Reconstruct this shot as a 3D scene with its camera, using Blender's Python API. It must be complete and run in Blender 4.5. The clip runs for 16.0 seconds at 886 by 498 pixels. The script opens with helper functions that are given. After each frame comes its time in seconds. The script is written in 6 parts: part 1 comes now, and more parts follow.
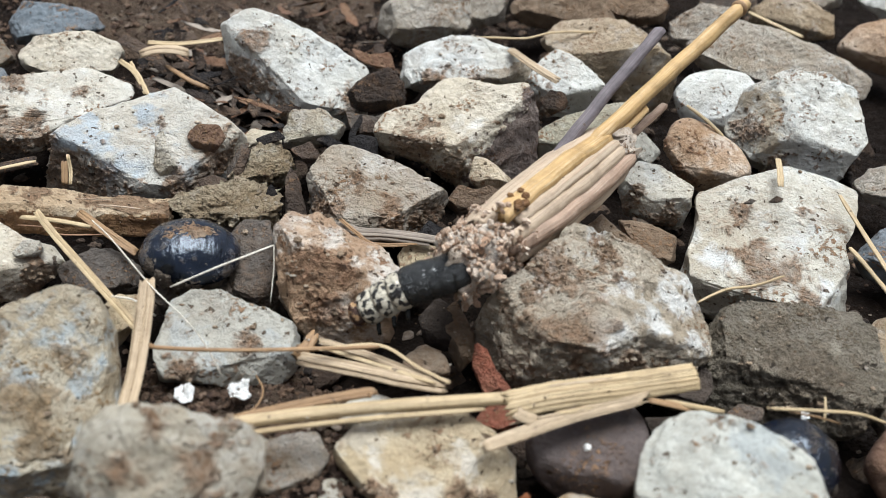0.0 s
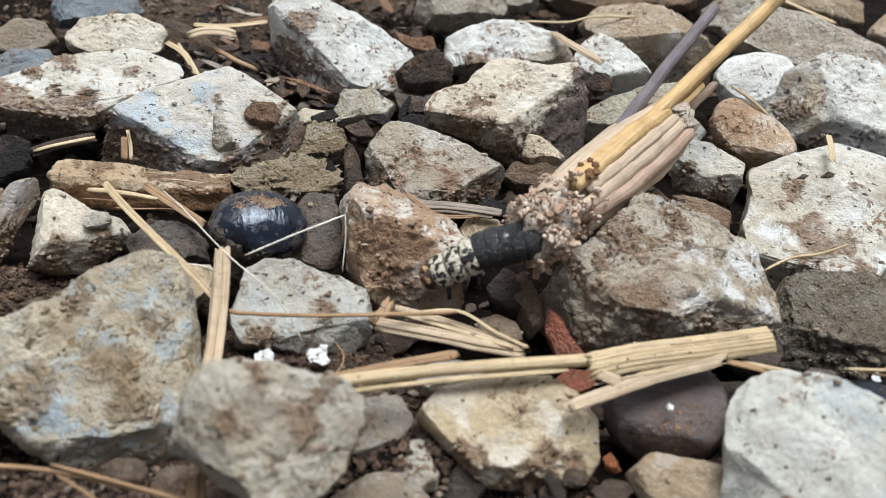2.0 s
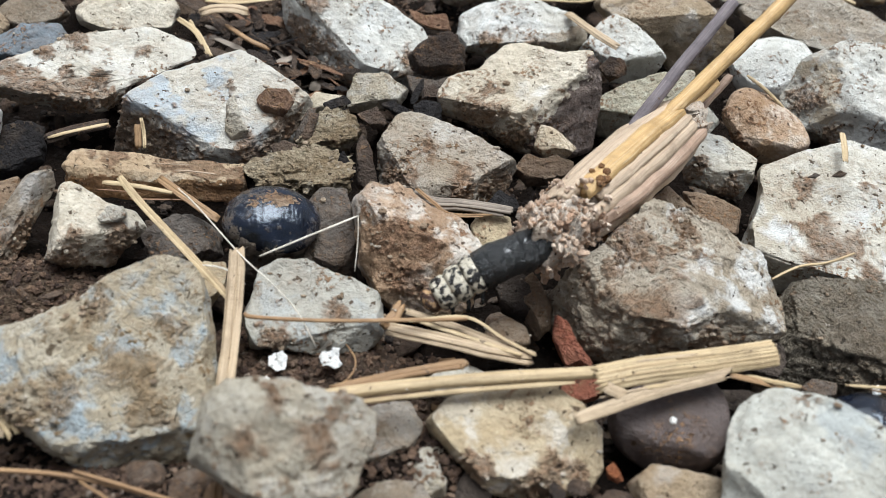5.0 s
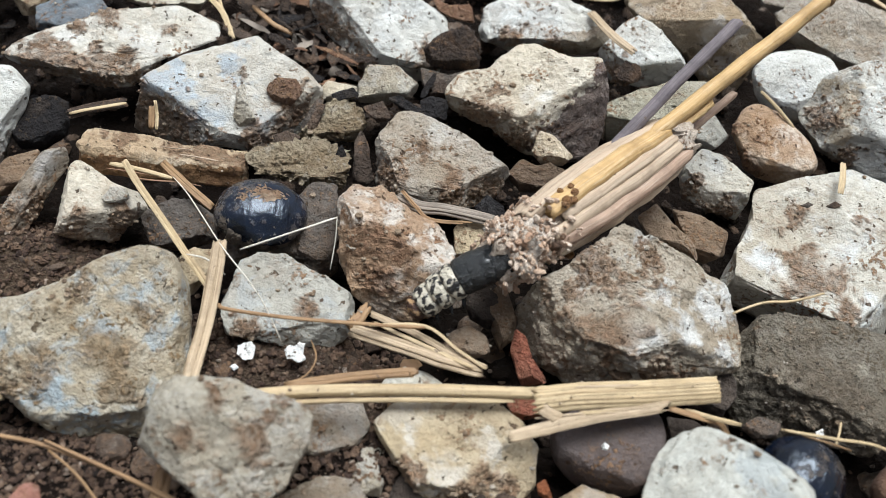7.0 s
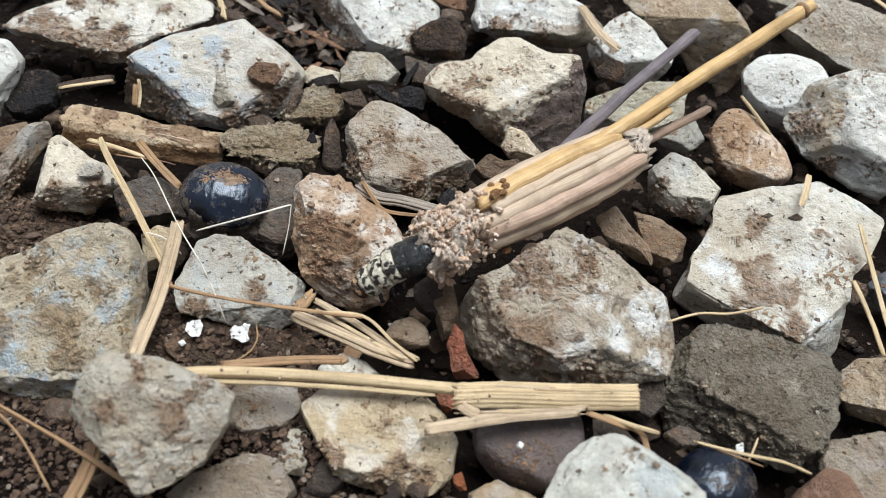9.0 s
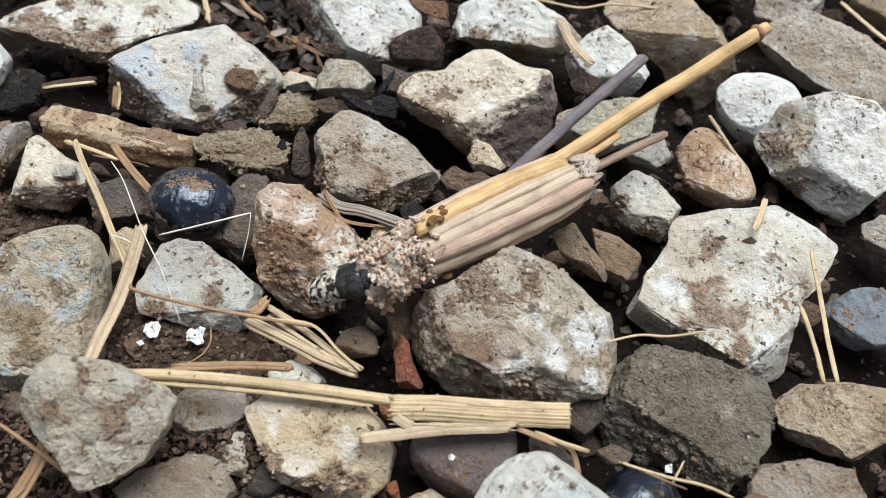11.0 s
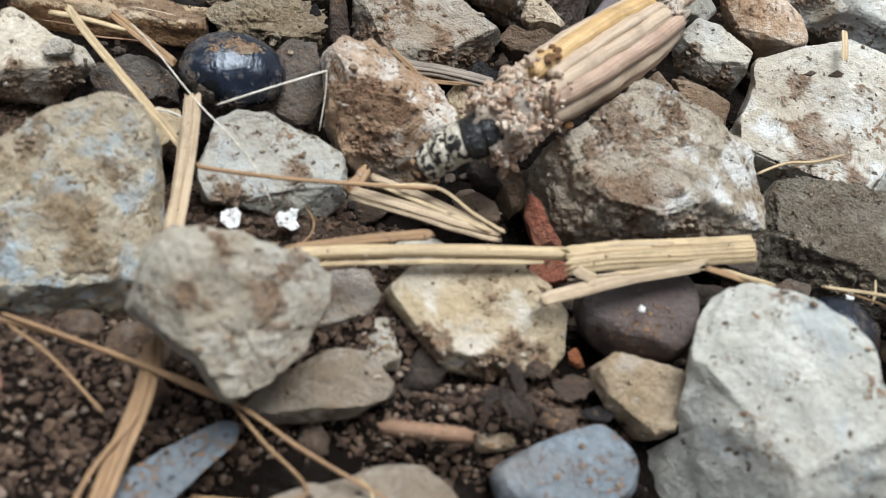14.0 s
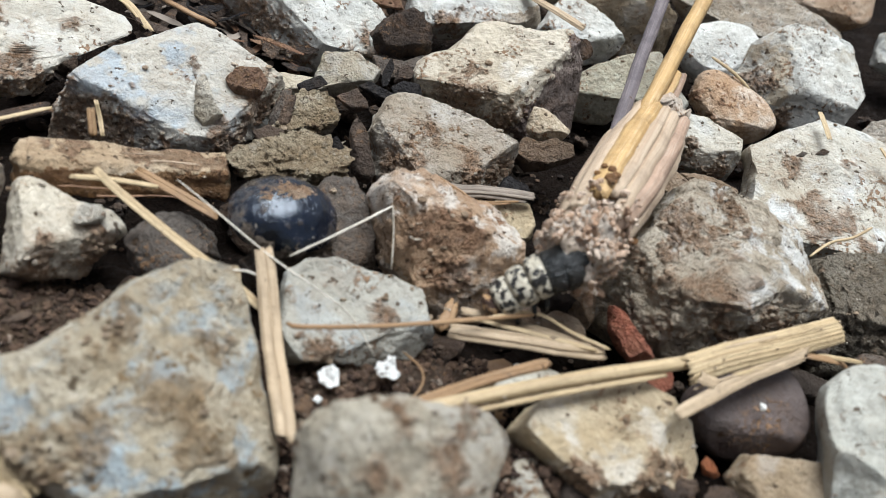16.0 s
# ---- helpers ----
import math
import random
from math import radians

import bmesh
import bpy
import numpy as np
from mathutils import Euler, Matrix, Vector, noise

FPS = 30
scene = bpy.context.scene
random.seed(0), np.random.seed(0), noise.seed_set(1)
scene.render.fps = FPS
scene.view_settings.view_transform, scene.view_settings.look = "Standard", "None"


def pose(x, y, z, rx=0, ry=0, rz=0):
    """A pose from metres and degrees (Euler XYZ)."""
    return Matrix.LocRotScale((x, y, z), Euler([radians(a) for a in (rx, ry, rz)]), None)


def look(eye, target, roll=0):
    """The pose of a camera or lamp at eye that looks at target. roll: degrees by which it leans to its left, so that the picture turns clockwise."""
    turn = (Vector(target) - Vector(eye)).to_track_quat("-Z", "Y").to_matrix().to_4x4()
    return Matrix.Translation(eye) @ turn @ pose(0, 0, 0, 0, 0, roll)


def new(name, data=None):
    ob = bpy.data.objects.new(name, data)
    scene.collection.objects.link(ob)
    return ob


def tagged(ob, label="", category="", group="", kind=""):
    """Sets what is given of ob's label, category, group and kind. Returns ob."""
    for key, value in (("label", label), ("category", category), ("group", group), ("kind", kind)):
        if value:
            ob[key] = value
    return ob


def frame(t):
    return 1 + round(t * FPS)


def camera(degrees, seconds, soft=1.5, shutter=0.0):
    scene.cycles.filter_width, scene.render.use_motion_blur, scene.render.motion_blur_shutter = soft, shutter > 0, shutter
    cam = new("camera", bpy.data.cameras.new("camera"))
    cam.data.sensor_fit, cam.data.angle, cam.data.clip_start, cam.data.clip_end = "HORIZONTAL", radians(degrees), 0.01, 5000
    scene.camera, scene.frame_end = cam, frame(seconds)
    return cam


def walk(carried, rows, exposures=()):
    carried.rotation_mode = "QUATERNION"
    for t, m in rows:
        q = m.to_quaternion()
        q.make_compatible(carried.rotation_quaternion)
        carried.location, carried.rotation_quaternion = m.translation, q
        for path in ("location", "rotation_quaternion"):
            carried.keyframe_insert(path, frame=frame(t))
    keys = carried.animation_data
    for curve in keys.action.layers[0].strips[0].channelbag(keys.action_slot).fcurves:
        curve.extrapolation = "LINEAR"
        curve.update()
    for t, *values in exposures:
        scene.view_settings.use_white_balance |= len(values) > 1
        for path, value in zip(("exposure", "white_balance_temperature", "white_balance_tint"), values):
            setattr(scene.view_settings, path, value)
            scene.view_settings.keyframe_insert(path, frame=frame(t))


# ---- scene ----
cam = camera(53.7, 16.0, soft=0.6)
METRES, EYE, TILT, LEAN, TURN = 0.24, 0.1114, -38.0, -3.0, 0.0
ROWS = [
    (0.0, 0.0, 0.0, 0.0, 0.0, 0.0, -0.0),
    (0.5, -0.0076, -0.0051, -0.007, 0.03, -0.04, 0.16),
    (1.0, -0.0092, -0.0059, -0.0095, -0.04, 0.02, 0.1),
    (1.5, -0.0441, -0.0095, -0.014, -0.59, 0.08, 0.38),
    (2.0, -0.0625, -0.0058, -0.0285, -0.82, 0.47, 0.14),
    (2.5, -0.0941, 0.003, -0.0286, -1.04, 0.28, -0.1),
    (3.0, -0.1013, 0.0075, -0.0213, -0.91, -0.04, -0.62),
    (3.5, -0.1072, -0.0084, -0.0207, -0.26, -0.95, -0.91),
    (4.0, -0.0983, -0.0172, -0.0016, -0.19, -2.05, -1.06),
    (4.5, -0.0857, -0.014, 0.01, -0.85, -2.9, -0.55),
    (7.0, 0.0149, -0.0311, 0.0809, 5.26, -7.88, -5.09),
    (7.5, 0.0249, -0.0376, 0.0849, 6.54, -8.67, -5.55),
    (8.0, 0.0513, -0.0405, 0.0962, 8.04, -9.74, -6.02),
    (8.5, 0.0811, -0.0376, 0.1076, 8.78, -10.31, -6.96),
    (9.0, 0.104, -0.035, 0.1159, 9.66, -10.59, -7.7),
    (9.5, 0.1417, -0.0386, 0.1383, 10.75, -11.08, -7.49),
    (12.0, 0.168, -0.0376, 0.1558, 12.6, -12.34, -10.1),
    (12.5, 0.1109, -0.0265, 0.1047, 10.88, -12.13, -10.0),
    (13.0, 0.0815, -0.0189, 0.0808, 7.89, -10.99, -9.74),
    (13.5, 0.0161, -0.0012, 0.0048, 1.81, -10.58, -7.8),
    (14.0, -0.0663, 0.0228, -0.0016, -2.03, -10.38, -5.62),
    (14.5, -0.1105, 0.0428, 0.0005, -5.8, -8.27, -2.99),
    (15.0, -0.1633, 0.0515, 0.0281, -9.2, -6.34, -0.75),
    (15.5, -0.1995, 0.0606, 0.0158, -10.82, -4.93, -0.15),
    (16.0, -0.2305, 0.0736, 0.0119, -13.42, -3.73, 0.72),
]
walk(cam, [(t, pose(0, 0, EYE, TILT, LEAN, TURN) @ pose(METRES * x, METRES * y, METRES * z, 90 + pitch, roll, yaw)) for t, x, y, z, yaw, pitch, roll in ROWS])
# the lens stands open two millimetres and is focused on the insect
cam.data.dof.use_dof, cam.data.dof.focus_distance, cam.data.dof.aperture_fstop = True, 0.185, 21.0

# ---- light: an overcast sky with a wide, weak sun ----
world = bpy.data.worlds.new("overcast_sky")
scene.world = world
world.use_nodes = True
wn, wl = world.node_tree.nodes, world.node_tree.links
sky = wn.new("ShaderNodeTexSky")
sky.sky_type, sky.sun_disc = "NISHITA", False
sky.sun_elevation, sky.sun_rotation = radians(78), radians(27)
sky.air_density, sky.dust_density, sky.ozone_density = 1.0, 4.0, 1.0
grey = wn.new("ShaderNodeHueSaturation")
grey.inputs["Saturation"].default_value = 0.5
wl.new(sky.outputs["Color"], grey.inputs["Color"])
wl.new(grey.outputs["Color"], wn["Background"].inputs["Color"])
wn["Background"].inputs["Strength"].default_value = 0.075
sun = new("sun", bpy.data.lights.new("sun", "SUN"))
sun.data.energy, sun.data.angle, sun.data.color = 3.3, radians(40), (0.91, 0.99, 1.06)
sun.matrix_world = look((0.15, 0.45, 1.6), (0, 0.15, 0))
scene.view_settings.exposure = 0.71
MM = 0.001


# ---- materials ----
def nodes_of(name, rough):
    m = bpy.data.materials.new(name)
    m.use_nodes = True
    n, l = m.node_tree.nodes, m.node_tree.links
    b = n["Principled BSDF"]
    b.inputs["Roughness"].default_value = rough
    return m, n, l, b


def spot_noise(n, l, where, scale, detail=6.0, rough=0.6, lo=0.4, hi=0.6, kind="noise"):
    """A noise at so many features a metre, stretched between lo and hi."""
    if kind == "noise":
        t = n.new("ShaderNodeTexNoise")
        t.inputs["Detail"].default_value, t.inputs["Roughness"].default_value = detail, rough
    else:
        t = n.new("ShaderNodeTexVoronoi")
    t.inputs["Scale"].default_value = scale
    l.new(where, t.inputs["Vector"])
    r = n.new("ShaderNodeMapRange")
    r.inputs["From Min"].default_value, r.inputs["From Max"].default_value = lo, hi
    l.new(t.outputs["Fac" if kind == "noise" else "Distance"], r.inputs["Value"])
    return r.outputs["Result"]


def blend(n, l, fac, a, b):
    m = n.new("ShaderNodeMix")
    m.data_type = "RGBA"
    for sock, v in ((m.inputs["Factor"], fac), (m.inputs["A"], a), (m.inputs["B"], b)):
        if isinstance(v, (tuple, float)):
            sock.default_value = (*v, 1) if isinstance(v, tuple) else v
        else:
            l.new(v, sock)
    return m.outputs["Result"]


def scaled(n, l, v, k):
    m = n.new("ShaderNodeMath")
    m.operation = "MULTIPLY"
    l.new(v, m.inputs[0])
    m.inputs[1].default_value = k
    return m.outputs[0]


def place(n, l, stretch=(1, 1, 1)):
    """The object's own space, shifted at random for each object."""
    c, o, a = n.new("ShaderNodeTexCoord"), n.new("ShaderNodeObjectInfo"), n.new("ShaderNodeVectorMath")
    s = n.new("ShaderNodeVectorMath")
    s.operation = "MULTIPLY"
    s.inputs[1].default_value = stretch
    l.new(c.outputs["Object"], s.inputs[0])
    l.new(s.outputs[0], a.inputs[0])
    l.new(scaled(n, l, o.outputs["Random"], 7.0), a.inputs[1])
    return a.outputs[0], o.outputs["Random"]


def bumped(n, l, b, heights, distance):
    """heights: noise sockets with their share of the relief."""
    total = None
    for v, k in heights:
        s = scaled(n, l, v, k)
        if total is None:
            total = s
        else:
            m = n.new("ShaderNodeMath")
            l.new(total, m.inputs[0])
            l.new(s, m.inputs[1])
            total = m.outputs[0]
    k = n.new("ShaderNodeBump")
    k.inputs["Distance"].default_value = distance
    l.new(total, k.inputs["Height"])
    l.new(k.outputs["Normal"], b.inputs["Normal"])


def times(n, l, a, b):
    m = n.new("ShaderNodeMath")
    m.operation = "MULTIPLY"
    l.new(a, m.inputs[0])
    l.new(b, m.inputs[1])
    return m.outputs[0]


def field(n, name):
    """A number that a mesh carries at each of its points."""
    a = n.new("ShaderNodeAttribute")
    a.attribute_name = name
    return a.outputs["Fac"]


def plus(n, l, a, b):
    m = n.new("ShaderNodeMath")
    m.use_clamp = True
    l.new(a, m.inputs[0])
    l.new(b, m.inputs[1])
    return m.outputs[0]


def stone_material(name, main, second, patch, patch_much=0.3, dirt=0.3, rough=0.85, grit=1.0, dirt_colour=(0.235, 0.134, 0.070), fine=1.0):
    """Weathered stone: clouds of two colours, patches of a third, granular earth in films and crusts, pits, pale scuffs."""
    m, n, l, b = nodes_of(name, rough)
    at, rnd = place(n, l)
    deep = tuple(v * 0.72 for v in second)
    earth = tuple(0.35 * v + 0.65 * d for v, d in zip(second, dirt_colour))
    c = blend(n, l, spot_noise(n, l, at, 50 * fine, 8, 0.62, 0.36, 0.64), main, second)
    c = blend(n, l, scaled(n, l, spot_noise(n, l, at, 190 * fine, 6, 0.66, 0.50, 0.66), 0.55), c, deep)
    c = blend(n, l, scaled(n, l, spot_noise(n, l, at, 700, 5, 0.75, 0.46, 0.64), 0.55), c, deep)
    own = scaled(n, l, spot_noise(n, l, at, 95 * fine, 9, 0.66, 0.60 - 0.14 * patch_much, 0.66 - 0.14 * patch_much), 0.5)
    c = blend(n, l, plus(n, l, own, scaled(n, l, times(n, l, field(n, "patch"), spot_noise(n, l, at, 230, 6, 0.7, 0.18, 0.46)), 0.95)), c, patch)
    # granular film of earth in wide clouds
    cloud = spot_noise(n, l, at, 38 * fine, 9, 0.7, 0.47 - 0.2 * dirt, 0.70 - 0.2 * dirt)
    grainy = spot_noise(n, l, at, 420, 7, 0.74, 0.40, 0.62)
    film = times(n, l, cloud, grainy)
    c = blend(n, l, scaled(n, l, film, 0.5 + 0.5 * dirt), c, earth)
    scuff = times(n, l, spot_noise(n, l, at, 130 * fine, 7, 0.72, 0.54, 0.62), spot_noise(n, l, at, 600, 5, 0.7, 0.42, 0.58))
    c = blend(n, l, scaled(n, l, scuff, 0.6), c, tuple(min(0.86, v * 1.2 + 0.03) for v in main))
    # thick crusts of earth
    lumps = spot_noise(n, l, at, 650, 5, 0.7, 0.35, 0.65)
    clay = blend(n, l, lumps, tuple(v * 0.65 for v in dirt_colour), tuple(min(1.0, v * 1.6 + 0.04) for v in dirt_colour))
    crust = field(n, "crust")
    c = blend(n, l, plus(n, l, scaled(n, l, crust, 0.5), scaled(n, l, times(n, l, crust, grainy), 0.48)), c, clay)
    # crumbs of earth in clusters, dark pits
    cluster = spot_noise(n, l, at, 120 * fine, 5, 0.6, 0.54 - 0.1 * dirt, 0.63)
    grain = spot_noise(n, l, at, 1000, 3, 0.6, 0.53, 0.58)
    crumb = times(n, l, cluster, grain)
    c = blend(n, l, scaled(n, l, crumb, 0.95), c, dirt_colour)
    pit = spot_noise(n, l, at, 560, 3, 0.55, 0.66, 0.685)
    c = blend(n, l, scaled(n, l, pit, 0.9), c, tuple(v * 0.3 for v in dirt_colour))
    l.new(c, b.inputs["Base Color"])
    b.inputs["Specular IOR Level"].default_value = 0.35 if main[0] > 0.06 else 0.1
    bumped(n, l, b, ((spot_noise(n, l, at, 280, 5, 0.6, 0.25, 0.75), 0.45 * min(1.0, grit)), (spot_noise(n, l, at, 850, 5, 0.66, 0.3, 0.7), 0.62 * grit), (spot_noise(n, l, at, 2400, 3, 0.6, 0.3, 0.7), 0.22 * grit),
                     (times(n, l, crust, lumps), 1.1), (film, 0.2), (crumb, 0.55), (pit, -0.6)), 0.0009)
    return m


def fibre_material(name, main, second, streak, rough=0.6):
    """Plant fibre: long streaks along the local x axis, freckles and dirt."""
    m, n, l, b = nodes_of(name, rough)
    uv = n.new("ShaderNodeUVMap")
    uv.uv_map = "along"
    o, a, s = n.new("ShaderNodeObjectInfo"), n.new("ShaderNodeVectorMath"), n.new("ShaderNodeVectorMath")
    l.new(uv.outputs[0], a.inputs[0])
    l.new(scaled(n, l, o.outputs["Random"], 5.0), a.inputs[1])
    s.operation = "MULTIPLY"
    s.inputs[1].default_value = (45, 2600, 1)
    l.new(a.outputs[0], s.inputs[0])
    long_streaks = spot_noise(n, l, s.outputs[0], 1.0, 5, 0.6, 0.32, 0.68)
    at, rnd = place(n, l)
    c = blend(n, l, long_streaks, main, second)
    c = blend(n, l, scaled(n, l, spot_noise(n, l, s.outputs[0], 2.3, 4, 0.66, 0.51, 0.68), 0.6), c, streak)
    c = blend(n, l, scaled(n, l, spot_noise(n, l, at, 130, 8, 0.72, 0.48, 0.68), 0.7), c, tuple(v * 0.62 for v in second))
    c = blend(n, l, scaled(n, l, spot_noise(n, l, at, 600, 2, 0.5, 0.71, 0.75), 0.8), c, (0.09, 0.055, 0.03))
    l.new(c, b.inputs["Base Color"])
    bumped(n, l, b, ((long_streaks, 1.0), (spot_noise(n, l, at, 900, 4, 0.6), 0.4)), 0.00013)
    return m


MATS = {}
for key, args in {
    "white": ((0.588, 0.592, 0.559), (0.517, 0.500, 0.437), (0.605, 0.613, 0.588), 0.3, 0.10, 0.6, 0.45),
    "pale": ((0.576, 0.563, 0.510), (0.493, 0.453, 0.370), (0.607, 0.607, 0.572), 0.4, 0.22, 0.65, 0.5),
    "cream": ((0.598, 0.543, 0.442), (0.497, 0.428, 0.317), (0.635, 0.607, 0.543), 0.3, 0.2, 0.7, 0.6),
    "bluish": ((0.525, 0.507, 0.452), (0.439, 0.391, 0.310), (0.387, 0.430, 0.452), 0.35, 0.22, 0.65, 0.55),
    "blue": ((0.165, 0.195, 0.215), (0.130, 0.150, 0.165), (0.230, 0.235, 0.230), 0.35, 0.2, 0.6, 0.5),
    "grey": ((0.466, 0.422, 0.359), (0.348, 0.287, 0.210), (0.533, 0.511, 0.459), 0.4, 0.32),
    "greyish": ((0.503, 0.463, 0.385), (0.392, 0.334, 0.240), (0.518, 0.496, 0.444), 0.4, 0.22, 0.85, 1.1, (0.235, 0.134, 0.070), 1.3),
    "greyblue": ((0.405, 0.395, 0.345), (0.330, 0.305, 0.250), (0.410, 0.430, 0.420), 0.4, 0.2, 0.7, 0.55),
    "greygreen": ((0.443, 0.423, 0.332), (0.365, 0.326, 0.231), (0.475, 0.454, 0.386), 0.4, 0.2),
    "greytan": ((0.317, 0.271, 0.215), (0.237, 0.188, 0.131), (0.363, 0.341, 0.306), 0.4, 0.35),
    "darkgrey": ((0.119, 0.102, 0.085), (0.084, 0.068, 0.056), (0.155, 0.136, 0.117), 0.3, 0.4),
    "tan": ((0.490, 0.405, 0.278), (0.405, 0.312, 0.187), (0.540, 0.490, 0.405), 0.45, 0.2, 0.7, 0.6),
    "tanrock": ((0.466, 0.374, 0.267), (0.317, 0.232, 0.139), (0.529, 0.477, 0.410), 0.4, 0.35),
    "creambrown": ((0.550, 0.467, 0.349), (0.445, 0.332, 0.204), (0.212, 0.155, 0.118), 0.5, 0.4),
    "rough": ((0.520, 0.385, 0.270), (0.390, 0.255, 0.155), (0.640, 0.585, 0.510), 0.45, 0.4, 0.85, 1.0, (0.255, 0.135, 0.070)),
    "bigbrown": ((0.475, 0.418, 0.332), (0.328, 0.261, 0.180), (0.627, 0.613, 0.570), 0.35, 0.30),
    "bluepatch": ((0.520, 0.468, 0.370), (0.410, 0.338, 0.230), (0.375, 0.430, 0.445), 0.5, 0.3, 0.85, 1.0, (0.26, 0.170, 0.085), 1.7),
    "whiteblue": ((0.470, 0.470, 0.420), (0.395, 0.382, 0.323), (0.336, 0.370, 0.374), 0.3, 0.1, 0.6, 0.45),
    "whitetan": ((0.593, 0.598, 0.559), (0.507, 0.482, 0.408), (0.413, 0.344, 0.245), 0.2, 0.12, 0.6, 0.45),
    "slab": ((0.546, 0.525, 0.456), (0.456, 0.408, 0.318), (0.585, 0.593, 0.568), 0.4, 0.22, 0.7, 0.6),
    "concrete": ((0.320, 0.278, 0.215), (0.215, 0.180, 0.130), (0.440, 0.385, 0.295), 0.35, 0.4, 0.95, 2.6, (0.175, 0.132, 0.086)),
    "purple": ((0.112, 0.087, 0.079), (0.086, 0.064, 0.057), (0.136, 0.112, 0.100), 0.3, 0.12, 0.5, 0.45),
    "greybrown": ((0.24, 0.19, 0.165), (0.17, 0.13, 0.11), (0.40, 0.33, 0.28), 0.3, 0.35, 0.85, 1.4, (0.16, 0.09, 0.055)),
    "orange": ((0.520, 0.405, 0.300), (0.420, 0.265, 0.150), (0.590, 0.490, 0.390), 0.45, 0.25, 0.5, 0.6, (0.220, 0.100, 0.040)),
    "rust": ((0.227, 0.130, 0.082), (0.154, 0.085, 0.058), (0.278, 0.180, 0.125), 0.4, 0.3),
    "brown": ((0.288, 0.207, 0.139), (0.192, 0.129, 0.080), (0.395, 0.321, 0.239), 0.4, 0.4),
    "darkbrown": ((0.078, 0.058, 0.044), (0.050, 0.037, 0.028), (0.12, 0.095, 0.075), 0.3, 0.4, 0.9, 1.0, (0.05, 0.035, 0.026)),
    "porous": ((0.488, 0.407, 0.281), (0.318, 0.230, 0.133), (0.592, 0.540, 0.437), 0.45, 0.3, 0.95, 2.5, (0.17, 0.105, 0.06), 2.2),
    "redclod": ((0.247, 0.140, 0.086), (0.175, 0.100, 0.062), (0.309, 0.200, 0.134), 0.4, 0.3, 0.95, 2.0),
    "soilclod": ((0.206, 0.140, 0.091), (0.134, 0.090, 0.058), (0.309, 0.240, 0.173), 0.4, 0.4, 0.95, 2.2),
    "compost": ((0.062, 0.042, 0.031), (0.036, 0.025, 0.019), (0.165, 0.090, 0.048), 0.3, 0.3, 0.9, 2.5),
    "brick": ((0.330, 0.105, 0.058), (0.220, 0.070, 0.042), (0.390, 0.165, 0.100), 0.4, 0.35, 0.9, 1.8),
    "brickbright": ((0.320, 0.104, 0.036), (0.244, 0.079, 0.032), (0.305, 0.148, 0.071), 0.4, 0.2, 0.9, 1.5),
    "charcoal": ((0.036, 0.033, 0.033), (0.021, 0.019, 0.019), (0.077, 0.060, 0.048), 0.4, 0.15, 0.75, 1.5, (0.103, 0.075, 0.053)),
    "bark": ((0.108, 0.075, 0.053), (0.062, 0.042, 0.031), (0.175, 0.120, 0.082), 0.4, 0.2, 0.8, 1.5),
    "leafbrown": ((0.19, 0.095, 0.05), (0.12, 0.06, 0.034), (0.28, 0.17, 0.10), 0.4, 0.1, 0.7, 0.6),
    "pinkstone": ((0.311, 0.148, 0.111), (0.252, 0.108, 0.073), (0.340, 0.207, 0.163), 0.4, 0.2, 0.6, 0.6),
    "whitespeck": ((0.82, 0.82, 0.79), (0.78, 0.76, 0.70), (0.05, 0.045, 0.04), 0.1, 0.02, 0.7, 0.6, (0.17, 0.105, 0.06), 5.0),
    "oldwood": ((0.50, 0.39, 0.265), (0.40, 0.285, 0.17), (0.56, 0.48, 0.37), 0.45, 0.3, 0.8, 0.8),
    "rustwood": ((0.34, 0.19, 0.08), (0.19, 0.10, 0.05), (0.46, 0.32, 0.17), 0.4, 0.3, 0.8, 0.9),
}.items():
    MATS[key] = stone_material(key + "_stone" if key not in ("bark", "leafbrown", "oldwood", "rustwood", "charcoal", "compost") else key, *args)
MATS["straw"] = fibre_material("dry_straw", (0.52, 0.40, 0.235), (0.40, 0.285, 0.15), (0.22, 0.135, 0.068), 0.55)
MATS["strawpale"] = fibre_material("pale_straw", (0.49, 0.375, 0.25), (0.36, 0.26, 0.155), (0.19, 0.118, 0.06), 0.6)
MATS["strawbrown"] = fibre_material("brown_straw", (0.34, 0.21, 0.10), (0.25, 0.14, 0.065), (0.16, 0.09, 0.045), 0.6)
MATS["barkfibre"] = fibre_material("brown_bark", (0.30, 0.17, 0.095), (0.20, 0.11, 0.065), (0.11, 0.065, 0.04), 0.75)
MATS["hair"] = fibre_material("pale_hair", (0.72, 0.68, 0.60), (0.62, 0.56, 0.45), (0.5, 0.4, 0.3), 0.4)
MATS["greywood"] = fibre_material("grey_wood", (0.30, 0.25, 0.20), (0.20, 0.16, 0.125), (0.11, 0.085, 0.065), 0.8)
MATS["casetan"] = fibre_material("weathered_stem", (0.49, 0.385, 0.275), (0.38, 0.275, 0.185), (0.28, 0.19, 0.125), 0.65)
MATS["casepink"] = fibre_material("pinkish_stem", (0.42, 0.285, 0.20), (0.31, 0.20, 0.135), (0.52, 0.43, 0.34), 0.65)
MATS["casegold"] = fibre_material("golden_stem", (0.53, 0.345, 0.145), (0.40, 0.24, 0.09), (0.60, 0.47, 0.30), 0.6)
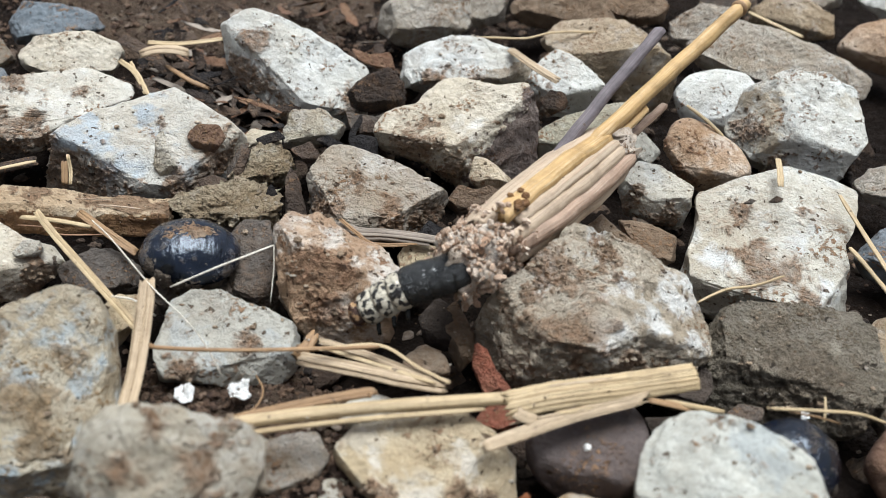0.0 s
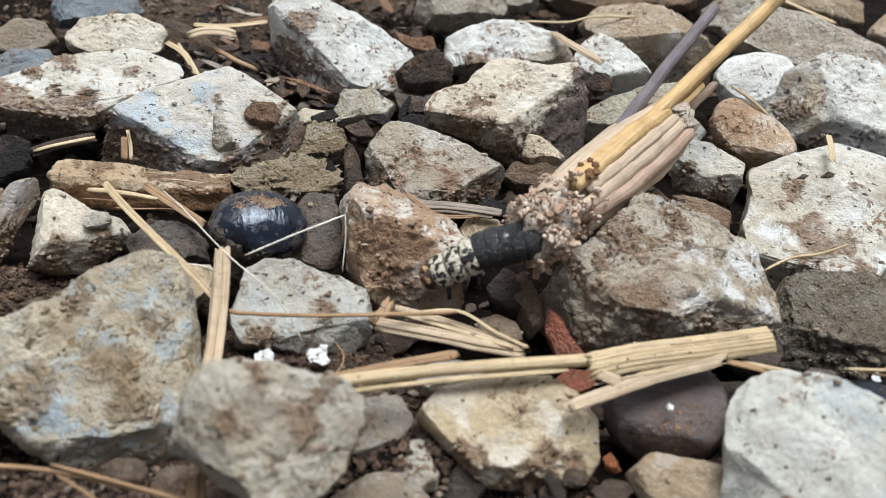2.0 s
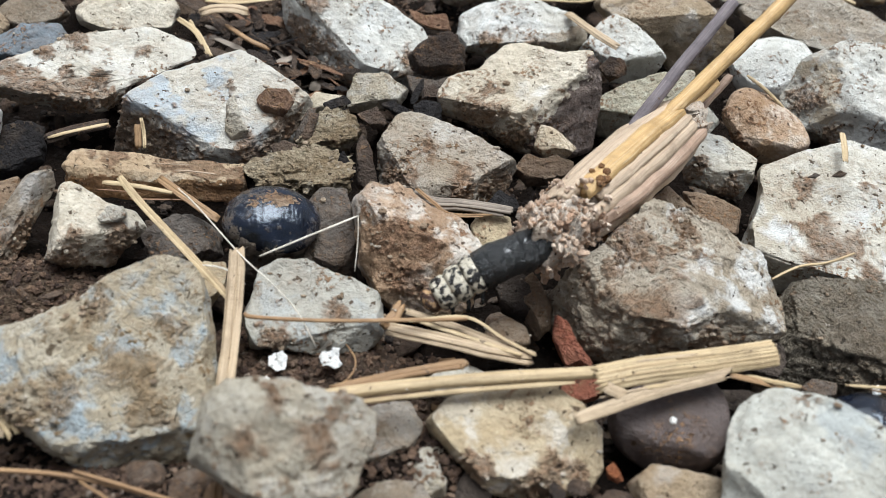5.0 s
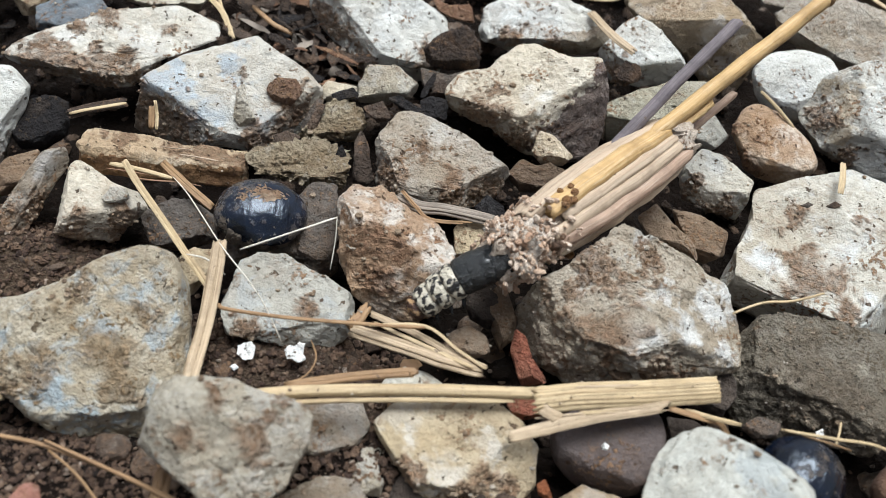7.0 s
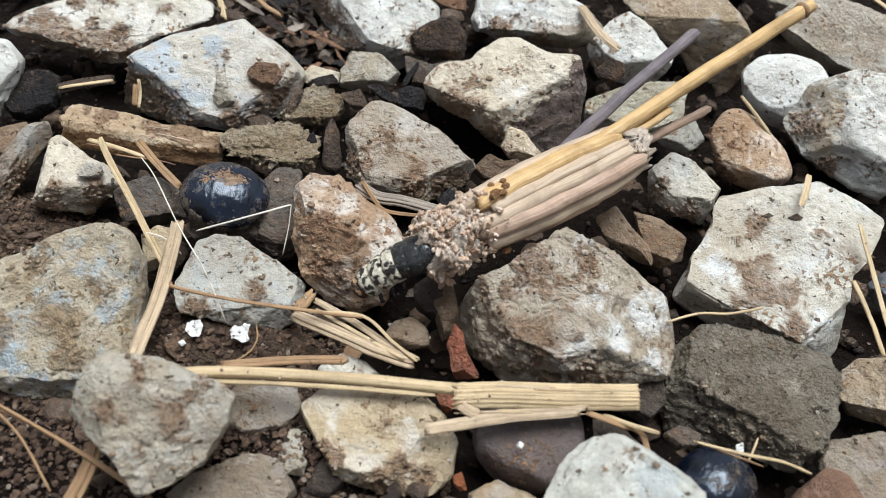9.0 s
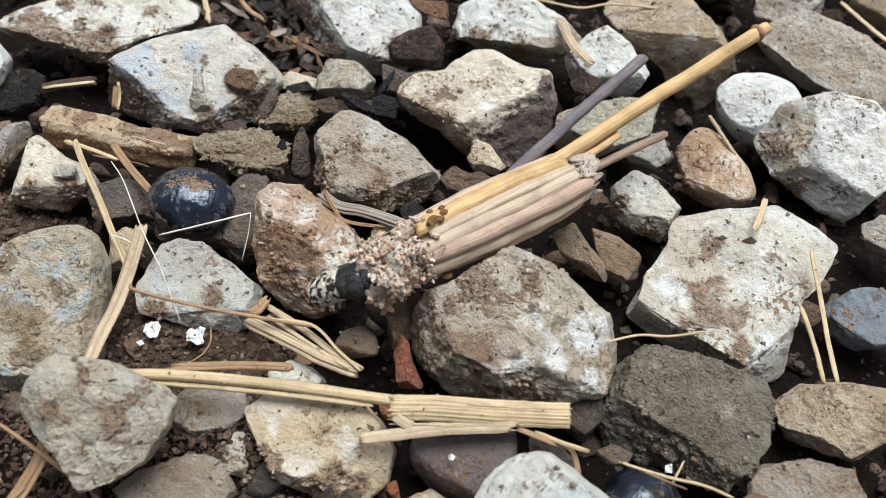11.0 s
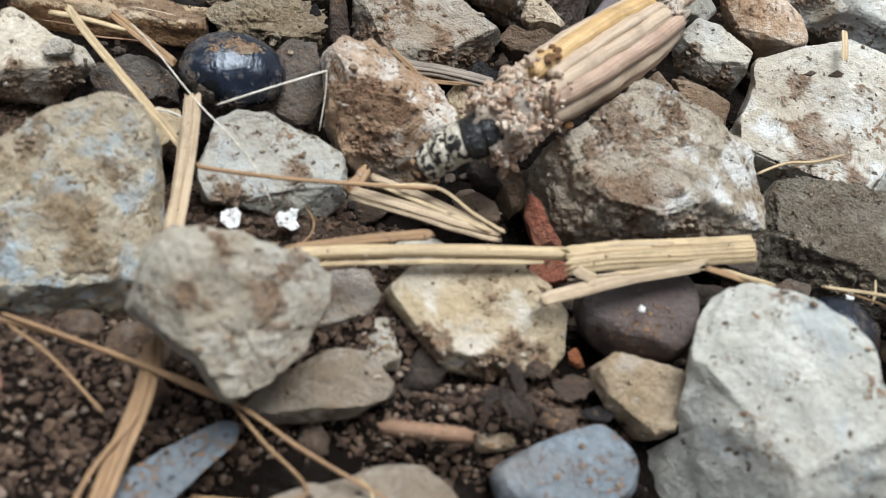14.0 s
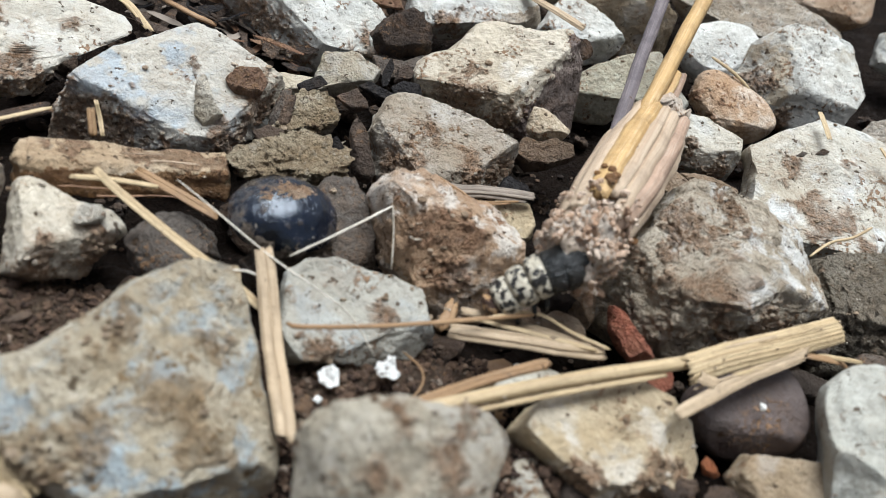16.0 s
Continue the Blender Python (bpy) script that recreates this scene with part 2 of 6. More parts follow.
MATS["caseviolet"] = fibre_material("violet_grey_twig", (0.15, 0.125, 0.13), (0.10, 0.08, 0.085), (0.24, 0.20, 0.19), 0.7)
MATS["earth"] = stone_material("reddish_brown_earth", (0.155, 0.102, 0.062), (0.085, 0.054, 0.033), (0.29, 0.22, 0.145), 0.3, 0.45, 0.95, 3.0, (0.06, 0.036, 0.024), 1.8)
# the same soil taken near black: the shade of the gaps is in its colour
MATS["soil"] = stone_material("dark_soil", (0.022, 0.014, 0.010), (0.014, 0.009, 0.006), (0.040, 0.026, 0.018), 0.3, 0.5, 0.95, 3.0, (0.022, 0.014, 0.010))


def crumb_material(name, stops, stain):
    """Grains of one tone each, from dark to pale."""
    m, n, l, b = nodes_of(name, 0.95)
    g = n.new("ShaderNodeNewGeometry")
    at, rnd = place(n, l)
    ramp = n.new("ShaderNodeValToRGB")
    while len(ramp.color_ramp.elements) < len(stops):
        ramp.color_ramp.elements.new(0.5)
    for e, (p, c) in zip(ramp.color_ramp.elements, stops):
        e.position, e.color = p, (*c, 1)
    l.new(g.outputs["Random Per Island"], ramp.inputs["Fac"])
    l.new(blend(n, l, scaled(n, l, spot_noise(n, l, at, 900, 4, 0.6), 0.5), ramp.outputs["Color"], stain), b.inputs["Base Color"])
    bumped(n, l, b, ((spot_noise(n, l, at, 1500, 4, 0.6), 1.0),), 0.0004)
    return m


MATS["crumb"] = crumb_material("soil_crumbs", ((0.0, (0.035, 0.018, 0.011)), (0.40, (0.090, 0.052, 0.031)), (0.80, (0.165, 0.100, 0.060)), (0.95, (0.25, 0.17, 0.115)), (1.0, (0.40, 0.33, 0.26))), (0.085, 0.046, 0.028))
# darker copy of the soil crumbs, with gap shade in its colour
MATS["shadecrumb"] = crumb_material("gap_shade_crumbs", ((0.0, (0.010, 0.006, 0.004)), (0.5, (0.030, 0.018, 0.012)), (0.88, (0.065, 0.040, 0.026)), (1.0, (0.17, 0.12, 0.085))), (0.02, 0.012, 0.008))
MATS["dust"] = crumb_material("dry_earth_grains", ((0.0, (0.15, 0.10, 0.062)), (0.4, (0.27, 0.19, 0.12)), (0.8, (0.42, 0.33, 0.235)), (1.0, (0.60, 0.54, 0.45))), (0.22, 0.15, 0.095))


def part(name, verts, faces, material, parent, label="", smooth=True, uv=None):
    """Links a mesh as one object under a thing (or as a thing where parent is None)."""
    me = bpy.data.meshes.new(name)
    me.from_pydata(np.asarray(verts, dtype=float).tolist(), [], faces)
    me.materials.append(MATS[material] if isinstance(material, str) else material)
    if smooth:
        me.polygons.foreach_set("use_smooth", [True] * len(me.polygons))
    if uv is not None:
        layer = me.uv_layers.new(name="along")
        layer.data.foreach_set("uv", [c for loop in me.loops for c in uv[loop.vertex_index]])
    ob = new(name, me)
    if parent is not None:
        ob.parent = parent
    if label:
        ob["label"] = label
    return ob


def pairs(text):
    return np.array([[float(v) for v in p.split(",")] for p in text.split()])


# ---- rocks ----
BALLS = {}


def ball(level):
    if level not in BALLS:
        bm = bmesh.new()
        bmesh.ops.create_icosphere(bm, subdivisions=level, radius=1.0)
        BALLS[level] = (np.array([v.co[:] for v in bm.verts]), [[v.index for v in f.verts] for f in bm.faces])
        bm.free()
    return BALLS[level]


def rim(outline, soft):
    """The outline's reach at each degree round its middle, with its corners worn by soft degrees."""
    reach = np.zeros(360)
    for k in range(360):
        d = np.array([math.cos(radians(k)), math.sin(radians(k))])
        best = 0.0
        for a, b in zip(outline, np.roll(outline, -1, 0)):
            e = b - a
            det = d[0] * -e[1] + d[1] * e[0]
            if abs(det) > 1e-9:
                s = (a[0] * -e[1] + a[1] * e[0]) / det
                u = (d[0] * a[1] - d[1] * a[0]) / det
                if s > 0 and -1e-6 <= u <= 1 + 1e-6:
                    best = max(best, s)
        reach[k] = best
    w = np.exp(-0.5 * (np.arange(-30, 31) / soft) ** 2)
    return np.convolve(np.concatenate((reach[-30:], reach, reach[:30])), w / w.sum(), "valid")


ROCKS, LAID = [], []


def lattice(ix, iy, iz, k):
    """A fixed pseudo-random number from 0 to 1 for each lattice point."""
    h = (ix * 374761393 + iy * 668265263 + iz * 2147483647 + k * 974634777) & 0xFFFFFFFF
    h = ((h ^ (h >> 13)) * 1274126177) & 0xFFFFFFFF
    return ((h ^ (h >> 16)) & 0xFFFF) / 65535.0


def smooth_noise(p, k):
    """Value noise from -1 to 1 at the rows of p."""
    c = np.floor(p).astype(np.int64)
    f = p - c
    f = f * f * f * (f * (f * 6 - 15) + 10)
    total = 0.0
    for x in (0, 1):
        for y in (0, 1):
            for z in (0, 1):
                w = (f[:, 0] if x else 1 - f[:, 0]) * (f[:, 1] if y else 1 - f[:, 1]) * (f[:, 2] if z else 1 - f[:, 2])
                total = total + w * lattice(c[:, 0] + x, c[:, 1] + y, c[:, 2] + z, k)
    return total * 2 - 1


def cell_noise(p, k):
    """Distance to the nearest and to the second of scattered points."""
    c = np.floor(p).astype(np.int64)
    one, two = np.full(len(p), 9.0), np.full(len(p), 9.0)
    for x in (-1, 0, 1):
        for y in (-1, 0, 1):
            for z in (-1, 0, 1):
                q = c + (x, y, z)
                s = np.column_stack([q[:, j] + lattice(q[:, 0], q[:, 1], q[:, 2], k + 7 * j) for j in range(3)])
                d = np.sqrt(((p - s) ** 2).sum(1))
                two = np.minimum(two, np.maximum(one, d))
                one = np.minimum(one, d)
    return one, two


def spread_of(q, spots, size, k, edge=0.22):
    """How far each point lies inside the given blotches (x, y, reach in millimetres), with ragged rims: 0 to 1."""
    if not spots:
        return np.zeros(len(q))
    inside = np.max([1 - np.hypot(q[:, 0] - x, q[:, 1] - y) / r for x, y, r in spots], axis=0)
    inside = inside + 0.55 * smooth_noise(q * 0.28 + k, k) + 0.38 * smooth_noise(q * 0.8 + k, k + 1) + 0.26 * smooth_noise(q * 2.0 + k, k + 2)
    u = np.clip((inside - 0.18) / edge, 0, 1)
    return u * u * (3 - 2 * u)


def rock_shape(outline, deep, ridge, slope, level, worn, rng, grit=1.0, planes=(), crusts=(), patches=()):
    """A broken stone: the outline as its girdle, a bulge before and behind, cut by flat breaks, chipped. Millimetres.
    planes: where known, the breaks themselves: the way they face in the outline's plane, their lean out of it, and a place (x, y, height as a share of the size) on each."""
    p, faces = ball(level)
    reach = 1.015 * rim(outline, 7.0 if worn == 1 else 1.8)
    size = float(np.sqrt((reach ** 2).mean()))
    angle = np.degrees(np.arctan2(p[:, 1], p[:, 0])) % 360
    r = np.interp(angle, np.arange(361), np.append(reach, reach[0]))
    s = np.hypot(p[:, 0], p[:, 1])
    e = 0.85 if worn else 0.42 if planes else 0.5
    flat = np.where(s > 1e-6, s ** e / np.maximum(s, 1e-6), 0.0)
    q = np.column_stack((p[:, 0] * flat * r, p[:, 1] * flat * r, np.sign(p[:, 2]) * np.abs(p[:, 2]) ** e * deep * size * 1.25))
    cuts = []
    for az, lean, x, y, z in planes:
        nrm = np.array([math.cos(radians(az)) * math.sin(radians(lean)), math.sin(radians(az)) * math.sin(radians(lean)), math.cos(radians(lean))])
        cuts.append((nrm, float(nrm @ (x, y, z * size))))
    girdle = np.column_stack((reach * np.cos(np.radians(np.arange(360))), reach * np.sin(np.radians(np.arange(360))), np.zeros(360)))
    if not planes:
        top, low = reach[90], reach[270]
        fold = -low + 0.65 * ridge * (top + low)
        crest = slope * (top - fold) * 0.8
        plain = [(np.array([rng.uniform(-0.15, 0.15), slope * 0.8, 1.0]), 1.0), (np.array([rng.uniform(-0.2, 0.2), -crest / max(fold + low, 1e-3), 1.0]), 1.0)]
        for _ in range(0 if worn else 12):
            a = rng.uniform(0, 6.28)
            lean = rng.uniform(0.5, 1.3) if math.sin(a) > 0 else rng.uniform(0.95, 1.4)
            plain.append((np.array([math.cos(a) * math.sin(lean), math.sin(a) * math.sin(lean), math.cos(lean) * rng.choice((1, 1, 1, -1))]), rng.uniform(0.965, 1.0)))
        for nrm, k in plain:
            nrm = nrm / np.linalg.norm(nrm)
            cuts.append((nrm, max((girdle @ nrm).max() * k, deep * size * 0.55)))
    else:
        # small bevels where the breaks meet the girdle
        for _ in range(9):
            a, lean = rng.uniform(0, 6.28), rng.uniform(1.0, 1.4)
            nrm = np.array([math.cos(a) * math.sin(lean), math.sin(a) * math.sin(lean), math.cos(lean)])
            cuts.append((nrm, (q @ nrm).max() - rng.uniform(0.01, 0.05) * size))
    shift = np.array([rng.uniform(0, 99), rng.uniform(0, 99), rng.uniform(0, 99)])
    # breaks are never quite flat
    wave = 0.035 * size * smooth_noise(q / (0.45 * size) + shift, 21) + 0.016 * size * smooth_noise(q / (0.16 * size) + shift, 22)
    for nrm, far in cuts:
        over = q @ nrm - far - wave
        q -= np.maximum(over, 0)[:, None] * nrm * (0.75 if worn else 0.97)
    out = q / np.maximum(np.linalg.norm(q, axis=1), 1e-6)[:, None]
    hard = 0.25 if worn else 1.0
    warp = q + 1.2 * np.column_stack([smooth_noise(q * 0.35 + shift + 31 * j, 3 + j) for j in range(3)])
    c1, c2 = max(0.42 * size, 3.0), min(2.3, max(0.2 * size, 0.7))
    big, big2 = cell_noise(warp / c1 + shift, 1)
    mid, mid2 = cell_noise(warp / c2 + shift, 2)
    patchy = np.clip(smooth_noise(q / (0.5 * size) + shift, 5) * 1.5 + 0.4, 0, 1)
    move = 0.04 * size * smooth_noise(q / (0.8 * size) + shift, 4)
    chip, chip2 = cell_noise(warp / max(0.19 * size, 1.6) + shift, 9)
    much = 0.55 if planes else 0.8
    move += (big - 0.55) * min(0.13 * size, 2.0) * hard * much + (chip - 0.5) * min(0.05 * size, 0.7) * hard * (0.2 + 0.8 * patchy) * (0.4 + 0.6 * min(grit, 1.0))
    move += ((mid - 0.5) * 0.62 * patchy ** 2 + (np.minimum(mid2 - mid, 0.2) - 0.1) * 0.3 * (1 - patchy)) * grit * hard * min(1.0, size / 8)
    for f, k in ((0.45, 0.26), (1.0, 0.19), (1.9, 0.14)):
        move += smooth_noise(q * f + shift, 6) * k * grit * (0.3 + 0.7 * patchy) * (0.35 if worn else 1.0) * min(1.0, size / 9)
    # thick crusts of earth stand proud and are lumpy
    crust = spread_of(q, crusts, size, 50, 0.45)
    lump, lump2 = cell_noise(warp / 1.1 + shift, 31)
    move += crust * (0.15 + 1.15 * (0.55 - lump) * np.clip(smooth_noise(q * 0.5, 33) + 0.8, 0.2, 1.4) + 0.35 * smooth_noise(q * 1.7, 32))
    return q + out * move[:, None], faces, size, crust, spread_of(q, patches, size, 60, 0.6)


COUNT = [0]


def rock(name, label, at, turn, outline, deep, material, ridge=0.3, slope=0.5, fine=4, worn=0, other=None, planes=(), crusts=(), patches=()):
    """other: a second stone or crust with the side on which it lies: material, direction in the outline's plane, millimetres from the middle."""
    COUNT[0] += 1
    rng = random.Random(100 + COUNT[0])
    grit = {"concrete": 2.4, "bigbrown": 1.7, "porous": 5.0, "soilclod": 1.8, "redclod": 1.5, "compost": 2.5, "rough": 1.3, "darkgrey": 1.6, "white": 0.35, "whitetan": 0.35, "whiteblue": 0.4, "pale": 0.45, "bluish": 0.5, "cream": 0.55, "slab": 0.5, "greyblue": 0.45, "tan": 0.5, "purple": 0.5, "orange": 0.4, "greygreen": 0.5}.get(material, 0.85)
    if fine == 6 and np.hypot(*pairs(outline).T).max() < 10.5:
        fine = 5
    q, faces, size, crust, tint = rock_shape(pairs(outline), deep, ridge, slope, fine, worn, rng, grit, planes, crusts, patches)
    ob = part(name, q * MM, faces, material, None)
    for key, values in (("crust", crust), ("patch", tint)):
        ob.data.attributes.new(key, "FLOAT", "POINT").data.foreach_set("value", values)
    if other:
        ob.data.materials.append(MATS[other[0]])
        mid = q[np.array(faces)].mean(1)
        edge = mid[:, 0] * math.cos(radians(other[1])) + mid[:, 1] * math.sin(radians(other[1])) - other[2]
        edge += 0.15 * size * smooth_noise(mid * 0.22, 40) + 0.08 * size * smooth_noise(mid * 0.9, 41) + 0.03 * size * smooth_noise(mid * 2.2, 42)
        ob.data.polygons.foreach_set("material_index", (edge > 0).astype(np.int32))
    ob.matrix_basis = pose(at[0] * MM, at[1] * MM, at[2] * MM, turn[0], 0, turn[1])
    kinds = {"stone": ("stone", "loose stones"), "clod": ("earth clod", "earth clods"), "chip": ("wood chip", "litter chips"),
             "scrap": ("white flake", "white flakes")}[name]
    tagged(ob, label, kinds[0], kinds[1])
    ROCKS.append(ob)
    return ob


# ---- straws, stalks and fibres ----
def spline(points, n):
    """n points on a smooth line through the given ones."""
    p = np.vstack((2 * points[0] - points[1], points, 2 * points[-1] - points[-2]))
    out = []
    for u in np.linspace(0, len(points) - 1 - 1e-6, n):
        i, f = int(u), u - int(u)
        a, b, c, d = p[i], p[i + 1], p[i + 2], p[i + 3]
        out.append(0.5 * (2 * b + (c - a) * f + (2 * a - 5 * b + 4 * c - d) * f * f + (3 * b - a - 3 * c + d) * f ** 3))
    return np.array(out)


def strip(line, wide, thick, rng, side=0.0, ragged=0.5, taper=0.7, up=(0, -0.45, 0.9), sides=8):
    """A long strip or stem with a flattened round section along a line (millimetres): verts, faces, uv."""
    n = len(line)
    verts, faces, uv = [], [], []
    run = 0.0
    wob = rng.uniform(0, 99)
    for i in range(n):
        t = line[min(i + 1, n - 1)] - line[max(i - 1, 0)]
        t = t / max(np.linalg.norm(t), 1e-9)
        b = np.cross(up, t)
        b = b / max(np.linalg.norm(b), 1e-9)
        c = np.cross(t, b)
        if i:
            run += np.linalg.norm(line[i] - line[i - 1])
        u = i / (n - 1)
        end = min(1.0, taper + (1 - taper) * min(u, 1 - u) * 12)
        w = wide * end * (1 + 0.10 * noise.noise(Vector((u * 9, wob, 0))))
        h = thick * end * (1 + 0.15 * noise.noise(Vector((u * 13, wob, 5))))
        mid = line[i] + b * (side + 0.07 * wide * noise.noise(Vector((u * 5, wob, 9)))) + c * 0.12 * thick * noise.noise(Vector((u * 7, wob, 3)))
        for k in range(sides):
            a = 2 * math.pi * (k + 0.5) / sides
            groove = 1 + 0.10 * math.cos(a * 3 + wob)
            jag = t * ragged * wide * noise.noise(Vector((k * 1.7, wob, u))) * (1 if i in (0, n - 1) else 0)
            verts.append(mid + b * (w / 2 * math.cos(a) * groove) + c * (h / 2 * math.sin(a) * groove) + jag)
            uv.append((run * MM, (k / sides) * max(wide, 0.3) * 2 * MM))
    for i in range(n - 1):
        for k in range(sides):
            j = (k + 1) % sides
            faces.append((i * sides + k, i * sides + j, (i + 1) * sides + j, (i + 1) * sides + k))
    faces.append(tuple(range(sides))[::-1])
    faces.append(tuple(range((n - 1) * sides, n * sides)))
    return verts, faces, uv


def straw(name, label, points, wide, thick, material, strands):
    """A straw of one or more strands, which are its parts."""
    COUNT[0] += 1
    rng = random.Random(COUNT[0])
    p = pairs(points)
    base = p.mean(0)
    length = np.linalg.norm(np.diff(p, axis=0), axis=1).sum()
    n = int(min(60, max(8, length / 1.2)))
    line = spline(p - base, n)
    cat = {"hair": "plant hair", "fibre": "root fibre", "twig": "twig", "stick": "stick", "brown_stick": "stick", "grey_stick": "stick", "husk": "seed husk", "wood_splinter": "wood splinter"}.get(name, "straw")
    if strands == 1:
        v, f, uv = strip(line, wide, wide * thick, rng, sides=12)
        ob = part(name, np.array(v) * MM, f, material, None, uv=uv)
        if wide > 1.5:
            LAID.append((ob, base * MM))
    else:
        ob = new(name)
        ob.empty_display_size = 0.005
        for k in range(strands):
            w = wide / strands * rng.uniform(1.35, 1.8)
            side = (k + 0.5) / strands * wide - wide / 2
            a, b = int(rng.uniform(0, 0.06) * n), n - int(rng.uniform(0, 0.08) * n)
            lift = np.array([0, -0.4, 0.9]) * (wide * thick * 0.35 * math.cos(side / wide * 3.0) + rng.uniform(-0.08, 0.08))
            v, f, uv = strip(line[a:b] + lift, w, max(wide * thick * 0.32, 0.22), rng, side, 0.9, 0.8)
            part("strand", np.array(v) * MM, f, material, ob, uv=uv)
    ob.matrix_basis = pose(*(base * MM))
    return tagged(ob, label, cat, "dry plant litter")
MATS["palegravel"] = stone_material("pale_gravel", (0.50, 0.46, 0.40), (0.36, 0.31, 0.25), (0.58, 0.56, 0.52), 0.45, 0.4)
MATS["fillgravel"] = stone_material("mixed_gravel", (0.13, 0.095, 0.07), (0.08, 0.055, 0.04), (0.26, 0.22, 0.18), 0.4, 0.5)
MATS["fillclod"] = stone_material("wedged_clods", (0.095, 0.058, 0.036), (0.055, 0.033, 0.021), (0.18, 0.13, 0.09), 0.35, 0.4, 0.95, 2.0, (0.07, 0.045, 0.03), 1.6)
# near black so that the deep gaps look shaded; the shade is in the colour
MATS["shadefill"] = stone_material("gap_shade_lumps", (0.018, 0.012, 0.008), (0.010, 0.007, 0.005), (0.04, 0.028, 0.020), 0.4, 0.3, 0.95, 1.5, (0.014, 0.009, 0.006))


# ---- the ground: one sheet of soil, with gap shade in its dark colour ----
# where the soil lies bare between the stones: middle and reach
BANKS = ((-35, 100, 28, 13), (-92, 118, 26, 12), (-60, 70, 34, 16), (5, 70, 20, 8), (-75, 275, 62, 48), (62, 72, 22, 14), (-12, 82, 26, 9))


def soil_heights(p):
    """Heights of the soil in millimetres at places in millimetres."""
    p = np.column_stack((p[:, 0], p[:, 1], np.zeros(len(p))))
    bank = np.max([np.exp(-((p[:, 0] - a) / w) ** 2 - ((p[:, 1] - b) / d) ** 2) for a, b, w, d in BANKS], axis=0)
    z = 1.3 * smooth_noise(p * 0.05, 11) + 0.8 * smooth_noise(p * 0.14, 12) - 10.5 + 11.0 * bank
    one, two = cell_noise(p * 0.33 + 0.4 * np.column_stack([smooth_noise(p * 0.6, 20 + k) for k in range(3)]), 13)
    tiny, tiny2 = cell_noise(p * 0.8, 14)
    return z + 0.9 * (0.5 - one) + 0.5 * (0.45 - tiny) + 0.25 * smooth_noise(p * 0.9, 15)


def soil_height(x, y):
    return float(soil_heights(np.array([[x, y]]))[0])


def ground():
    far = [0.16 * 1.45 ** k for k in range(1, 16)]
    xs = np.array([-f - 0.01 for f in reversed(far)] + list(np.arange(-0.17, 0.1501, 0.0009)) + [f for f in far])
    ys = np.array([0.02 - f for f in reversed(far)] + list(np.arange(0.02, 0.3601, 0.0009)) + [0.20 + f for f in far])
    gx, gy = np.meshgrid(xs, ys)
    p = np.column_stack((gx.ravel(), gy.ravel()))
    verts = np.column_stack((p, soil_heights(p * 1000) * MM))
    w = len(xs)
    faces = [(j * w + i, j * w + i + 1, (j + 1) * w + i + 1, (j + 1) * w + i) for j in range(len(ys) - 1) for i in range(w - 1)]
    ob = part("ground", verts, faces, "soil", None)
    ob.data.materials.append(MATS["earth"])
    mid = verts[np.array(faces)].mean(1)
    # low and near faces keep the soil whose near-black colour paints gap shade
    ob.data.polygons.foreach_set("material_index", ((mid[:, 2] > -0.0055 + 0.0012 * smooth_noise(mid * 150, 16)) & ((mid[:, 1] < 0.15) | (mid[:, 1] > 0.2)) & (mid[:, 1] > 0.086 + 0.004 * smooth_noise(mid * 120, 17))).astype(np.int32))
    return tagged(ob, "crumbly brown soil under the gravel, near black where gap shade is painted", "soil", kind="structure")


ground()


# ---- shiny black shells ----
def shell_material():
    m, n, l, b = nodes_of("black_shell", 0.22)
    b.inputs["Specular IOR Level"].default_value = 0.55
    b.inputs["Specular Tint"].default_value = (0.8, 0.9, 1.0, 1)
    b.inputs["Coat Weight"].default_value, b.inputs["Coat Roughness"].default_value = 0.15, 0.12
    at, rnd = place(n, l)
    c = blend(n, l, spot_noise(n, l, at, 220, 5, 0.6), (0.002, 0.003, 0.006), (0.004, 0.008, 0.019))
    zone = spot_noise(n, l, at, 110, 6, 0.65, 0.54, 0.66)
    mud = times(n, l, zone, spot_noise(n, l, at, 620, 7, 0.72, 0.46, 0.60))
    c = blend(n, l, scaled(n, l, mud, 0.8), c, (0.20, 0.145, 0.095))
    dust = spot_noise(n, l, at, 900, 3, 0.6, 0.68, 0.72)
    c = blend(n, l, scaled(n, l, dust, 0.6), c, (0.34, 0.28, 0.21))
    l.new(c, b.inputs["Base Color"])
    r = n.new("ShaderNodeMapRange")
    r.inputs["To Min"].default_value, r.inputs["To Max"].default_value = 0.17, 0.95
    l.new(mud, r.inputs["Value"])
    l.new(r.outputs["Result"], b.inputs["Roughness"])
    streak = n.new("ShaderNodeVectorMath")
    streak.operation = "MULTIPLY"
    streak.inputs[1].default_value = (700, 90, 90)
    l.new(at, streak.inputs[0])
    bumped(n, l, b, ((mud, 0.8), (dust, 0.4), (spot_noise(n, l, streak.outputs[0], 1.0, 4, 0.6, 0.3, 0.7), 0.35), (spot_noise(n, l, at, 240, 5, 0.6), 0.3)), 0.0004)
    return m


MATS["shell"] = shell_material()
MATS["shellcrust"] = stone_material("tan_earth_crust", (0.50, 0.32, 0.19), (0.36, 0.22, 0.13), (0.66, 0.52, 0.38), 0.4, 0.2, 0.95, 2.5, (0.15, 0.09, 0.05), 2.5)
MATS["shellmud"] = stone_material("dried_mud", (0.21, 0.165, 0.125), (0.11, 0.085, 0.065), (0.33, 0.27, 0.20), 0.4, 0.3, 0.95, 2.5, (0.06, 0.042, 0.03), 2.5)


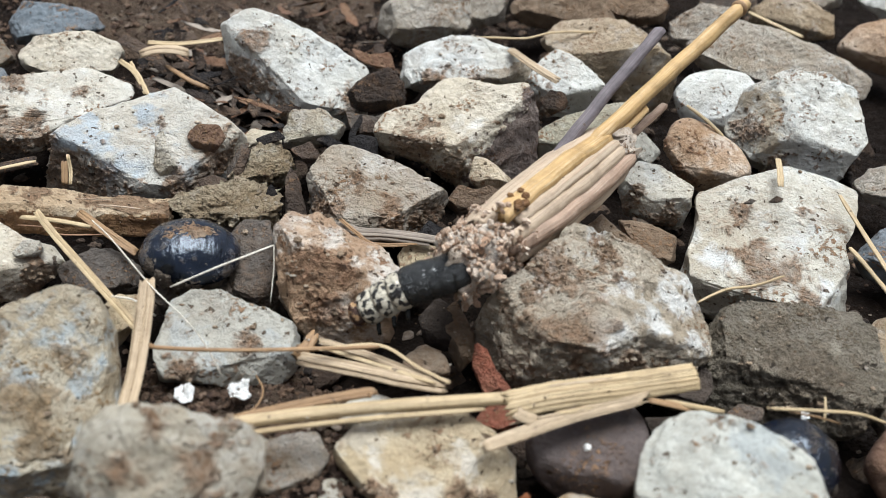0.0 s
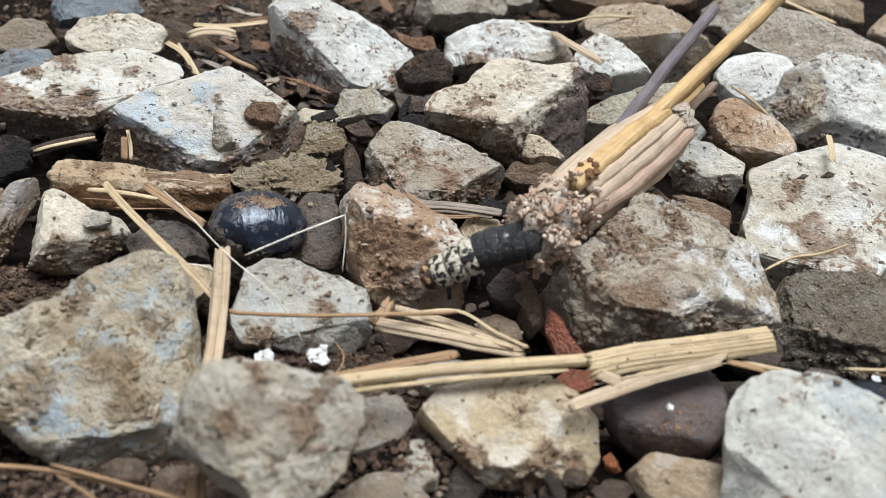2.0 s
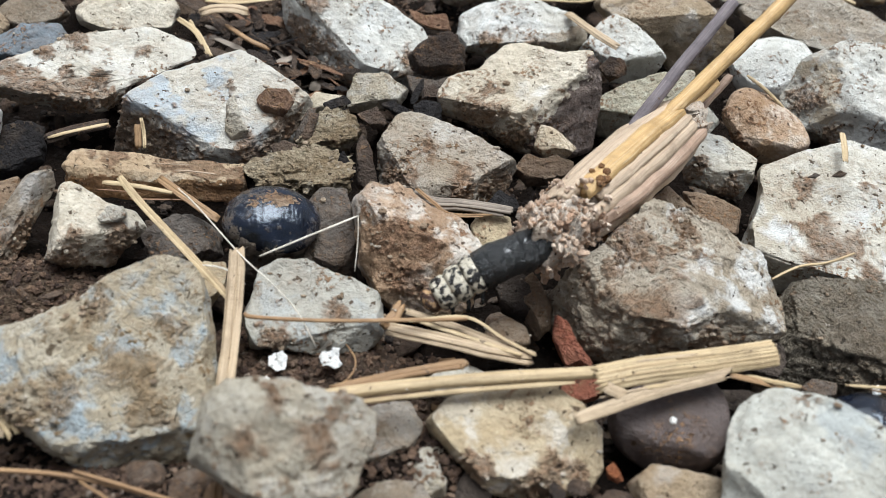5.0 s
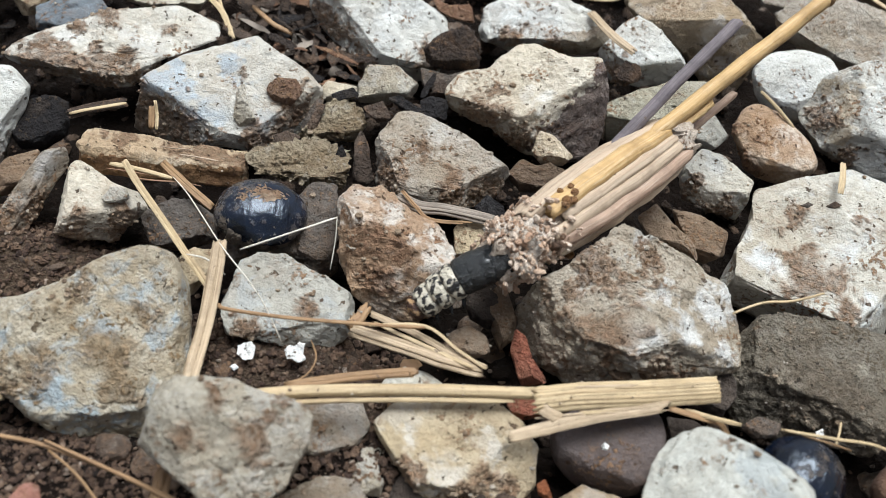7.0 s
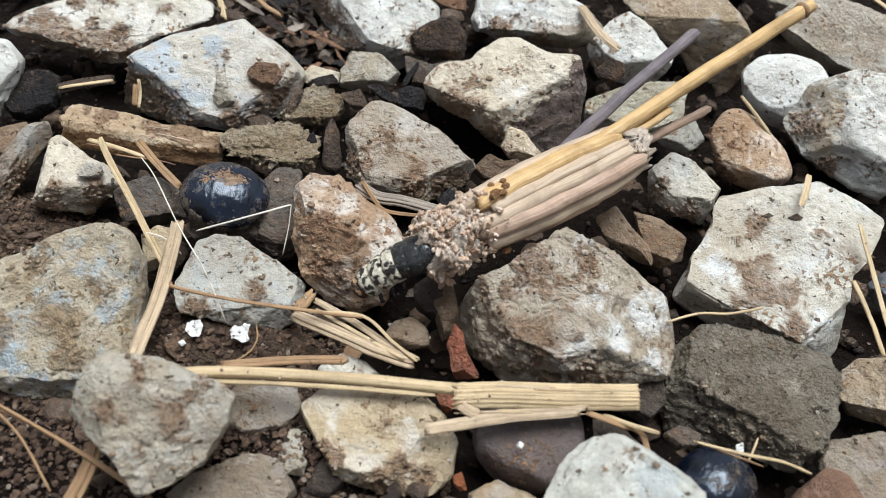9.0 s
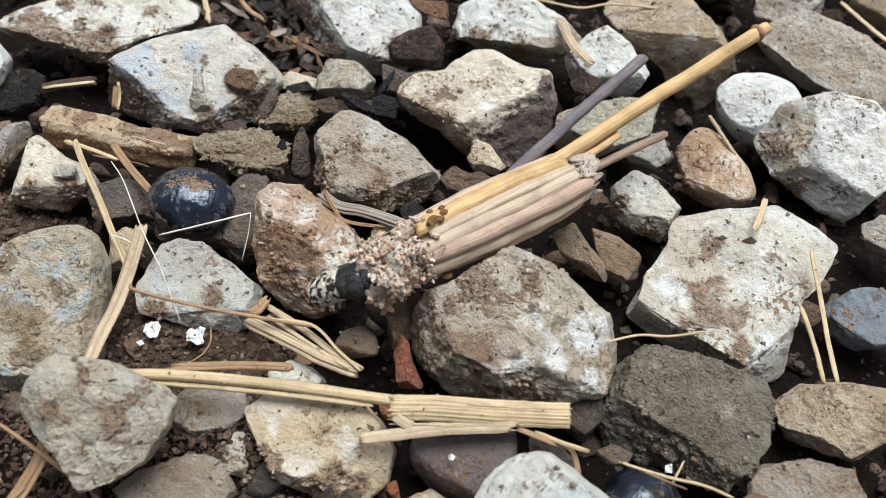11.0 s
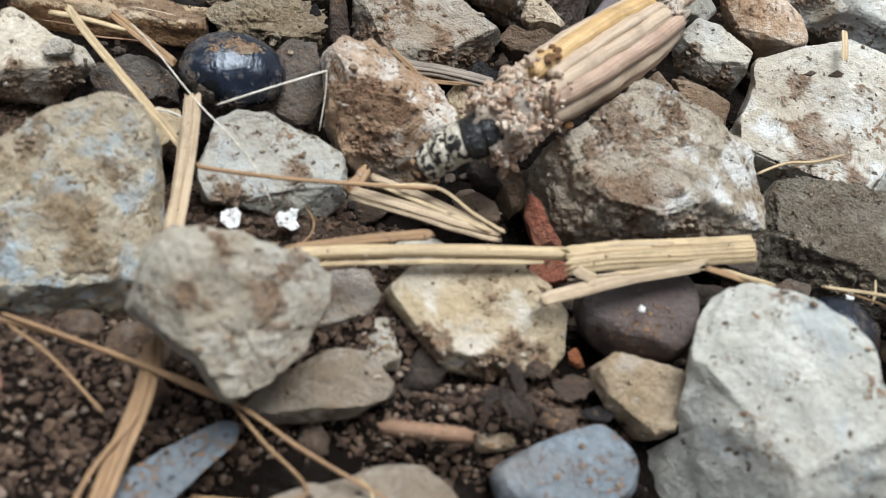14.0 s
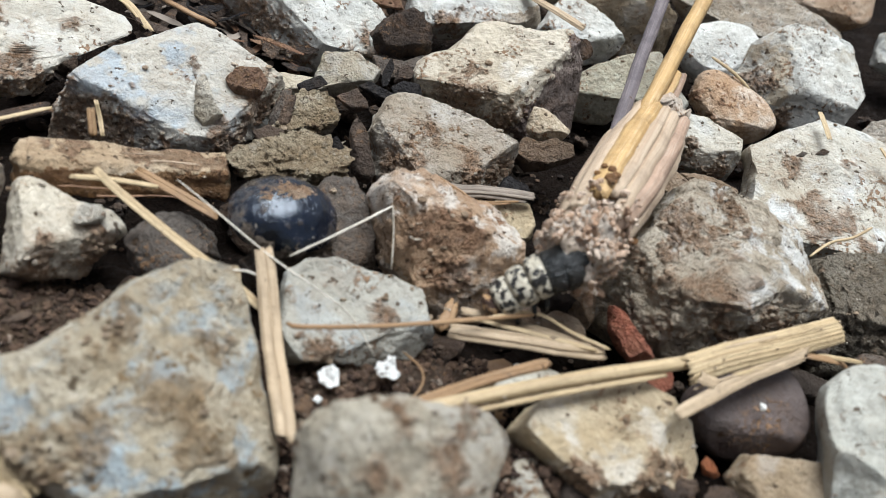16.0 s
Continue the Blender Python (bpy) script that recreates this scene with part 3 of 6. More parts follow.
def shell(label, at, size, turn, crusts):
    """A domed seed-like shell: the dome, the muddy lower half with a broken mouth, crusts of earth."""
    q, faces = ball(6)
    p = q * (1 + 0.035 * smooth_noise(q * 1.8 + at[0], 71) + 0.012 * smooth_noise(q * 5 + at[0], 72))[:, None]
    low = q[:, 2] < 0.03 + 0.06 * smooth_noise(q * 3.0, 73)
    p[:, 2] *= np.where(q[:, 2] < -0.1, 0.75, 1.0)
    p *= np.where(low, 0.86 + 0.09 * smooth_noise(q * 6.0, 74) + 0.03 * smooth_noise(q * 15.0, 75), 1.0)[:, None]
    mouth = np.exp(-((q[:, 0] - 0.12) / 0.2) ** 2 - ((q[:, 2] + 0.2) / 0.16) ** 2) * (q[:, 1] < 0)
    p *= (1 - 0.35 * mouth)[:, None]
    p = p * np.array(size)
    root = new("black_shell")
    root.empty_display_size = 0.005
    f = np.array(faces)
    under = low[f].all(1)
    for name, which, mat, text in (("dome", ~under, "shell", ""), ("lower_half", under, "shellmud", "mud-caked broken lower half")):
        used = np.unique(f[which])
        index = np.zeros(len(p), int)
        index[used] = np.arange(len(used))
        part(name, p[used] * MM, index[f[which]].tolist(), mat, root, text)
    rng = random.Random(int(at[0] * 10))
    for k, (a, lift, wide, mat) in enumerate(crusts):
        d = np.array([math.cos(a) * math.sqrt(1 - lift ** 2), math.sin(a) * math.sqrt(1 - lift ** 2), lift])
        c = d * size
        cq, cf = ball(5)
        rr = np.array([2.5, 2.0, 0.0]) * wide * size[0] / 9.0
        e = np.cross((0, 1, 0), d)
        e = e / np.linalg.norm(e)
        g = np.cross(d, e)
        edge = 1 + 0.45 * smooth_noise(cq * 1.6 + k * 5, 76) + 0.25 * smooth_noise(cq * 4 + k * 5, 77)
        flat = c + (cq[:, :1] * e * rr[0] + cq[:, 1:2] * g * rr[1]) * edge[:, None]
        flat = flat / np.linalg.norm(flat / size, axis=1)[:, None]
        lump = 0.22 + 0.30 * smooth_noise(cq * 5 + k, 78) + 0.15 * smooth_noise(cq * 11 + k, 79)
        part("earth_crust", (flat * (1 + (cq[:, 2] * np.maximum(lump, 0.05) / size[0])[:, None])) * MM, cf, mat, root, "dry crust of earth")
    root.matrix_basis = pose(at[0] * MM, at[1] * MM, at[2] * MM, *turn)
    return tagged(root, label, "shell", "black shells")


shell("glossy blue-black domed shell with tan earth on top", (-42.3, 129.3, 6.4), (9.3, 7.9, 6.0), (8, 6, 10), ((1.5, 0.985, 1.3, "shellcrust"), (2.8, 0.93, 0.95, "shellcrust"), (0.4, 0.9, 0.6, "shellcrust"), (-2.5, 0.35, 0.55, "shellmud"), (-2.1, 0.05, 0.8, "shellmud"), (-1.6, 0.02, 0.95, "shellmud"), (-1.0, -0.02, 0.7, "shellmud"), (2.4, 0.7, 0.5, "shellmud")))
shell("glossy blue-black shell half hidden behind a white stone", (62.4, 90.2, 0.0), (7.3, 8.0, 6.9), (-6, 4, -20), ((0.3, 0.75, 0.6, "shellmud"), (-0.5, 0.1, 0.5, "shellmud")))

# ---- loose stones, clods, chips ----
rock("stone", "pale limestone rock with a crumbly soil-stained underside", (-94.0, 181.6, 6.0), (63, 20), "-21.1,-2.6 -7.4,-8.3 2.8,-9.8 5.4,-8.1 15.7,-0.9 25.9,-0.6 25.7,2.6 15.8,7.8 -3.5,6.9 -20.1,2.6 -24.5,-0.3", 0.60, "pale", ridge=.38, slope=.75, fine=7, planes=((82, 39, 0, -5, .60), (250, 49, -8, -5, .56), (300, 52, 8, -6, .5)), crusts=((-14, -4, 10), (-4, -7, 10), (6, -7, 6), (0, 6, 5), (-8, 4, 4), (14, 2, 3)))
rock("stone", "large grey limestone rock with a bluish patch", (-61.4, 168.3, 4.3), (60, 12), "-16.6,-9.3 -8.1,-11.0 7.0,-11.2 19.0,-7.3 22.3,1.7 13.5,9.6 7.2,13.8 -8.9,10.1 -16.6,5.6 -19.4,0.8 -22.1,-7.2", 0.60, "bluish", ridge=.06, slope=.55, fine=7, planes=((80, 33, 2, -1, .54), (214, 39, -10, -1.5, .5), (335, 40, 15, -1, .42), (268, 46, 2, -10.5, .55)), crusts=((-17, -5, 12), (-10, -9, 9), (15, -3, 7), (6, 6, 3), (8, -9, 6)), patches=((-11, 4, 8), (-4, -2, 5), (2, 8, 4)))
rock("stone", "rounded pale beige stone beside leaf litter", (-91.8, 212.1, 5.1), (65, 23), "-11.9,-2.3 -3.7,-5.6 8.0,-6.9 13.0,-1.9 12.0,1.9 4.4,6.2 -8.1,5.8 -12.9,2.2", 0.60, "cream", ridge=.3, slope=.6, fine=6)
rock("stone", "blue-grey stone with soil on its front", (-103.8, 230.9, 5.1), (67, 24), "-9.9,-4.6 0.1,-5.6 13.5,-3.2 12.1,1.2 3.9,4.8 -5.8,6.8 -10.6,1.6", 0.60, "blue", ridge=.4, slope=.7, fine=6)
rock("stone", "big white limestone rock with a smooth sloping face", (-32.3, 208.0, 5.1), (63, 9), "-17.8,3.3 -12.9,-4.7 -4.0,-11.8 3.9,-16.2 16.0,-14.4 19.6,-5.5 18.1,1.1 10.9,6.3 -0.4,12.9 -10.2,16.1 -18.4,12.5", 0.55, "white", ridge=.15, slope=.5, fine=7, planes=((66, 30, 2, 0, .48), (205, 38, -9, 0, .44), (265, 44, 2, -13, .4)), crusts=((-14, 0, 8), (-11, 9, 5), (-6, -9, 7), (14, -7, 6)))
rock("stone", "grey stone at the edge of the gravel", (0.7, 250.8, 5.1), (67, -0), "-6.5,-10.4 6.3,-7.6 13.7,-3.5 12.1,9.5 -6.4,8.5 -12.9,1.7 -14.7,-5.8", 0.60, "grey", ridge=.4, fine=6)
rock("stone", "small grey stone beside a larger one", (19.7, 261.3, 4.3), (68, -4), "-5.9,-5.5 -1.8,-7.6 5.3,-4.3 6.6,6.5 -5.6,5.5", 0.60, "grey", ridge=.4, fine=6)
rock("stone", "rounded white stone with a grey lower side", (10.9, 217.6, 4.3), (64, -3), "-8.4,-8.4 0.8,-7.2 15.7,-4.9 18.9,0.6 12.0,6.1 1.1,8.8 -9.4,6.6 -16.1,2.7 -16.7,-5.6", 0.60, "white", ridge=.45, slope=.8, fine=7, other=('grey', -60, 4.0), crusts=((-7, -4, 5), (4, -5, 4)))
rock("stone", "small cone-shaped white stone with a dark soil clod", (37.6, 208.9, 4.3), (63, -10), "-6.0,-7.8 1.5,-7.7 8.7,-5.8 11.8,0.8 3.7,7.1 -3.4,9.5 -6.7,6.6 -11.2,-1.4", 0.60, "white", ridge=.4, slope=.6, fine=6, planes=((100, 32, 0, 0, .5), (300, 35, 3, -2, .52), (215, 38, -5, -2, .48)), crusts=((-5, -5, 4),))
rock("stone", "tan stone with a pale ridge", (54.8, 226.5, 3.4), (57, -6), "-12.9,-3.3 -2.2,-7.1 8.0,-17.5 14.2,-14.4 16.5,-0.5 10.4,5.8 -0.1,12.7 -16.7,10.7 -21.5,4.6", 0.60, "tanrock", ridge=.3, fine=6, planes=((100, 38, -2, 3, .5), (280, 30, 0, 2, .52)), patches=((4, 0, 5), (8, -8, 5)))
rock("stone", "brown stone half hidden behind others", (43.2, 262.6, 4.3), (68, -9), "-10.8,-6.9 1.7,-6.7 17.3,-2.5 10.2,6.9 -7.4,6.7 -17.0,-1.2", 0.60, "brown", ridge=.4, fine=6)
rock("stone", "grey-green smooth stone bedded among other stones", (41.1, 188.2, 1.7), (54, -9), "-9.9,-9.2 -0.5,-9.2 11.2,1.7 10.7,10.0 3.5,8.5 -4.6,4.9 -12.0,-0.5", 0.60, "greygreen", ridge=.3, fine=6, planes=((100, 25, 0, 0, .45), (265, 42, 0, -5, .45)))
rock("stone", "angular cream rock with a dark brown broken side", (11.9, 182.4, 4.3), (53, -0), "-20.9,-4.2 -10.8,-6.9 -2.8,-12.0 7.5,-14.7 15.7,-11.6 16.6,-2.8 15.3,6.6 12.6,11.6 5.7,11.7 -2.3,14.0 -6.9,12.6 -13.0,6.9 -19.6,4.5 -22.7,-0.6", 0.70, "cream", ridge=.42, slope=.7, fine=7, other=('greybrown', -36, 5.0), planes=((110, 35, -5, 0, .52), (326, 30, 5, 2, .56), (244, 49, -8, -4, .56), (280, 50, 6, -11, .5)), crusts=((-12, -5, 7), (-4, -9, 6), (-10, 2, 3)), patches=((1, 1, 3), (8, -10, 3)))
rock("stone", "grey-brown rock with a flat speckled top", (-9.8, 155.1, 3.4), (48, 8), "-12.6,-5.1 -6.7,-9.3 6.3,-9.8 13.2,-6.8 16.8,-0.8 7.2,6.9 1.2,9.1 -6.3,11.9 -8.5,11.3 -13.1,5.1", 0.60, "grey", ridge=.14, slope=.55, fine=7, planes=((85, 28, 0, 0, .52), (190, 62, -11, 0, .42), (318, 44, 10, -4, .44), (268, 50, 0, -9.5, .46)), crusts=((-3, 4, 4), (4, -6, 6), (-11, -4, 6), (10, -5, 5)))
rock("stone", "rough reddish-tan rock with a chipped face", (-14.6, 124.9, 4.3), (43, 12), "-9.8,-1.3 -7.8,-7.1 -3.2,-12.2 3.7,-13.7 8.9,-9.9 10.8,-4.7 12.5,-0.1 9.4,5.1 2.5,9.7 -1.6,13.5 -7.3,13.9 -10.2,11.3", 0.70, "rough", ridge=.35, slope=.6, fine=7, planes=((62, 42, 0, 4, .62), (238, 16, 0, 0, .62), (256, 40, 0, -6, .55), (182, 58, -8.5, 0, .5)), crusts=((-5, 4, 5), (1, 2, 4), (-3, -4, 4)), patches=((7, -1, 6), (-7, 10, 5), (3, -7, 4), (0, 8, 4)))
rock("stone", "flat grey trapezoid stone with a dry straw across it", (-32.4, 110.5, 2.6), (40, 23), "-11.5,-3.8 0.7,-8.3 7.2,-9.5 10.5,-7.7 13.3,-1.4 6.8,4.4 1.4,9.5 -3.5,10.2 -6.9,9.5 -11.5,1.8", 0.50, "greyblue", ridge=.12, slope=.65, fine=7, planes=((98, 24, 0, -3, .42), (262, 39, 0, -5, .44), (0, 60, 11, 0, .35)), crusts=((3, -1, 2.5), (-8, -3, 3)))
rock("stone", "large flat cream stone with pale blue patches", (-62.2, 93.8, 3.4), (45, 20), "-18.1,2.4 -13.1,-7.5 -7.5,-14.2 3.4,-16.3 12.6,-16.2 15.8,-8.5 15.7,1.1 16.0,8.7 14.4,14.7 10.1,16.6 1.9,15.9 -4.0,12.3 -11.1,10.4 -16.9,10.6 -20.0,8.5", 0.45, "bluepatch", ridge=.06, slope=.55, fine=7, planes=((82, 13, 0, 0, .4), (2, 66, 14.5, 0, .3), (266, 47, 0, -13, .36), (140, 34, -8, 7, .37)), crusts=((-2, 10, 4), (3, 1, 5), (-9, -1, 5), (8, 6, 4), (5, -6, 5), (-14, -2, 5)), patches=((-16, 6, 5), (-7, -5, 5), (1, 4, 4), (7, 10, 4), (-3, -11, 7), (9, -10, 6), (11, 2, 4)))
rock("stone", "near angular grey stone resting above the others", (-31.8, 73.7, 12.9), (33, 33), "-9.7,0.2 -6.3,-5.5 -4.8,-11.5 0.7,-11.0 6.6,-9.3 11.3,-4.3 13.5,-0.2 11.7,2.2 3.2,8.7 -4.1,11.6 -7.4,10.9 -12.1,3.7", 0.50, "greyish", ridge=.06, slope=.6, fine=7, planes=((272, 12, 0, 0, .5), (62, 46, 4, 6, .5), (190, 50, -8, 0, .42)), crusts=((0, 7, 2.5), (3, -1, 3.5), (-6, 3, 3), (7, 2, 3)))
rock("stone", "tan and cream flat stone under the straw", (4.2, 85.4, 0.9), (30, 5), "-13.4,0.6 -9.4,-3.9 -6.0,-7.6 0.1,-9.1 9.3,-8.3 12.0,-4.6 12.7,1.2 9.6,5.8 5.3,8.6 -3.7,8.4 -11.6,6.7 -15.0,3.8", 0.50, "tan", ridge=.12, slope=.5, fine=7, planes=((88, 13, 0, 0, .4), (264, 52, 0, -7, .4), (345, 26, 5, 0, .43)), crusts=((-9, -5, 4), (2, -8, 5), (8, -6, 3)), patches=((5, 0, 4), (-3, -5, 5), (-9, 3, 3)))
rock("stone", "smooth purple-brown pebble bedded among other stones", (29.7, 90.9, 0.0), (32, -13), "-8.4,-5.6 -3.8,-8.1 3.9,-7.7 8.1,-5.0 9.0,-0.0 8.0,5.3 5.7,8.7 0.4,8.8 -6.8,5.1 -10.2,1.1 -9.9,-3.0", 0.70, "purple", ridge=.4, worn=1, fine=6)
rock("stone", "large white stone with bluish stains", (47.8, 68.9, 4.3), (40, -40), "-15.4,-2.5 -11.8,-10.4 -14.7,-16.3 -13.6,-22.0 -6.5,-23.8 16.8,-3.8 21.8,4.8 16.6,12.1 9.9,11.9 5.5,12.7 1.2,17.4 -3.7,18.2 -10.9,16.2 -17.1,13.8 -19.8,9.3 -18.8,5.2", 0.40, "whiteblue", ridge=.1, slope=.55, fine=7, planes=((90, 16, 0, 5, .35), (350, 46, 9, 5, .32), (140, 40, -12, 8, .3), (250, 34, -8, -4, .34)))
rock("stone", "large brown-grey boulder-like rock with white chipped spots", (32.9, 117.1, 4.3), (41, -11), "-15.1,-13.2 -6.4,-14.9 4.1,-12.4 13.8,-7.9 20.8,-3.3 20.1,2.1 15.2,10.6 8.3,13.5 1.1,15.3 -6.5,16.2 -12.2,7.1 -16.7,2.7 -20.8,-2.7 -21.9,-8.4", 0.80, "bigbrown", ridge=.45, slope=.65, fine=7, planes=((105, 18, -2, 2, .6), (32, 40, 8, 5, .58), (264, 45, 4, -8.5, .6), (214, 45, -13, -3, .52), (310, 40, 14, -2, .5)), crusts=((-8, 6, 7), (-3, -4, 8), (7, -9, 5), (-12, 1, 5), (0, 11, 4)), patches=((4, 6, 4.5), (4, -2, 5), (13, 6, 5.5), (17, -2, 5), (10, 1, 4)))
rock("stone", "dark lump of stone under the straw end", (47.4, 106.3, 0.0), (38, -20), "-0.6,-4.4 4.2,-3.9 5.5,1.2 2.8,5.6 -4.6,2.1 -7.5,-1.7", 0.70, "darkbrown", ridge=.4, fine=6)
rock("stone", "flat white-grey slab with a straight front edge", (75.7, 145.2, 2.6), (44, -18), "-8.6,-18.4 3.7,-17.0 15.3,-15.2 16.6,-12.2 13.0,4.4 15.0,11.8 15.0,18.0 9.2,19.5 -0.4,19.3 -5.3,16.5 -17.6,7.6 -16.9,4.1 -17.8,-10.1 -17.8,-15.9", 0.45, "slab", ridge=.06, slope=.8, fine=7, planes=((88, 26, 0, -12, .42), (267, 49, 0, -13, .43), (350, 55, 13, 0, .3)), crusts=((-3, -6, 7), (6, -10, 5), (-9, 5, 5), (4, 8, 4)), patches=((10, -10, 5), (-12, -6, 5), (4, 1, 4)))
rock("stone", "dark grey gritty concrete-like block", (69.3, 111.8, 0.0), (36, -21), "-14.6,-5.7 -11.1,-14.4 2.2,-10.4 11.8,-9.2 14.2,-3.9 14.7,3.5 11.9,10.4 8.5,13.6 -5.9,10.4 -13.1,8.0 -16.2,1.0", 0.50, "concrete", ridge=.1, slope=.65, fine=7, planes=((88, 22, 0, 0, .42), (264, 37, 0, -5, .43), (180, 60, -13, 0, .35)), crusts=((0, 0, 12), (-6, 5, 8), (7, -4, 8)), patches=((-5, -3, 3), (5, 5, 2.5), (8, -5, 3), (-9, 4, 2)))
rock("stone", "smooth orange-brown stone bedded among other stones", (69.0, 179.9, 2.6), (54, -18), "-3.0,-7.6 3.6,-8.4 10.1,-4.4 11.7,-1.4 6.9,3.2 -0.4,7.6 -6.3,8.7 -9.5,6.6 -9.9,-0.0", 0.70, "orange", ridge=.4, worn=1, fine=6, patches=((1, 3, 6), (6, -3, 5)), crusts=((-8, 2, 4), (-4, -6, 4)))
rock("stone", "rounded white stone with dark specks", (77.9, 206.4, 3.4), (58, -19), "-8.3,-5.3 -1.8,-9.3 4.3,-9.7 5.9,-6.5 9.9,0.9 9.7,5.3 5.3,8.3 -1.8,8.2 -8.6,5.2 -11.2,-0.1", 0.60, "white", ridge=.35, slope=.6, worn=1, fine=6)
rock("stone", "angular white rock with a tan shoulder", (96.6, 194.9, 3.4), (54, -19), "-10.3,-10.9 1.5,-13.5 10.4,-14.4 15.2,-1.4 11.3,10.8 3.5,14.3 -6.8,12.9 -14.9,5.6 -17.8,-4.7", 0.60, "whitetan", ridge=.2, slope=.6, fine=7, planes=((62, 22, 2, 2, .46), (185, 24, -7, 0, .46), (275, 34, 0, -7, .46)), crusts=((-12, -4, 5), (-3, -12, 4)), patches=((-10, 2, 7), (-6, -7, 5)))
rock("stone", "long grey veined rock", (100.8, 229.3, 4.3), (67, -24), "-15.9,-7.9 7.1,-9.4 25.7,-4.3 25.3,1.6 17.9,5.0 1.5,8.7 -17.1,10.2 -26.2,-1.1", 0.50, "grey", ridge=.4, slope=.8, fine=6)
rock("stone", "rusty orange rounded stone", (138.9, 245.4, 4.3), (69, -30), "-8.0,-7.8 2.2,-8.5 11.6,-3.4 9.5,6.2 1.8,10.1 -9.0,4.1 -13.5,-4.0", 0.70, "orange", ridge=.4, worn=1, fine=6)
rock("stone", "grey stone behind the twigs", (85.5, 255.5, 3.4), (68, -19), "-8.3,-5.5 -1.4,-8.6 8.7,-0.7 8.4,6.9 -1.8,6.9 -9.5,-0.5", 0.60, "grey", ridge=.4, fine=6)
rock("stone", "white stone far back in the gravel", (154.0, 280.3, 5.1), (72, -29), "-6.2,-3.9 0.1,-6.2 10.2,-4.7 6.4,5.4 -4.3,5.8 -12.1,1.3", 0.60, "white", ridge=.4, fine=6)
rock("stone", "white-crusted grey stone with a dark underside", (53.7, 162.6, 2.6), (50, -15), "-5.9,-5.0 -0.5,-5.9 6.7,-6.5 7.7,-1.7 7.7,2.8 0.1,6.5 -5.2,6.8 -8.6,0.9", 0.70, "slab", ridge=.5, slope=.8, fine=7, crusts=((-6, -3, 5), (2, -6, 4)), planes=((95, 30, 0, 0, .5), (290, 38, 2, -2, .52), (220, 46, -3, -2, .5)))
rock("stone", "thin brown sliver of stone standing on edge", (42.1, 144.9, 1.7), (47, -13), "-2.7,-2.4 4.8,-4.2 8.0,-4.0 6.2,-0.5 0.8,2.2 -4.2,5.8 -7.2,1.6", 0.60, "brown", ridge=.4, fine=6)
rock("stone", "small brown-grey stone in a gap", (49.8, 147.3, 0.0), (47, -15), "-2.6,-4.1 2.4,-5.6 6.0,-2.3 5.2,2.7 -1.3,4.5 -7.5,4.0", 0.70, "brown", ridge=.4, fine=6)
rock("stone", "small pale triangular stone", (-77.2, 129.1, 2.6), (49, 36), "-6.4,-4.9 1.7,-7.7 4.1,-5.8 9.8,-3.9 8.4,0.3 4.0,4.0 -0.1,9.8 -1.9,9.6 -9.1,-2.6", 0.60, "cream", ridge=.3, slope=.6, fine=6, planes=((70, 25, 0, 2, .5), (265, 42, 0, -3, .5)), crusts=((-6, -5, 6), (3, -5, 5), (4, 0, 2)))
rock("stone", "slanted elongated grey stone", (-91.8, 127.8, 2.6), (50, 40), "-8.1,-8.6 -2.4,-5.9 4.4,-0.3 10.9,4.7 11.1,8.1 6.5,8.6 -0.0,3.7 -8.1,-2.4 -11.9,-8.1", 0.60, "greytan", ridge=.35, fine=6, planes=((135, 25, -1, 1, .4), (310, 34, 1, 0, .42)), crusts=((-7, -6, 7), (1, -2, 5)), patches=((6, 6, 4),))
rock("stone", "white rock at the edge of the gravel", (-110.1, 146.2, 4.3), (59, 29), "-10.5,-15.1 -1.7,-15.0 4.1,-4.4 9.9,2.8 11.8,7.1 8.5,11.9 3.4,13.1 -3.1,12.3", 0.60, "white", ridge=.4, fine=6, planes=((120, 25, 0, 0, .4), (320, 38, 3, -2, .42)), crusts=((2, -12, 6), (-6, -12, 4)))
rock("stone", "dark brown-black burnt lump", (-99.4, 151.6, 3.4), (54, 37), "-5.6,-4.4 -1.1,-6.2 5.0,-4.1 7.3,2.8 2.9,5.9 -2.4,5.2 -7.1,1.1", 0.70, "charcoal", ridge=.4, fine=6)
rock("stone", "dusty brown-grey stone under a burnt lump", (-98.1, 136.2, 1.7), (52, 40), "-5.9,-3.2 -1.3,-4.0 3.6,-2.2 6.3,3.5 -0.9,3.8 -5.5,-0.6", 0.70, "brown", ridge=.4, fine=6)
rock("stone", "porous tan stone crusted with soil", (-38.6, 150.1, 3.4), (49, 19), "-9.9,-1.3 -0.0,-3.8 5.0,-7.5 9.2,-4.2 9.7,1.9 2.0,5.0 -6.8,4.8 -12.3,2.4", 0.60, "porous", ridge=.5, slope=.8, fine=7)
rock("stone", "small porous tan stone", (-34.8, 166.2, 2.6), (51, 16), "-6.6,-3.5 -1.3,-3.7 4.1,-4.3 7.2,-0.3 5.8,3.3 0.5,5.2 -4.3,2.7 -8.4,-1.9", 0.70, "porous", ridge=.4, fine=7)
rock("stone", "tiny pale stone wedged among chips", (-37.0, 178.3, 2.6), (53, 16), "-2.1,-2.6 4.5,-1.7 5.0,1.1 -1.9,2.9 -5.3,0.2", 0.70, "cream", ridge=.4, fine=6)
rock("stone", "grey-brown flaky clod of dried earth", (-25.5, 181.5, 4.3), (54, 12), "-6.7,-4.0 -1.3,-4.6 6.0,-3.4 8.7,-0.3 2.8,4.7 -4.2,4.9 -7.0,0.1", 0.70, "greyish", ridge=.4, fine=6)
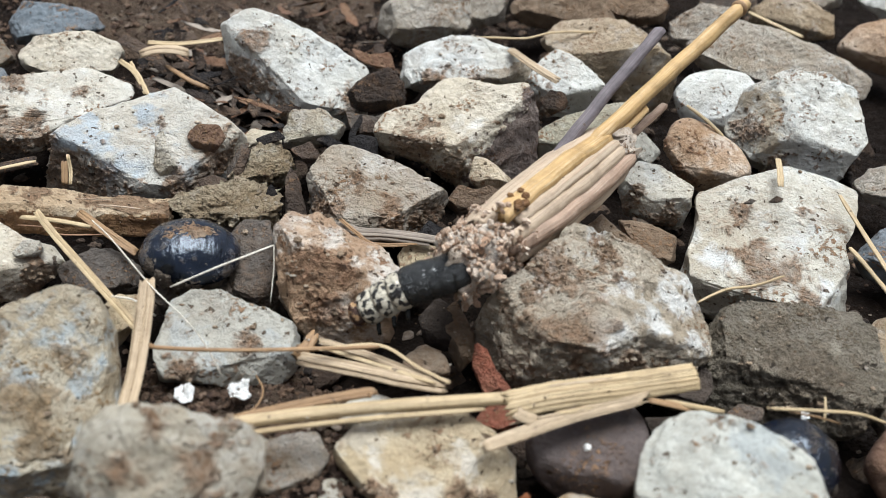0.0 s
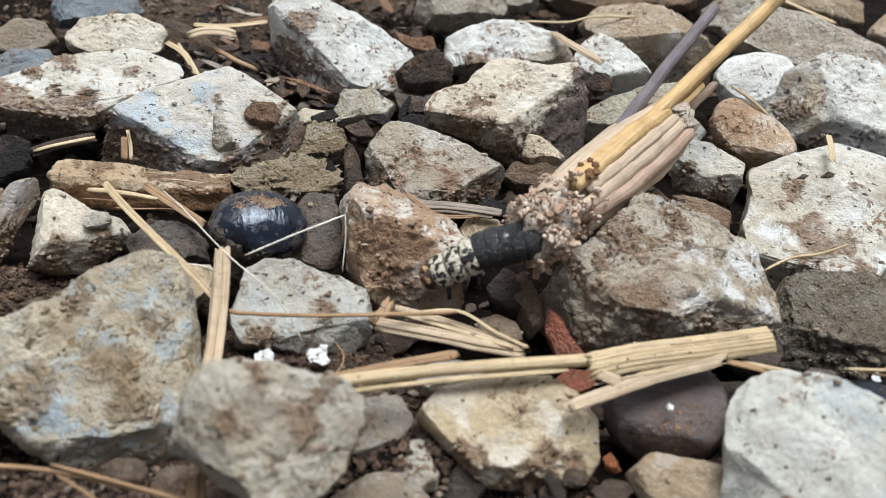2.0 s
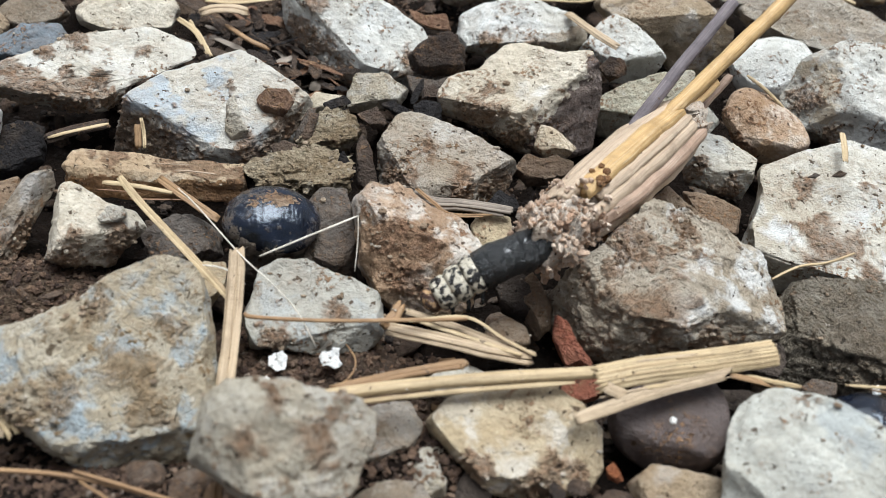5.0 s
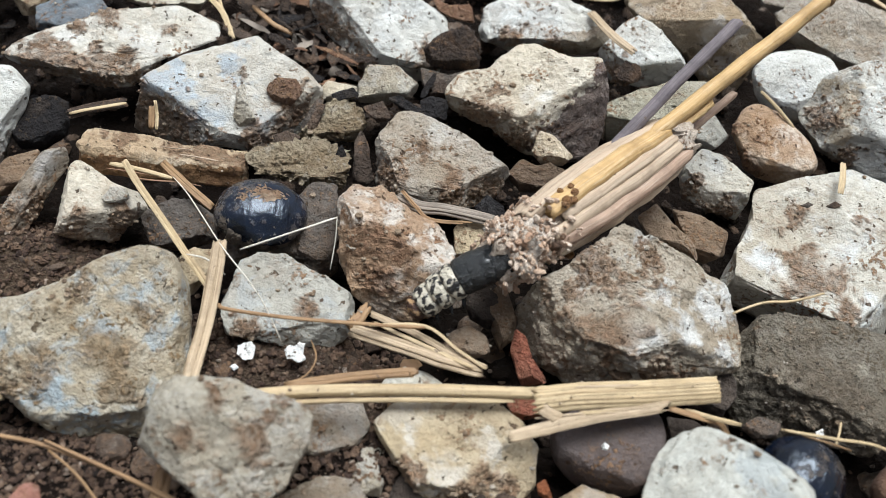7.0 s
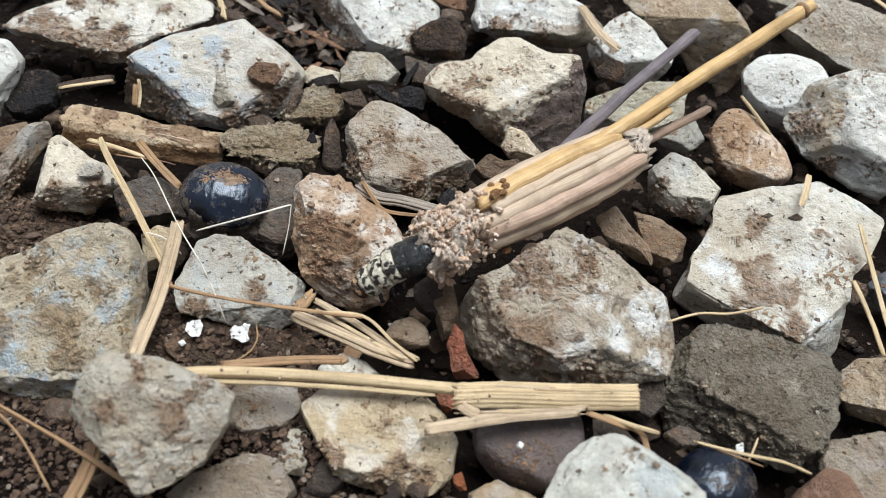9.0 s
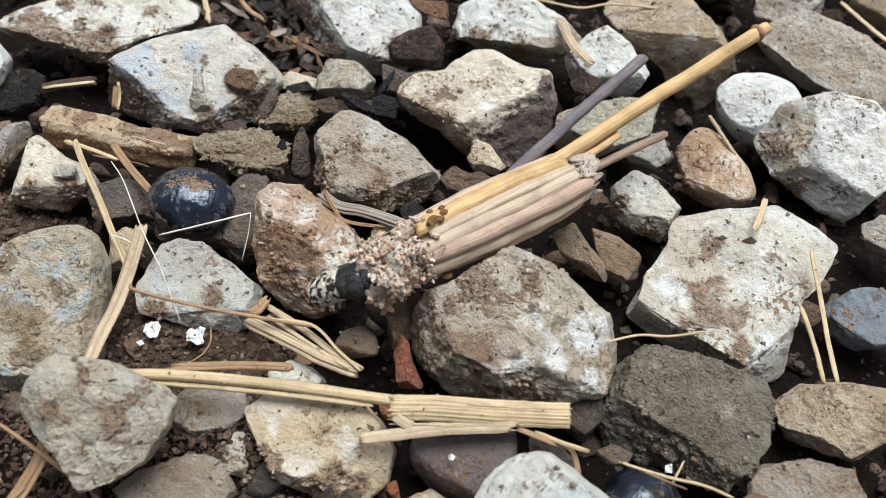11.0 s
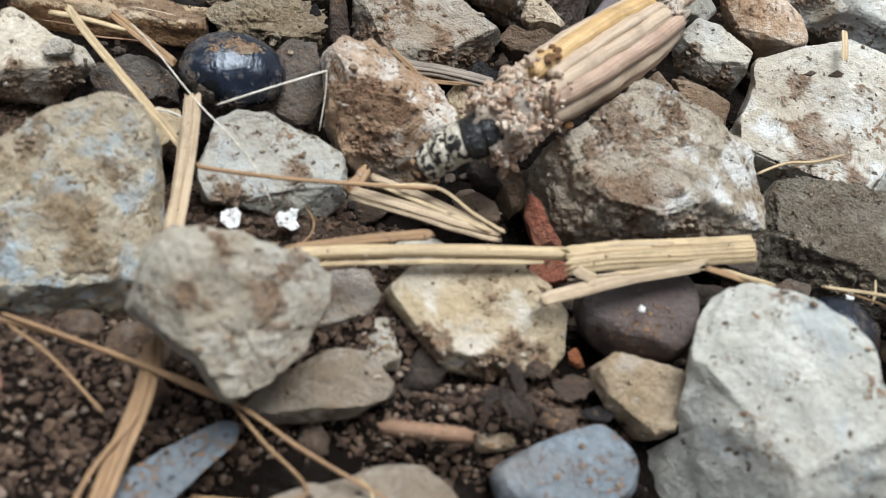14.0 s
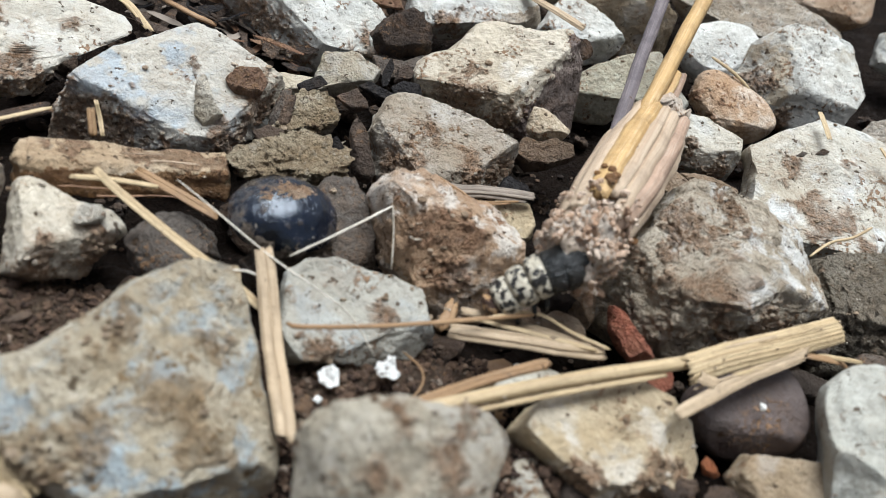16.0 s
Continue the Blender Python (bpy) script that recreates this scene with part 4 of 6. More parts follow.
rock("stone", "small tan stone by the mouth of the case", (0.9, 134.7, 1.7), (44, 5), "-3.1,-4.5 0.3,-5.3 3.9,-2.5 3.9,3.7 -2.0,5.1 -4.1,2.1", 0.70, "tan", ridge=.4, fine=6)
rock("stone", "thin brown stone with a white edge", (8.6, 116.9, 0.0), (39, 1), "-1.9,-2.7 0.5,-6.8 3.2,-3.6 2.8,0.3 -0.4,6.7 -3.4,4.0", 0.60, "brown", ridge=.3, fine=6)
rock("stone", "small round soil-brown pebble", (2.7, 109.0, 0.0), (37, 5), "-0.9,-3.3 4.6,-1.7 3.5,1.8 0.0,3.6 -3.2,2.2 -4.7,-1.0", 0.80, "brown", ridge=.4, worn=1, fine=6)
rock("stone", "small pale stone behind the straw", (-6.3, 97.4, 0.9), (34, 11), "-4.1,-2.1 1.1,-2.8 6.5,-0.6 3.1,1.9 -1.1,3.4 -5.7,0.2", 0.70, "slab", ridge=.4, fine=6)
rock("stone", "grey-brown stone beside the near stone", (-19.1, 86.3, 0.0), (32, 21), "-6.2,-3.4 -0.9,-5.6 3.2,-4.7 7.4,-0.5 6.7,3.9 -3.8,5.0 -6.5,3.4", 0.60, "greytan", ridge=.3, fine=6)
rock("stone", "small mottled white-grey stone", (-10.5, 79.7, -0.9), (29, 16), "-3.1,-3.1 1.7,-4.2 3.1,0.0 2.3,3.9 -0.8,4.4 -3.1,0.5", 0.70, "greyish", ridge=.4, fine=6)
rock("stone", "flat brownish stone lying low in the soil", (-18.9, 71.5, -1.7), (33, 9), "-8.7,-4.4 -2.3,-4.8 4.1,-4.1 10.8,-0.7 7.2,5.2 0.6,5.8 -7.4,1.6 -11.5,-2.4", 0.50, "greytan", ridge=.3, fine=6)
rock("stone", "dark pebble in a gap", (-3.8, 78.0, -2.6), (34, -3), "1.3,-4.0 3.6,0.8 2.7,5.5 -0.5,5.0 -2.8,0.9 -3.6,-5.7", 0.70, "darkbrown", ridge=.4, worn=1, fine=6)
rock("stone", "small brown and cream stone", (28.8, 76.2, -0.9), (37, -27), "-3.9,-4.3 2.3,-6.9 5.6,-4.2 6.9,0.4 5.3,6.3 -1.7,5.1 -6.4,3.9 -9.0,-0.8", 0.60, "tanrock", ridge=.35, fine=6)
rock("stone", "blue-grey smooth pebble bedded among other stones", (16.7, 62.1, -3.4), (30, -23), "-4.6,-9.0 5.1,-5.3 9.2,2.8 7.6,7.3 1.6,9.8 -5.9,2.7 -10.8,-3.8", 0.60, "blue", ridge=.4, worn=1, fine=6)
rock("stone", "dark blue-grey long stone", (-39.1, 55.0, -3.4), (29, 30), "-7.9,-5.3 -1.5,-4.7 6.3,-0.6 14.0,3.1 11.8,5.2 0.8,3.7 -10.7,0.2", 0.50, "blue", ridge=.35, fine=6)
rock("stone", "grey-tan stone at the near edge", (-15.8, 50.5, -1.7), (24, 9), "-18.1,-5.2 16.0,-6.2 19.9,0.1 13.9,7.5 7.0,8.0 -7.5,4.0 -17.4,5.0 -19.9,0.9", 0.50, "greytan", ridge=.3, fine=6)
rock("stone", "tiny brown stone with a white spot", (6.3, 67.1, -2.6), (31, -13), "-1.6,-2.7 3.0,-0.6 3.2,1.7 0.1,2.5 -3.7,-0.3", 0.70, "tanrock", ridge=.4, fine=6)
rock("stone", "reddish brown rounded stone", (82.6, 92.0, -0.9), (36, -35), "-0.5,-8.1 5.7,-1.6 6.1,4.1 -1.3,6.9 -4.6,5.3 -5.7,-4.0", 0.70, "rust", ridge=.4, worn=1, fine=6)
rock("stone", "brown-grey stone at the gravel's edge", (97.1, 119.4, 0.9), (41, -31), "-4.5,-9.0 1.6,-7.3 6.8,-4.4 9.4,3.7 4.0,10.2 -2.6,6.3 -8.9,1.1 -10.7,-5.1", 0.60, "tanrock", ridge=.35, fine=6)
rock("stone", "blue-grey stone under loose straws", (104.0, 146.7, 0.0), (46, -28), "-5.0,-6.3 1.5,-7.6 9.2,0.2 1.7,8.7 -5.6,4.2 -9.0,-3.1", 0.60, "blue", ridge=.4, fine=6)
rock("stone", "grey mottled stone bedded among other stones", (91.5, 100.9, 0.0), (36, -34), "-3.4,-10.2 6.8,-3.4 9.3,5.4 3.1,9.6 -4.2,5.5 -10.9,-3.4", 0.60, "greytan", ridge=.35, fine=6)
rock("stone", "small grey stone beside the slab", (110.6, 171.8, 1.7), (62, -33), "-3.2,-4.8 2.0,-5.0 6.5,-0.5 2.5,6.4 -4.8,2.4 -7.0,-1.9", 0.60, "grey", ridge=.4, fine=6)
rock("stone", "small translucent grey stone behind the case", (52.0, 182.8, 1.7), (53, -13), "-2.1,-4.5 3.9,-3.7 7.0,0.4 2.4,4.7 -2.8,3.8 -7.7,-0.4", 0.70, "greyblue", ridge=.4, fine=6)
rock("stone", "dark grey stone beside the black shell", (-59.6, 128.5, 0.9), (46, 30), "-6.6,-2.6 -0.2,-5.5 6.6,-4.9 7.2,0.6 3.4,4.9 -2.4,5.7 -7.0,3.6", 0.60, "darkgrey", ridge=.35, fine=6)
rock("stone", "dark grey-brown stone behind the black shell", (-31.3, 131.8, 0.9), (44, 19), "-5.9,-5.0 -2.7,-10.1 3.1,-9.4 4.9,-2.2 4.9,9.9 0.1,10.3 -3.8,6.9", 0.60, "darkgrey", ridge=.35, fine=6)
rock("stone", "small tan stone beside the split straw", (-52.5, 116.4, 1.7), (43, 30), "-3.8,-4.5 -1.0,-4.5 3.1,-1.4 4.3,2.9 1.0,4.4 -2.5,2.9", 0.60, "tan", ridge=.4, fine=6)
rock("stone", "dusty grey lump under the black shell", (-41.2, 125.7, 0.0), (44, 24), "-6.4,-2.3 2.8,-3.7 8.4,-2.0 7.2,1.8 -2.0,3.6 -8.0,2.7", 0.70, "darkgrey", ridge=.4, fine=6)
rock("clod", "small reddish crumb of earth on a stone", (-46.8, 167.2, 9.4), (53, 20), "-2.9,-2.0 0.9,-3.6 4.1,-0.9 2.8,2.5 -1.7,3.1 -4.2,0.9", 0.70, "redclod", ridge=.4, fine=5)
rock("clod", "dark crust of earth on a stone", (-54.7, 160.0, 8.6), (53, 23), "-2.3,-1.8 -1.4,-4.2 2.7,-3.0 1.2,0.4 1.3,5.6 -0.6,4.5", 0.50, "greyish", ridge=.4, fine=5)
rock("clod", "dark crumbly clod of compost", (-10.8, 196.2, 6.9), (62, 3), "-6.9,-3.4 -1.2,-5.2 6.7,-3.7 6.6,2.2 2.9,6.0 -4.1,4.0 -8.0,-0.9", 0.70, "compost", ridge=.4, fine=5)
rock("clod", "dark clod on a white stone", (33.8, 197.3, 6.0), (62, -10), "-0.4,-3.5 3.5,-0.8 2.3,2.6 -1.3,2.8 -3.8,-0.3", 0.70, "compost", ridge=.4, fine=5)
rock("clod", "brown crumbly clod of soil", (13.1, 156.9, 2.6), (48, -1), "-3.6,-4.0 6.4,-1.7 6.4,2.2 2.3,3.5 -0.1,2.4 -3.8,3.5 -6.9,0.0", 0.70, "soilclod", ridge=.4, fine=5)
rock("clod", "tan and white crumbly clod of soil", (15.4, 163.8, 5.1), (50, -2), "-1.8,-3.3 3.4,-3.1 5.6,-0.8 0.2,3.5 -3.2,4.3 -4.2,-1.1", 0.70, "creambrown", ridge=.4, fine=5)
rock("clod", "red-brown brick fragment lying among the stones", (13.8, 105.4, 1.7), (36, -2), "-0.1,-4.6 4.7,-2.9 0.9,1.2 -0.6,4.7 -2.7,5.9 -3.0,1.5", 0.70, "brick", ridge=.4, fine=5)
rock("clod", "red-brown brick crumb under the straw", (14.9, 96.5, 0.9), (34, -2), "-1.4,-3.1 3.4,-1.0 3.3,2.3 -1.5,2.5 -4.0,-0.3", 0.70, "brick", ridge=.4, fine=5)
rock("clod", "small orange brick crumb", (18.8, 81.4, -0.9), (29, -6), "-0.8,-0.9 0.6,-1.5 1.6,-0.9 -0.2,1.8 -1.4,0.7", 0.70, "brickbright", ridge=.4, fine=5)
rock("clod", "dark grey ashy crumb of lichen", (56.0, 97.7, 2.6), (37, -26), "-0.5,-2.4 2.9,-0.2 2.4,2.3 -1.6,1.6 -3.2,-1.7", 0.70, "darkgrey", ridge=.4, fine=6)
rock("clod", "small brown crust of soil under the big rock", (36.0, 105.6, 4.3), (38, -14), "-0.6,-2.4 2.4,-1.5 2.1,0.8 -0.8,2.8 -2.6,0.1", 0.60, "soilclod", ridge=.4, fine=5)
rock("clod", "dark soil crumb under the big rock", (31.0, 104.5, 3.4), (37, -12), "0.3,-2.1 2.3,0.2 0.0,2.2 -2.4,-0.3", 0.60, "soilclod", ridge=.4, fine=5)
rock("chip", "charred black wood chip", (-12.7, 175.4, 3.4), (52, 8), "-2.8,-2.0 -0.3,-3.5 3.1,-2.3 3.1,2.4 -1.1,3.1 -3.5,2.0", 0.70, "charcoal", ridge=.4, fine=5)
rock("chip", "charred wood flake lying among the stones", (-18.6, 173.6, 4.3), (52, 10), "0.5,-2.2 4.4,-3.0 3.9,-0.8 -2.4,3.0 -5.1,2.2", 0.50, "charcoal", ridge=.4, fine=5)
rock("chip", "black charcoal chip in a gap", (4.0, 144.7, 1.7), (46, 3), "-0.9,-2.9 4.0,-1.7 2.4,1.3 -1.0,3.3 -3.8,0.5", 0.70, "charcoal", ridge=.4, fine=5)
rock("chip", "dark brown bark chip standing upright", (-25.8, 151.8, 4.3), (49, 14), "0.4,-5.7 2.2,-4.0 1.6,3.6 0.1,7.4 -1.5,4.3 -2.2,-4.6", 0.50, "bark", ridge=.4, fine=5)
rock("chip", "dark grey chip beside a porous stone", (-30.2, 151.5, 4.3), (49, 16), "-1.1,-1.9 0.9,-3.6 1.7,-1.4 0.3,3.5 -1.7,2.5", 0.60, "charcoal", ridge=.4, fine=5)
rock("chip", "thin black bark flake", (-43.2, 154.0, 6.0), (50, 20), "-2.1,-1.6 1.7,-2.2 3.2,0.6 0.2,2.1 -3.1,1.4", 0.60, "bark", ridge=.4, fine=5)
rock("chip", "dark bark flake among litter", (-25.3, 169.4, 5.1), (52, 13), "-0.2,-2.7 3.1,-1.4 1.1,2.6 -3.6,1.2", 0.50, "bark", ridge=.4, fine=5)
rock("chip", "curved dark bark flake", (-12.4, 182.7, 4.3), (53, 8), "-2.4,-1.9 1.1,-1.7 2.1,0.9 0.9,2.4 -1.2,1.3", 0.60, "bark", ridge=.4, fine=5)
rock("chip", "brown dry leaf fragment", (-12.8, 216.1, 6.0), (64, 3), "-4.7,0.2 -0.5,-1.6 5.6,-2.6 4.8,0.4 -2.0,1.7 -6.2,3.1", 0.40, "leafbrown", ridge=.4, fine=5)
rock("chip", "small brown dry leaf piece", (-11.1, 217.9, 5.1), (64, 3), "-1.5,-2.2 3.8,-1.8 2.3,2.3 -4.6,1.3", 0.40, "leafbrown", ridge=.4, fine=5)
rock("chip", "grey flake of wood", (-33.8, 171.9, 6.9), (53, 15), "-2.1,-1.9 3.4,-0.2 2.1,1.8 -3.3,0.3", 0.50, "charcoal", ridge=.4, fine=5)
rock("chip", "grey-black flake leaning on a stone", (-40.3, 166.2, 4.3), (52, 18), "-2.9,-4.1 0.2,-2.3 3.2,3.6 1.2,3.6 -2.5,-1.5", 0.50, "darkgrey", ridge=.4, fine=5)


def flake(label, at, turn, outline, seed):
    """A thin, slightly curled flake with torn rims."""
    o = pairs(outline)
    ring = np.vstack([o[k] + (o[(k + 1) % len(o)] - o[k]) * f for k in range(len(o)) for f in (0, 0.25, 0.5, 0.75)])
    n, steps = len(ring), 9
    verts, faces = [], []
    for side in (1, -1):
        for i in range(steps):
            u = (i + 1) / steps
            p = np.column_stack((ring * u * (1 + 0.07 * smooth_noise(np.column_stack((ring * 2.2, np.full(n, seed))), 90)[:, None]), np.zeros(n)))
            p[:, 2] = 0.30 * smooth_noise(p * 0.9 + seed, 91) + 0.12 * smooth_noise(p * 2.6 + seed, 92) + 0.10 * (p[:, 0] ** 2) * 0.6 + side * 0.11
            verts += [tuple(v) for v in p]
        base = 0 if side == 1 else n * steps
        cap = tuple(range(base, base + n))
        faces.append(cap if side == 1 else cap[::-1])
        for i in range(steps - 1):
            for k in range(n):
                a, b = base + i * n + k, base + i * n + (k + 1) % n
                f = (a, a + n, b + n, b)
                faces.append(f if side == 1 else f[::-1])
    top, low = (steps - 1) * n, n * steps + (steps - 1) * n
    faces += [(top + k, low + k, low + (k + 1) % n, top + (k + 1) % n) for k in range(n)]
    ob = part("scrap", np.array(verts) * MM, faces, "whitespeck", None)
    ob.matrix_basis = pose(at[0] * MM, at[1] * MM, at[2] * MM, turn[0], 0, turn[1])
    return tagged(ob, label, "white flake", "white flakes")


flake("small white flake with black specks", (-36.9, 98.9, 1.9), (24, 27), "-0.6,-1.7 0.7,-1.8 1.7,0.0 1.4,1.4 -0.1,1.6 -1.2,1.3 -1.8,-0.2", 3)
flake("small white torn flake with black specks", (-28.0, 100.0, 1.9), (22, 23), "-1.8,-0.9 -0.9,-1.1 0.0,-2.0 1.6,-1.5 1.3,-0.3 1.9,1.3 0.9,1.8 -0.2,1.2 -0.9,1.7 -2.0,0.7", 8)
rock("scrap", "tiny white grain lying among the stones", (-38.6, 96.3, 0.0), (37, 29), "-0.2,-0.7 0.8,-0.3 0.3,0.6 -0.8,0.3", 0.25, "whitespeck", ridge=.5, fine=5, worn=2)
rock("scrap", "tiny white grain beside fibres", (65.9, 97.6, 3.4), (39, -31), "-0.1,-1.0 0.9,-0.2 -0.1,1.1 -0.8,0.0", 0.22, "whitespeck", ridge=.5, fine=5)
rock("stone", "small smooth pinkish-red pebble on the soil", (-62.8, 63.9, 0.9), (35, 52), "-3.4,-2.7 -0.7,-2.9 2.6,-1.1 3.8,1.6 2.0,3.2 -0.8,2.4 -3.4,-0.2", 0.70, "pinkstone", ridge=.3, worn=1, fine=5)
rock("scrap", "tiny white grain stuck on a brown pebble", (27.7, 87.1, 6.0), (32, -12), "-0.3,-0.6 0.5,-0.5 0.6,0.4 -0.2,0.7 -0.7,0.0", 0.60, "whitespeck", ridge=.5, fine=4)
rock("scrap", "small tan flake stuck on the near stone", (-40.2, 72.6, 18.0), (35, 38), "-0.9,-1.8 0.9,-1.3 1.6,0.3 0.7,2.0 -0.6,1.4 -1.7,-0.7", 0.40, "tan", ridge=.5, fine=5)
rock("scrap", "tiny pale flake on the gritty block", (79.9, 114.5, 4.3), (44, -33), "0.4,-0.7 0.6,0.5 -0.4,0.6 -0.7,-0.4", 0.50, "whitespeck", ridge=.5, fine=4)
rock("clod", "flat grey flake of stone lying on a pale stone", (-72.0, 128.7, 6.9), (49, 34), "-2.4,-0.9 0.9,-1.7 2.5,-1.2 2.2,0.9 -0.4,2.0 -2.9,0.2", 0.40, "greyish", ridge=.3, fine=5)
rock("clod", "small dark pit-like pebble on the slab", (70.6, 152.4, 8.6), (51, -22), "0.4,-0.5 1.2,0.6 -0.1,0.7 -1.3,-0.7", 0.50, "darkgrey", ridge=.4, fine=4)
rock("clod", "small brown pebble on the slab", (76.5, 153.5, 8.6), (52, -24), "0.4,-0.6 1.5,0.7 -0.1,0.9 -1.6,-1.0", 0.50, "darkgrey", ridge=.4, fine=4)
rock("chip", "small bark flake standing beside the log", (-39.3, 164.9, 4.3), (52, 18), "-1.9,-3.5 0.2,-2.0 2.8,3.4 1.2,3.2 -2.3,-1.3", 0.50, "bark", ridge=.4, fine=5)
rock("stone", "small brown stone at the soil's edge", (-102.4, 127.0, 0.9), (51, 43), "-4.0,-3.6 0.5,-4.1 2.9,0.3 3.5,4.7 -1.3,3.1", 0.60, "brown", ridge=.35, fine=5)
rock("stone", "dark wedge of stone under the case", (5.5, 118.8, 0.9), (40, 3), "-3.1,-3.1 0.6,-4.9 3.7,-2.8 3.6,2.4 -0.7,5.2 -4.2,1.4", 0.70, "darkbrown", ridge=.3, fine=5)
rock("stone", "dark brown stone behind the white rock", (-11.7, 189.7, 1.7), (54, 7), "-5.7,-1.5 -0.4,-4.0 6.6,-0.7 6.3,3.5 0.6,1.7 -6.7,3.3", 0.60, "darkgrey", ridge=.35, fine=5)
rock("stone", "dark stone in the shaded gap", (45.1, 96.6, -1.7), (35, -21), "-2.8,-2.7 4.2,-2.4 5.1,1.5 -0.9,2.9 -5.8,1.5", 0.60, "darkbrown", ridge=.35, fine=5)

rock("stone", "dark reddish-brown stone far back in the gravel", (66.0, 268.0, 4.0), (66, -14), "-9.5,-4.5 0.5,-6.8 10.0,-4.0 11.5,1.5 4.0,6.5 -6.0,5.5 -11.0,1.0", 0.60, "brown", fine=5)
rock("stone", "pale tan stone behind a long veined rock", (116.0, 262.0, 4.3), (66, -24), "-11.5,-4.5 1.5,-6.8 13.0,-3.0 11.5,3.5 2.0,7.5 -8.0,5.5 -13.0,0.5", 0.60, "tanrock", fine=6, planes=((85, 28, 0, 0, .5), (265, 40, 0, -3, .5)))
rock("stone", "dark brown stone in a far gap", (101.0, 281.0, 3.4), (68, -20), "-8.5,-5.5 2.0,-6.5 9.5,-2.0 7.0,5.0 -3.0,6.0 -10.0,1.5", 0.60, "darkgrey", fine=5)
rock("stone", "grey stone at the far rim of the gravel", (128.0, 290.0, 4.3), (69, -26), "-12.0,-6.0 3.0,-8.0 14.0,-3.5 12.0,5.0 0.0,8.0 -11.0,5.5", 0.60, "grey", fine=5)
rock("stone", "pale stone at the far rim of the gravel", (78.0, 293.0, 4.3), (69, -17), "-11.0,-6.0 2.0,-7.5 13.0,-3.5 11.0,5.0 0.0,7.5 -12.0,3.5", 0.60, "slab", fine=5)
rock("stone", "tan stone at the far rim of the gravel", (40.0, 288.0, 4.3), (69, -8), "-12.0,-5.0 0.0,-8.0 12.0,-4.5 13.0,3.0 2.0,8.0 -10.0,5.0", 0.60, "tanrock", fine=5)
rock("stone", "pale stone beside an orange stone", (147.0, 215.0, 3.4), (60, -30), "-9.5,-6.0 2.0,-8.0 11.5,-3.0 10.0,5.0 -1.0,8.5 -10.0,3.5", 0.60, "whitetan", fine=6)
rock("stone", "small white-topped brown pebble on the soil", (8.4, 70.4, -1.0), (34, -8), "-2.8,-1.8 0.6,-2.6 3.4,-1.0 3.0,1.4 0.2,2.4 -2.6,1.6", 0.60, "tanrock", fine=5)

rock("stone", "pale smooth stone at the rim beside leaf litter", (-139.0, 212.0, 4.3), (63, 32), "-10.5,-6.0 1.0,-8.0 11.0,-4.0 10.0,4.5 0.5,8.5 -9.5,4.5", 0.60, "pale", fine=6, planes=((80, 30, 0, 0, .5), (265, 38, 0, -4, .5)))
rock("stone", "small tan stone beside a pale rock", (-125.5, 204.0, 3.4), (60, 30), "-4.0,-5.5 2.0,-6.0 5.0,-1.0 3.0,5.0 -2.5,6.0 -5.0,1.0", 0.60, "tanrock", fine=5)
rock("stone", "flat dull blue-grey stone bedded in litter", (-113.0, 199.0, 1.7), (52, 28), "-9.0,-3.5 0.5,-5.5 9.0,-2.0 8.0,3.5 -0.5,5.0 -8.5,2.5", 0.50, "blue", fine=5)
rock("stone", "grey-brown stone in the litter behind a pale rock", (-117.0, 214.0, 2.6), (58, 26), "-7.0,-4.5 1.0,-6.0 8.0,-2.0 6.0,4.0 -1.0,6.0 -8.0,2.0", 0.60, "greytan", fine=5)


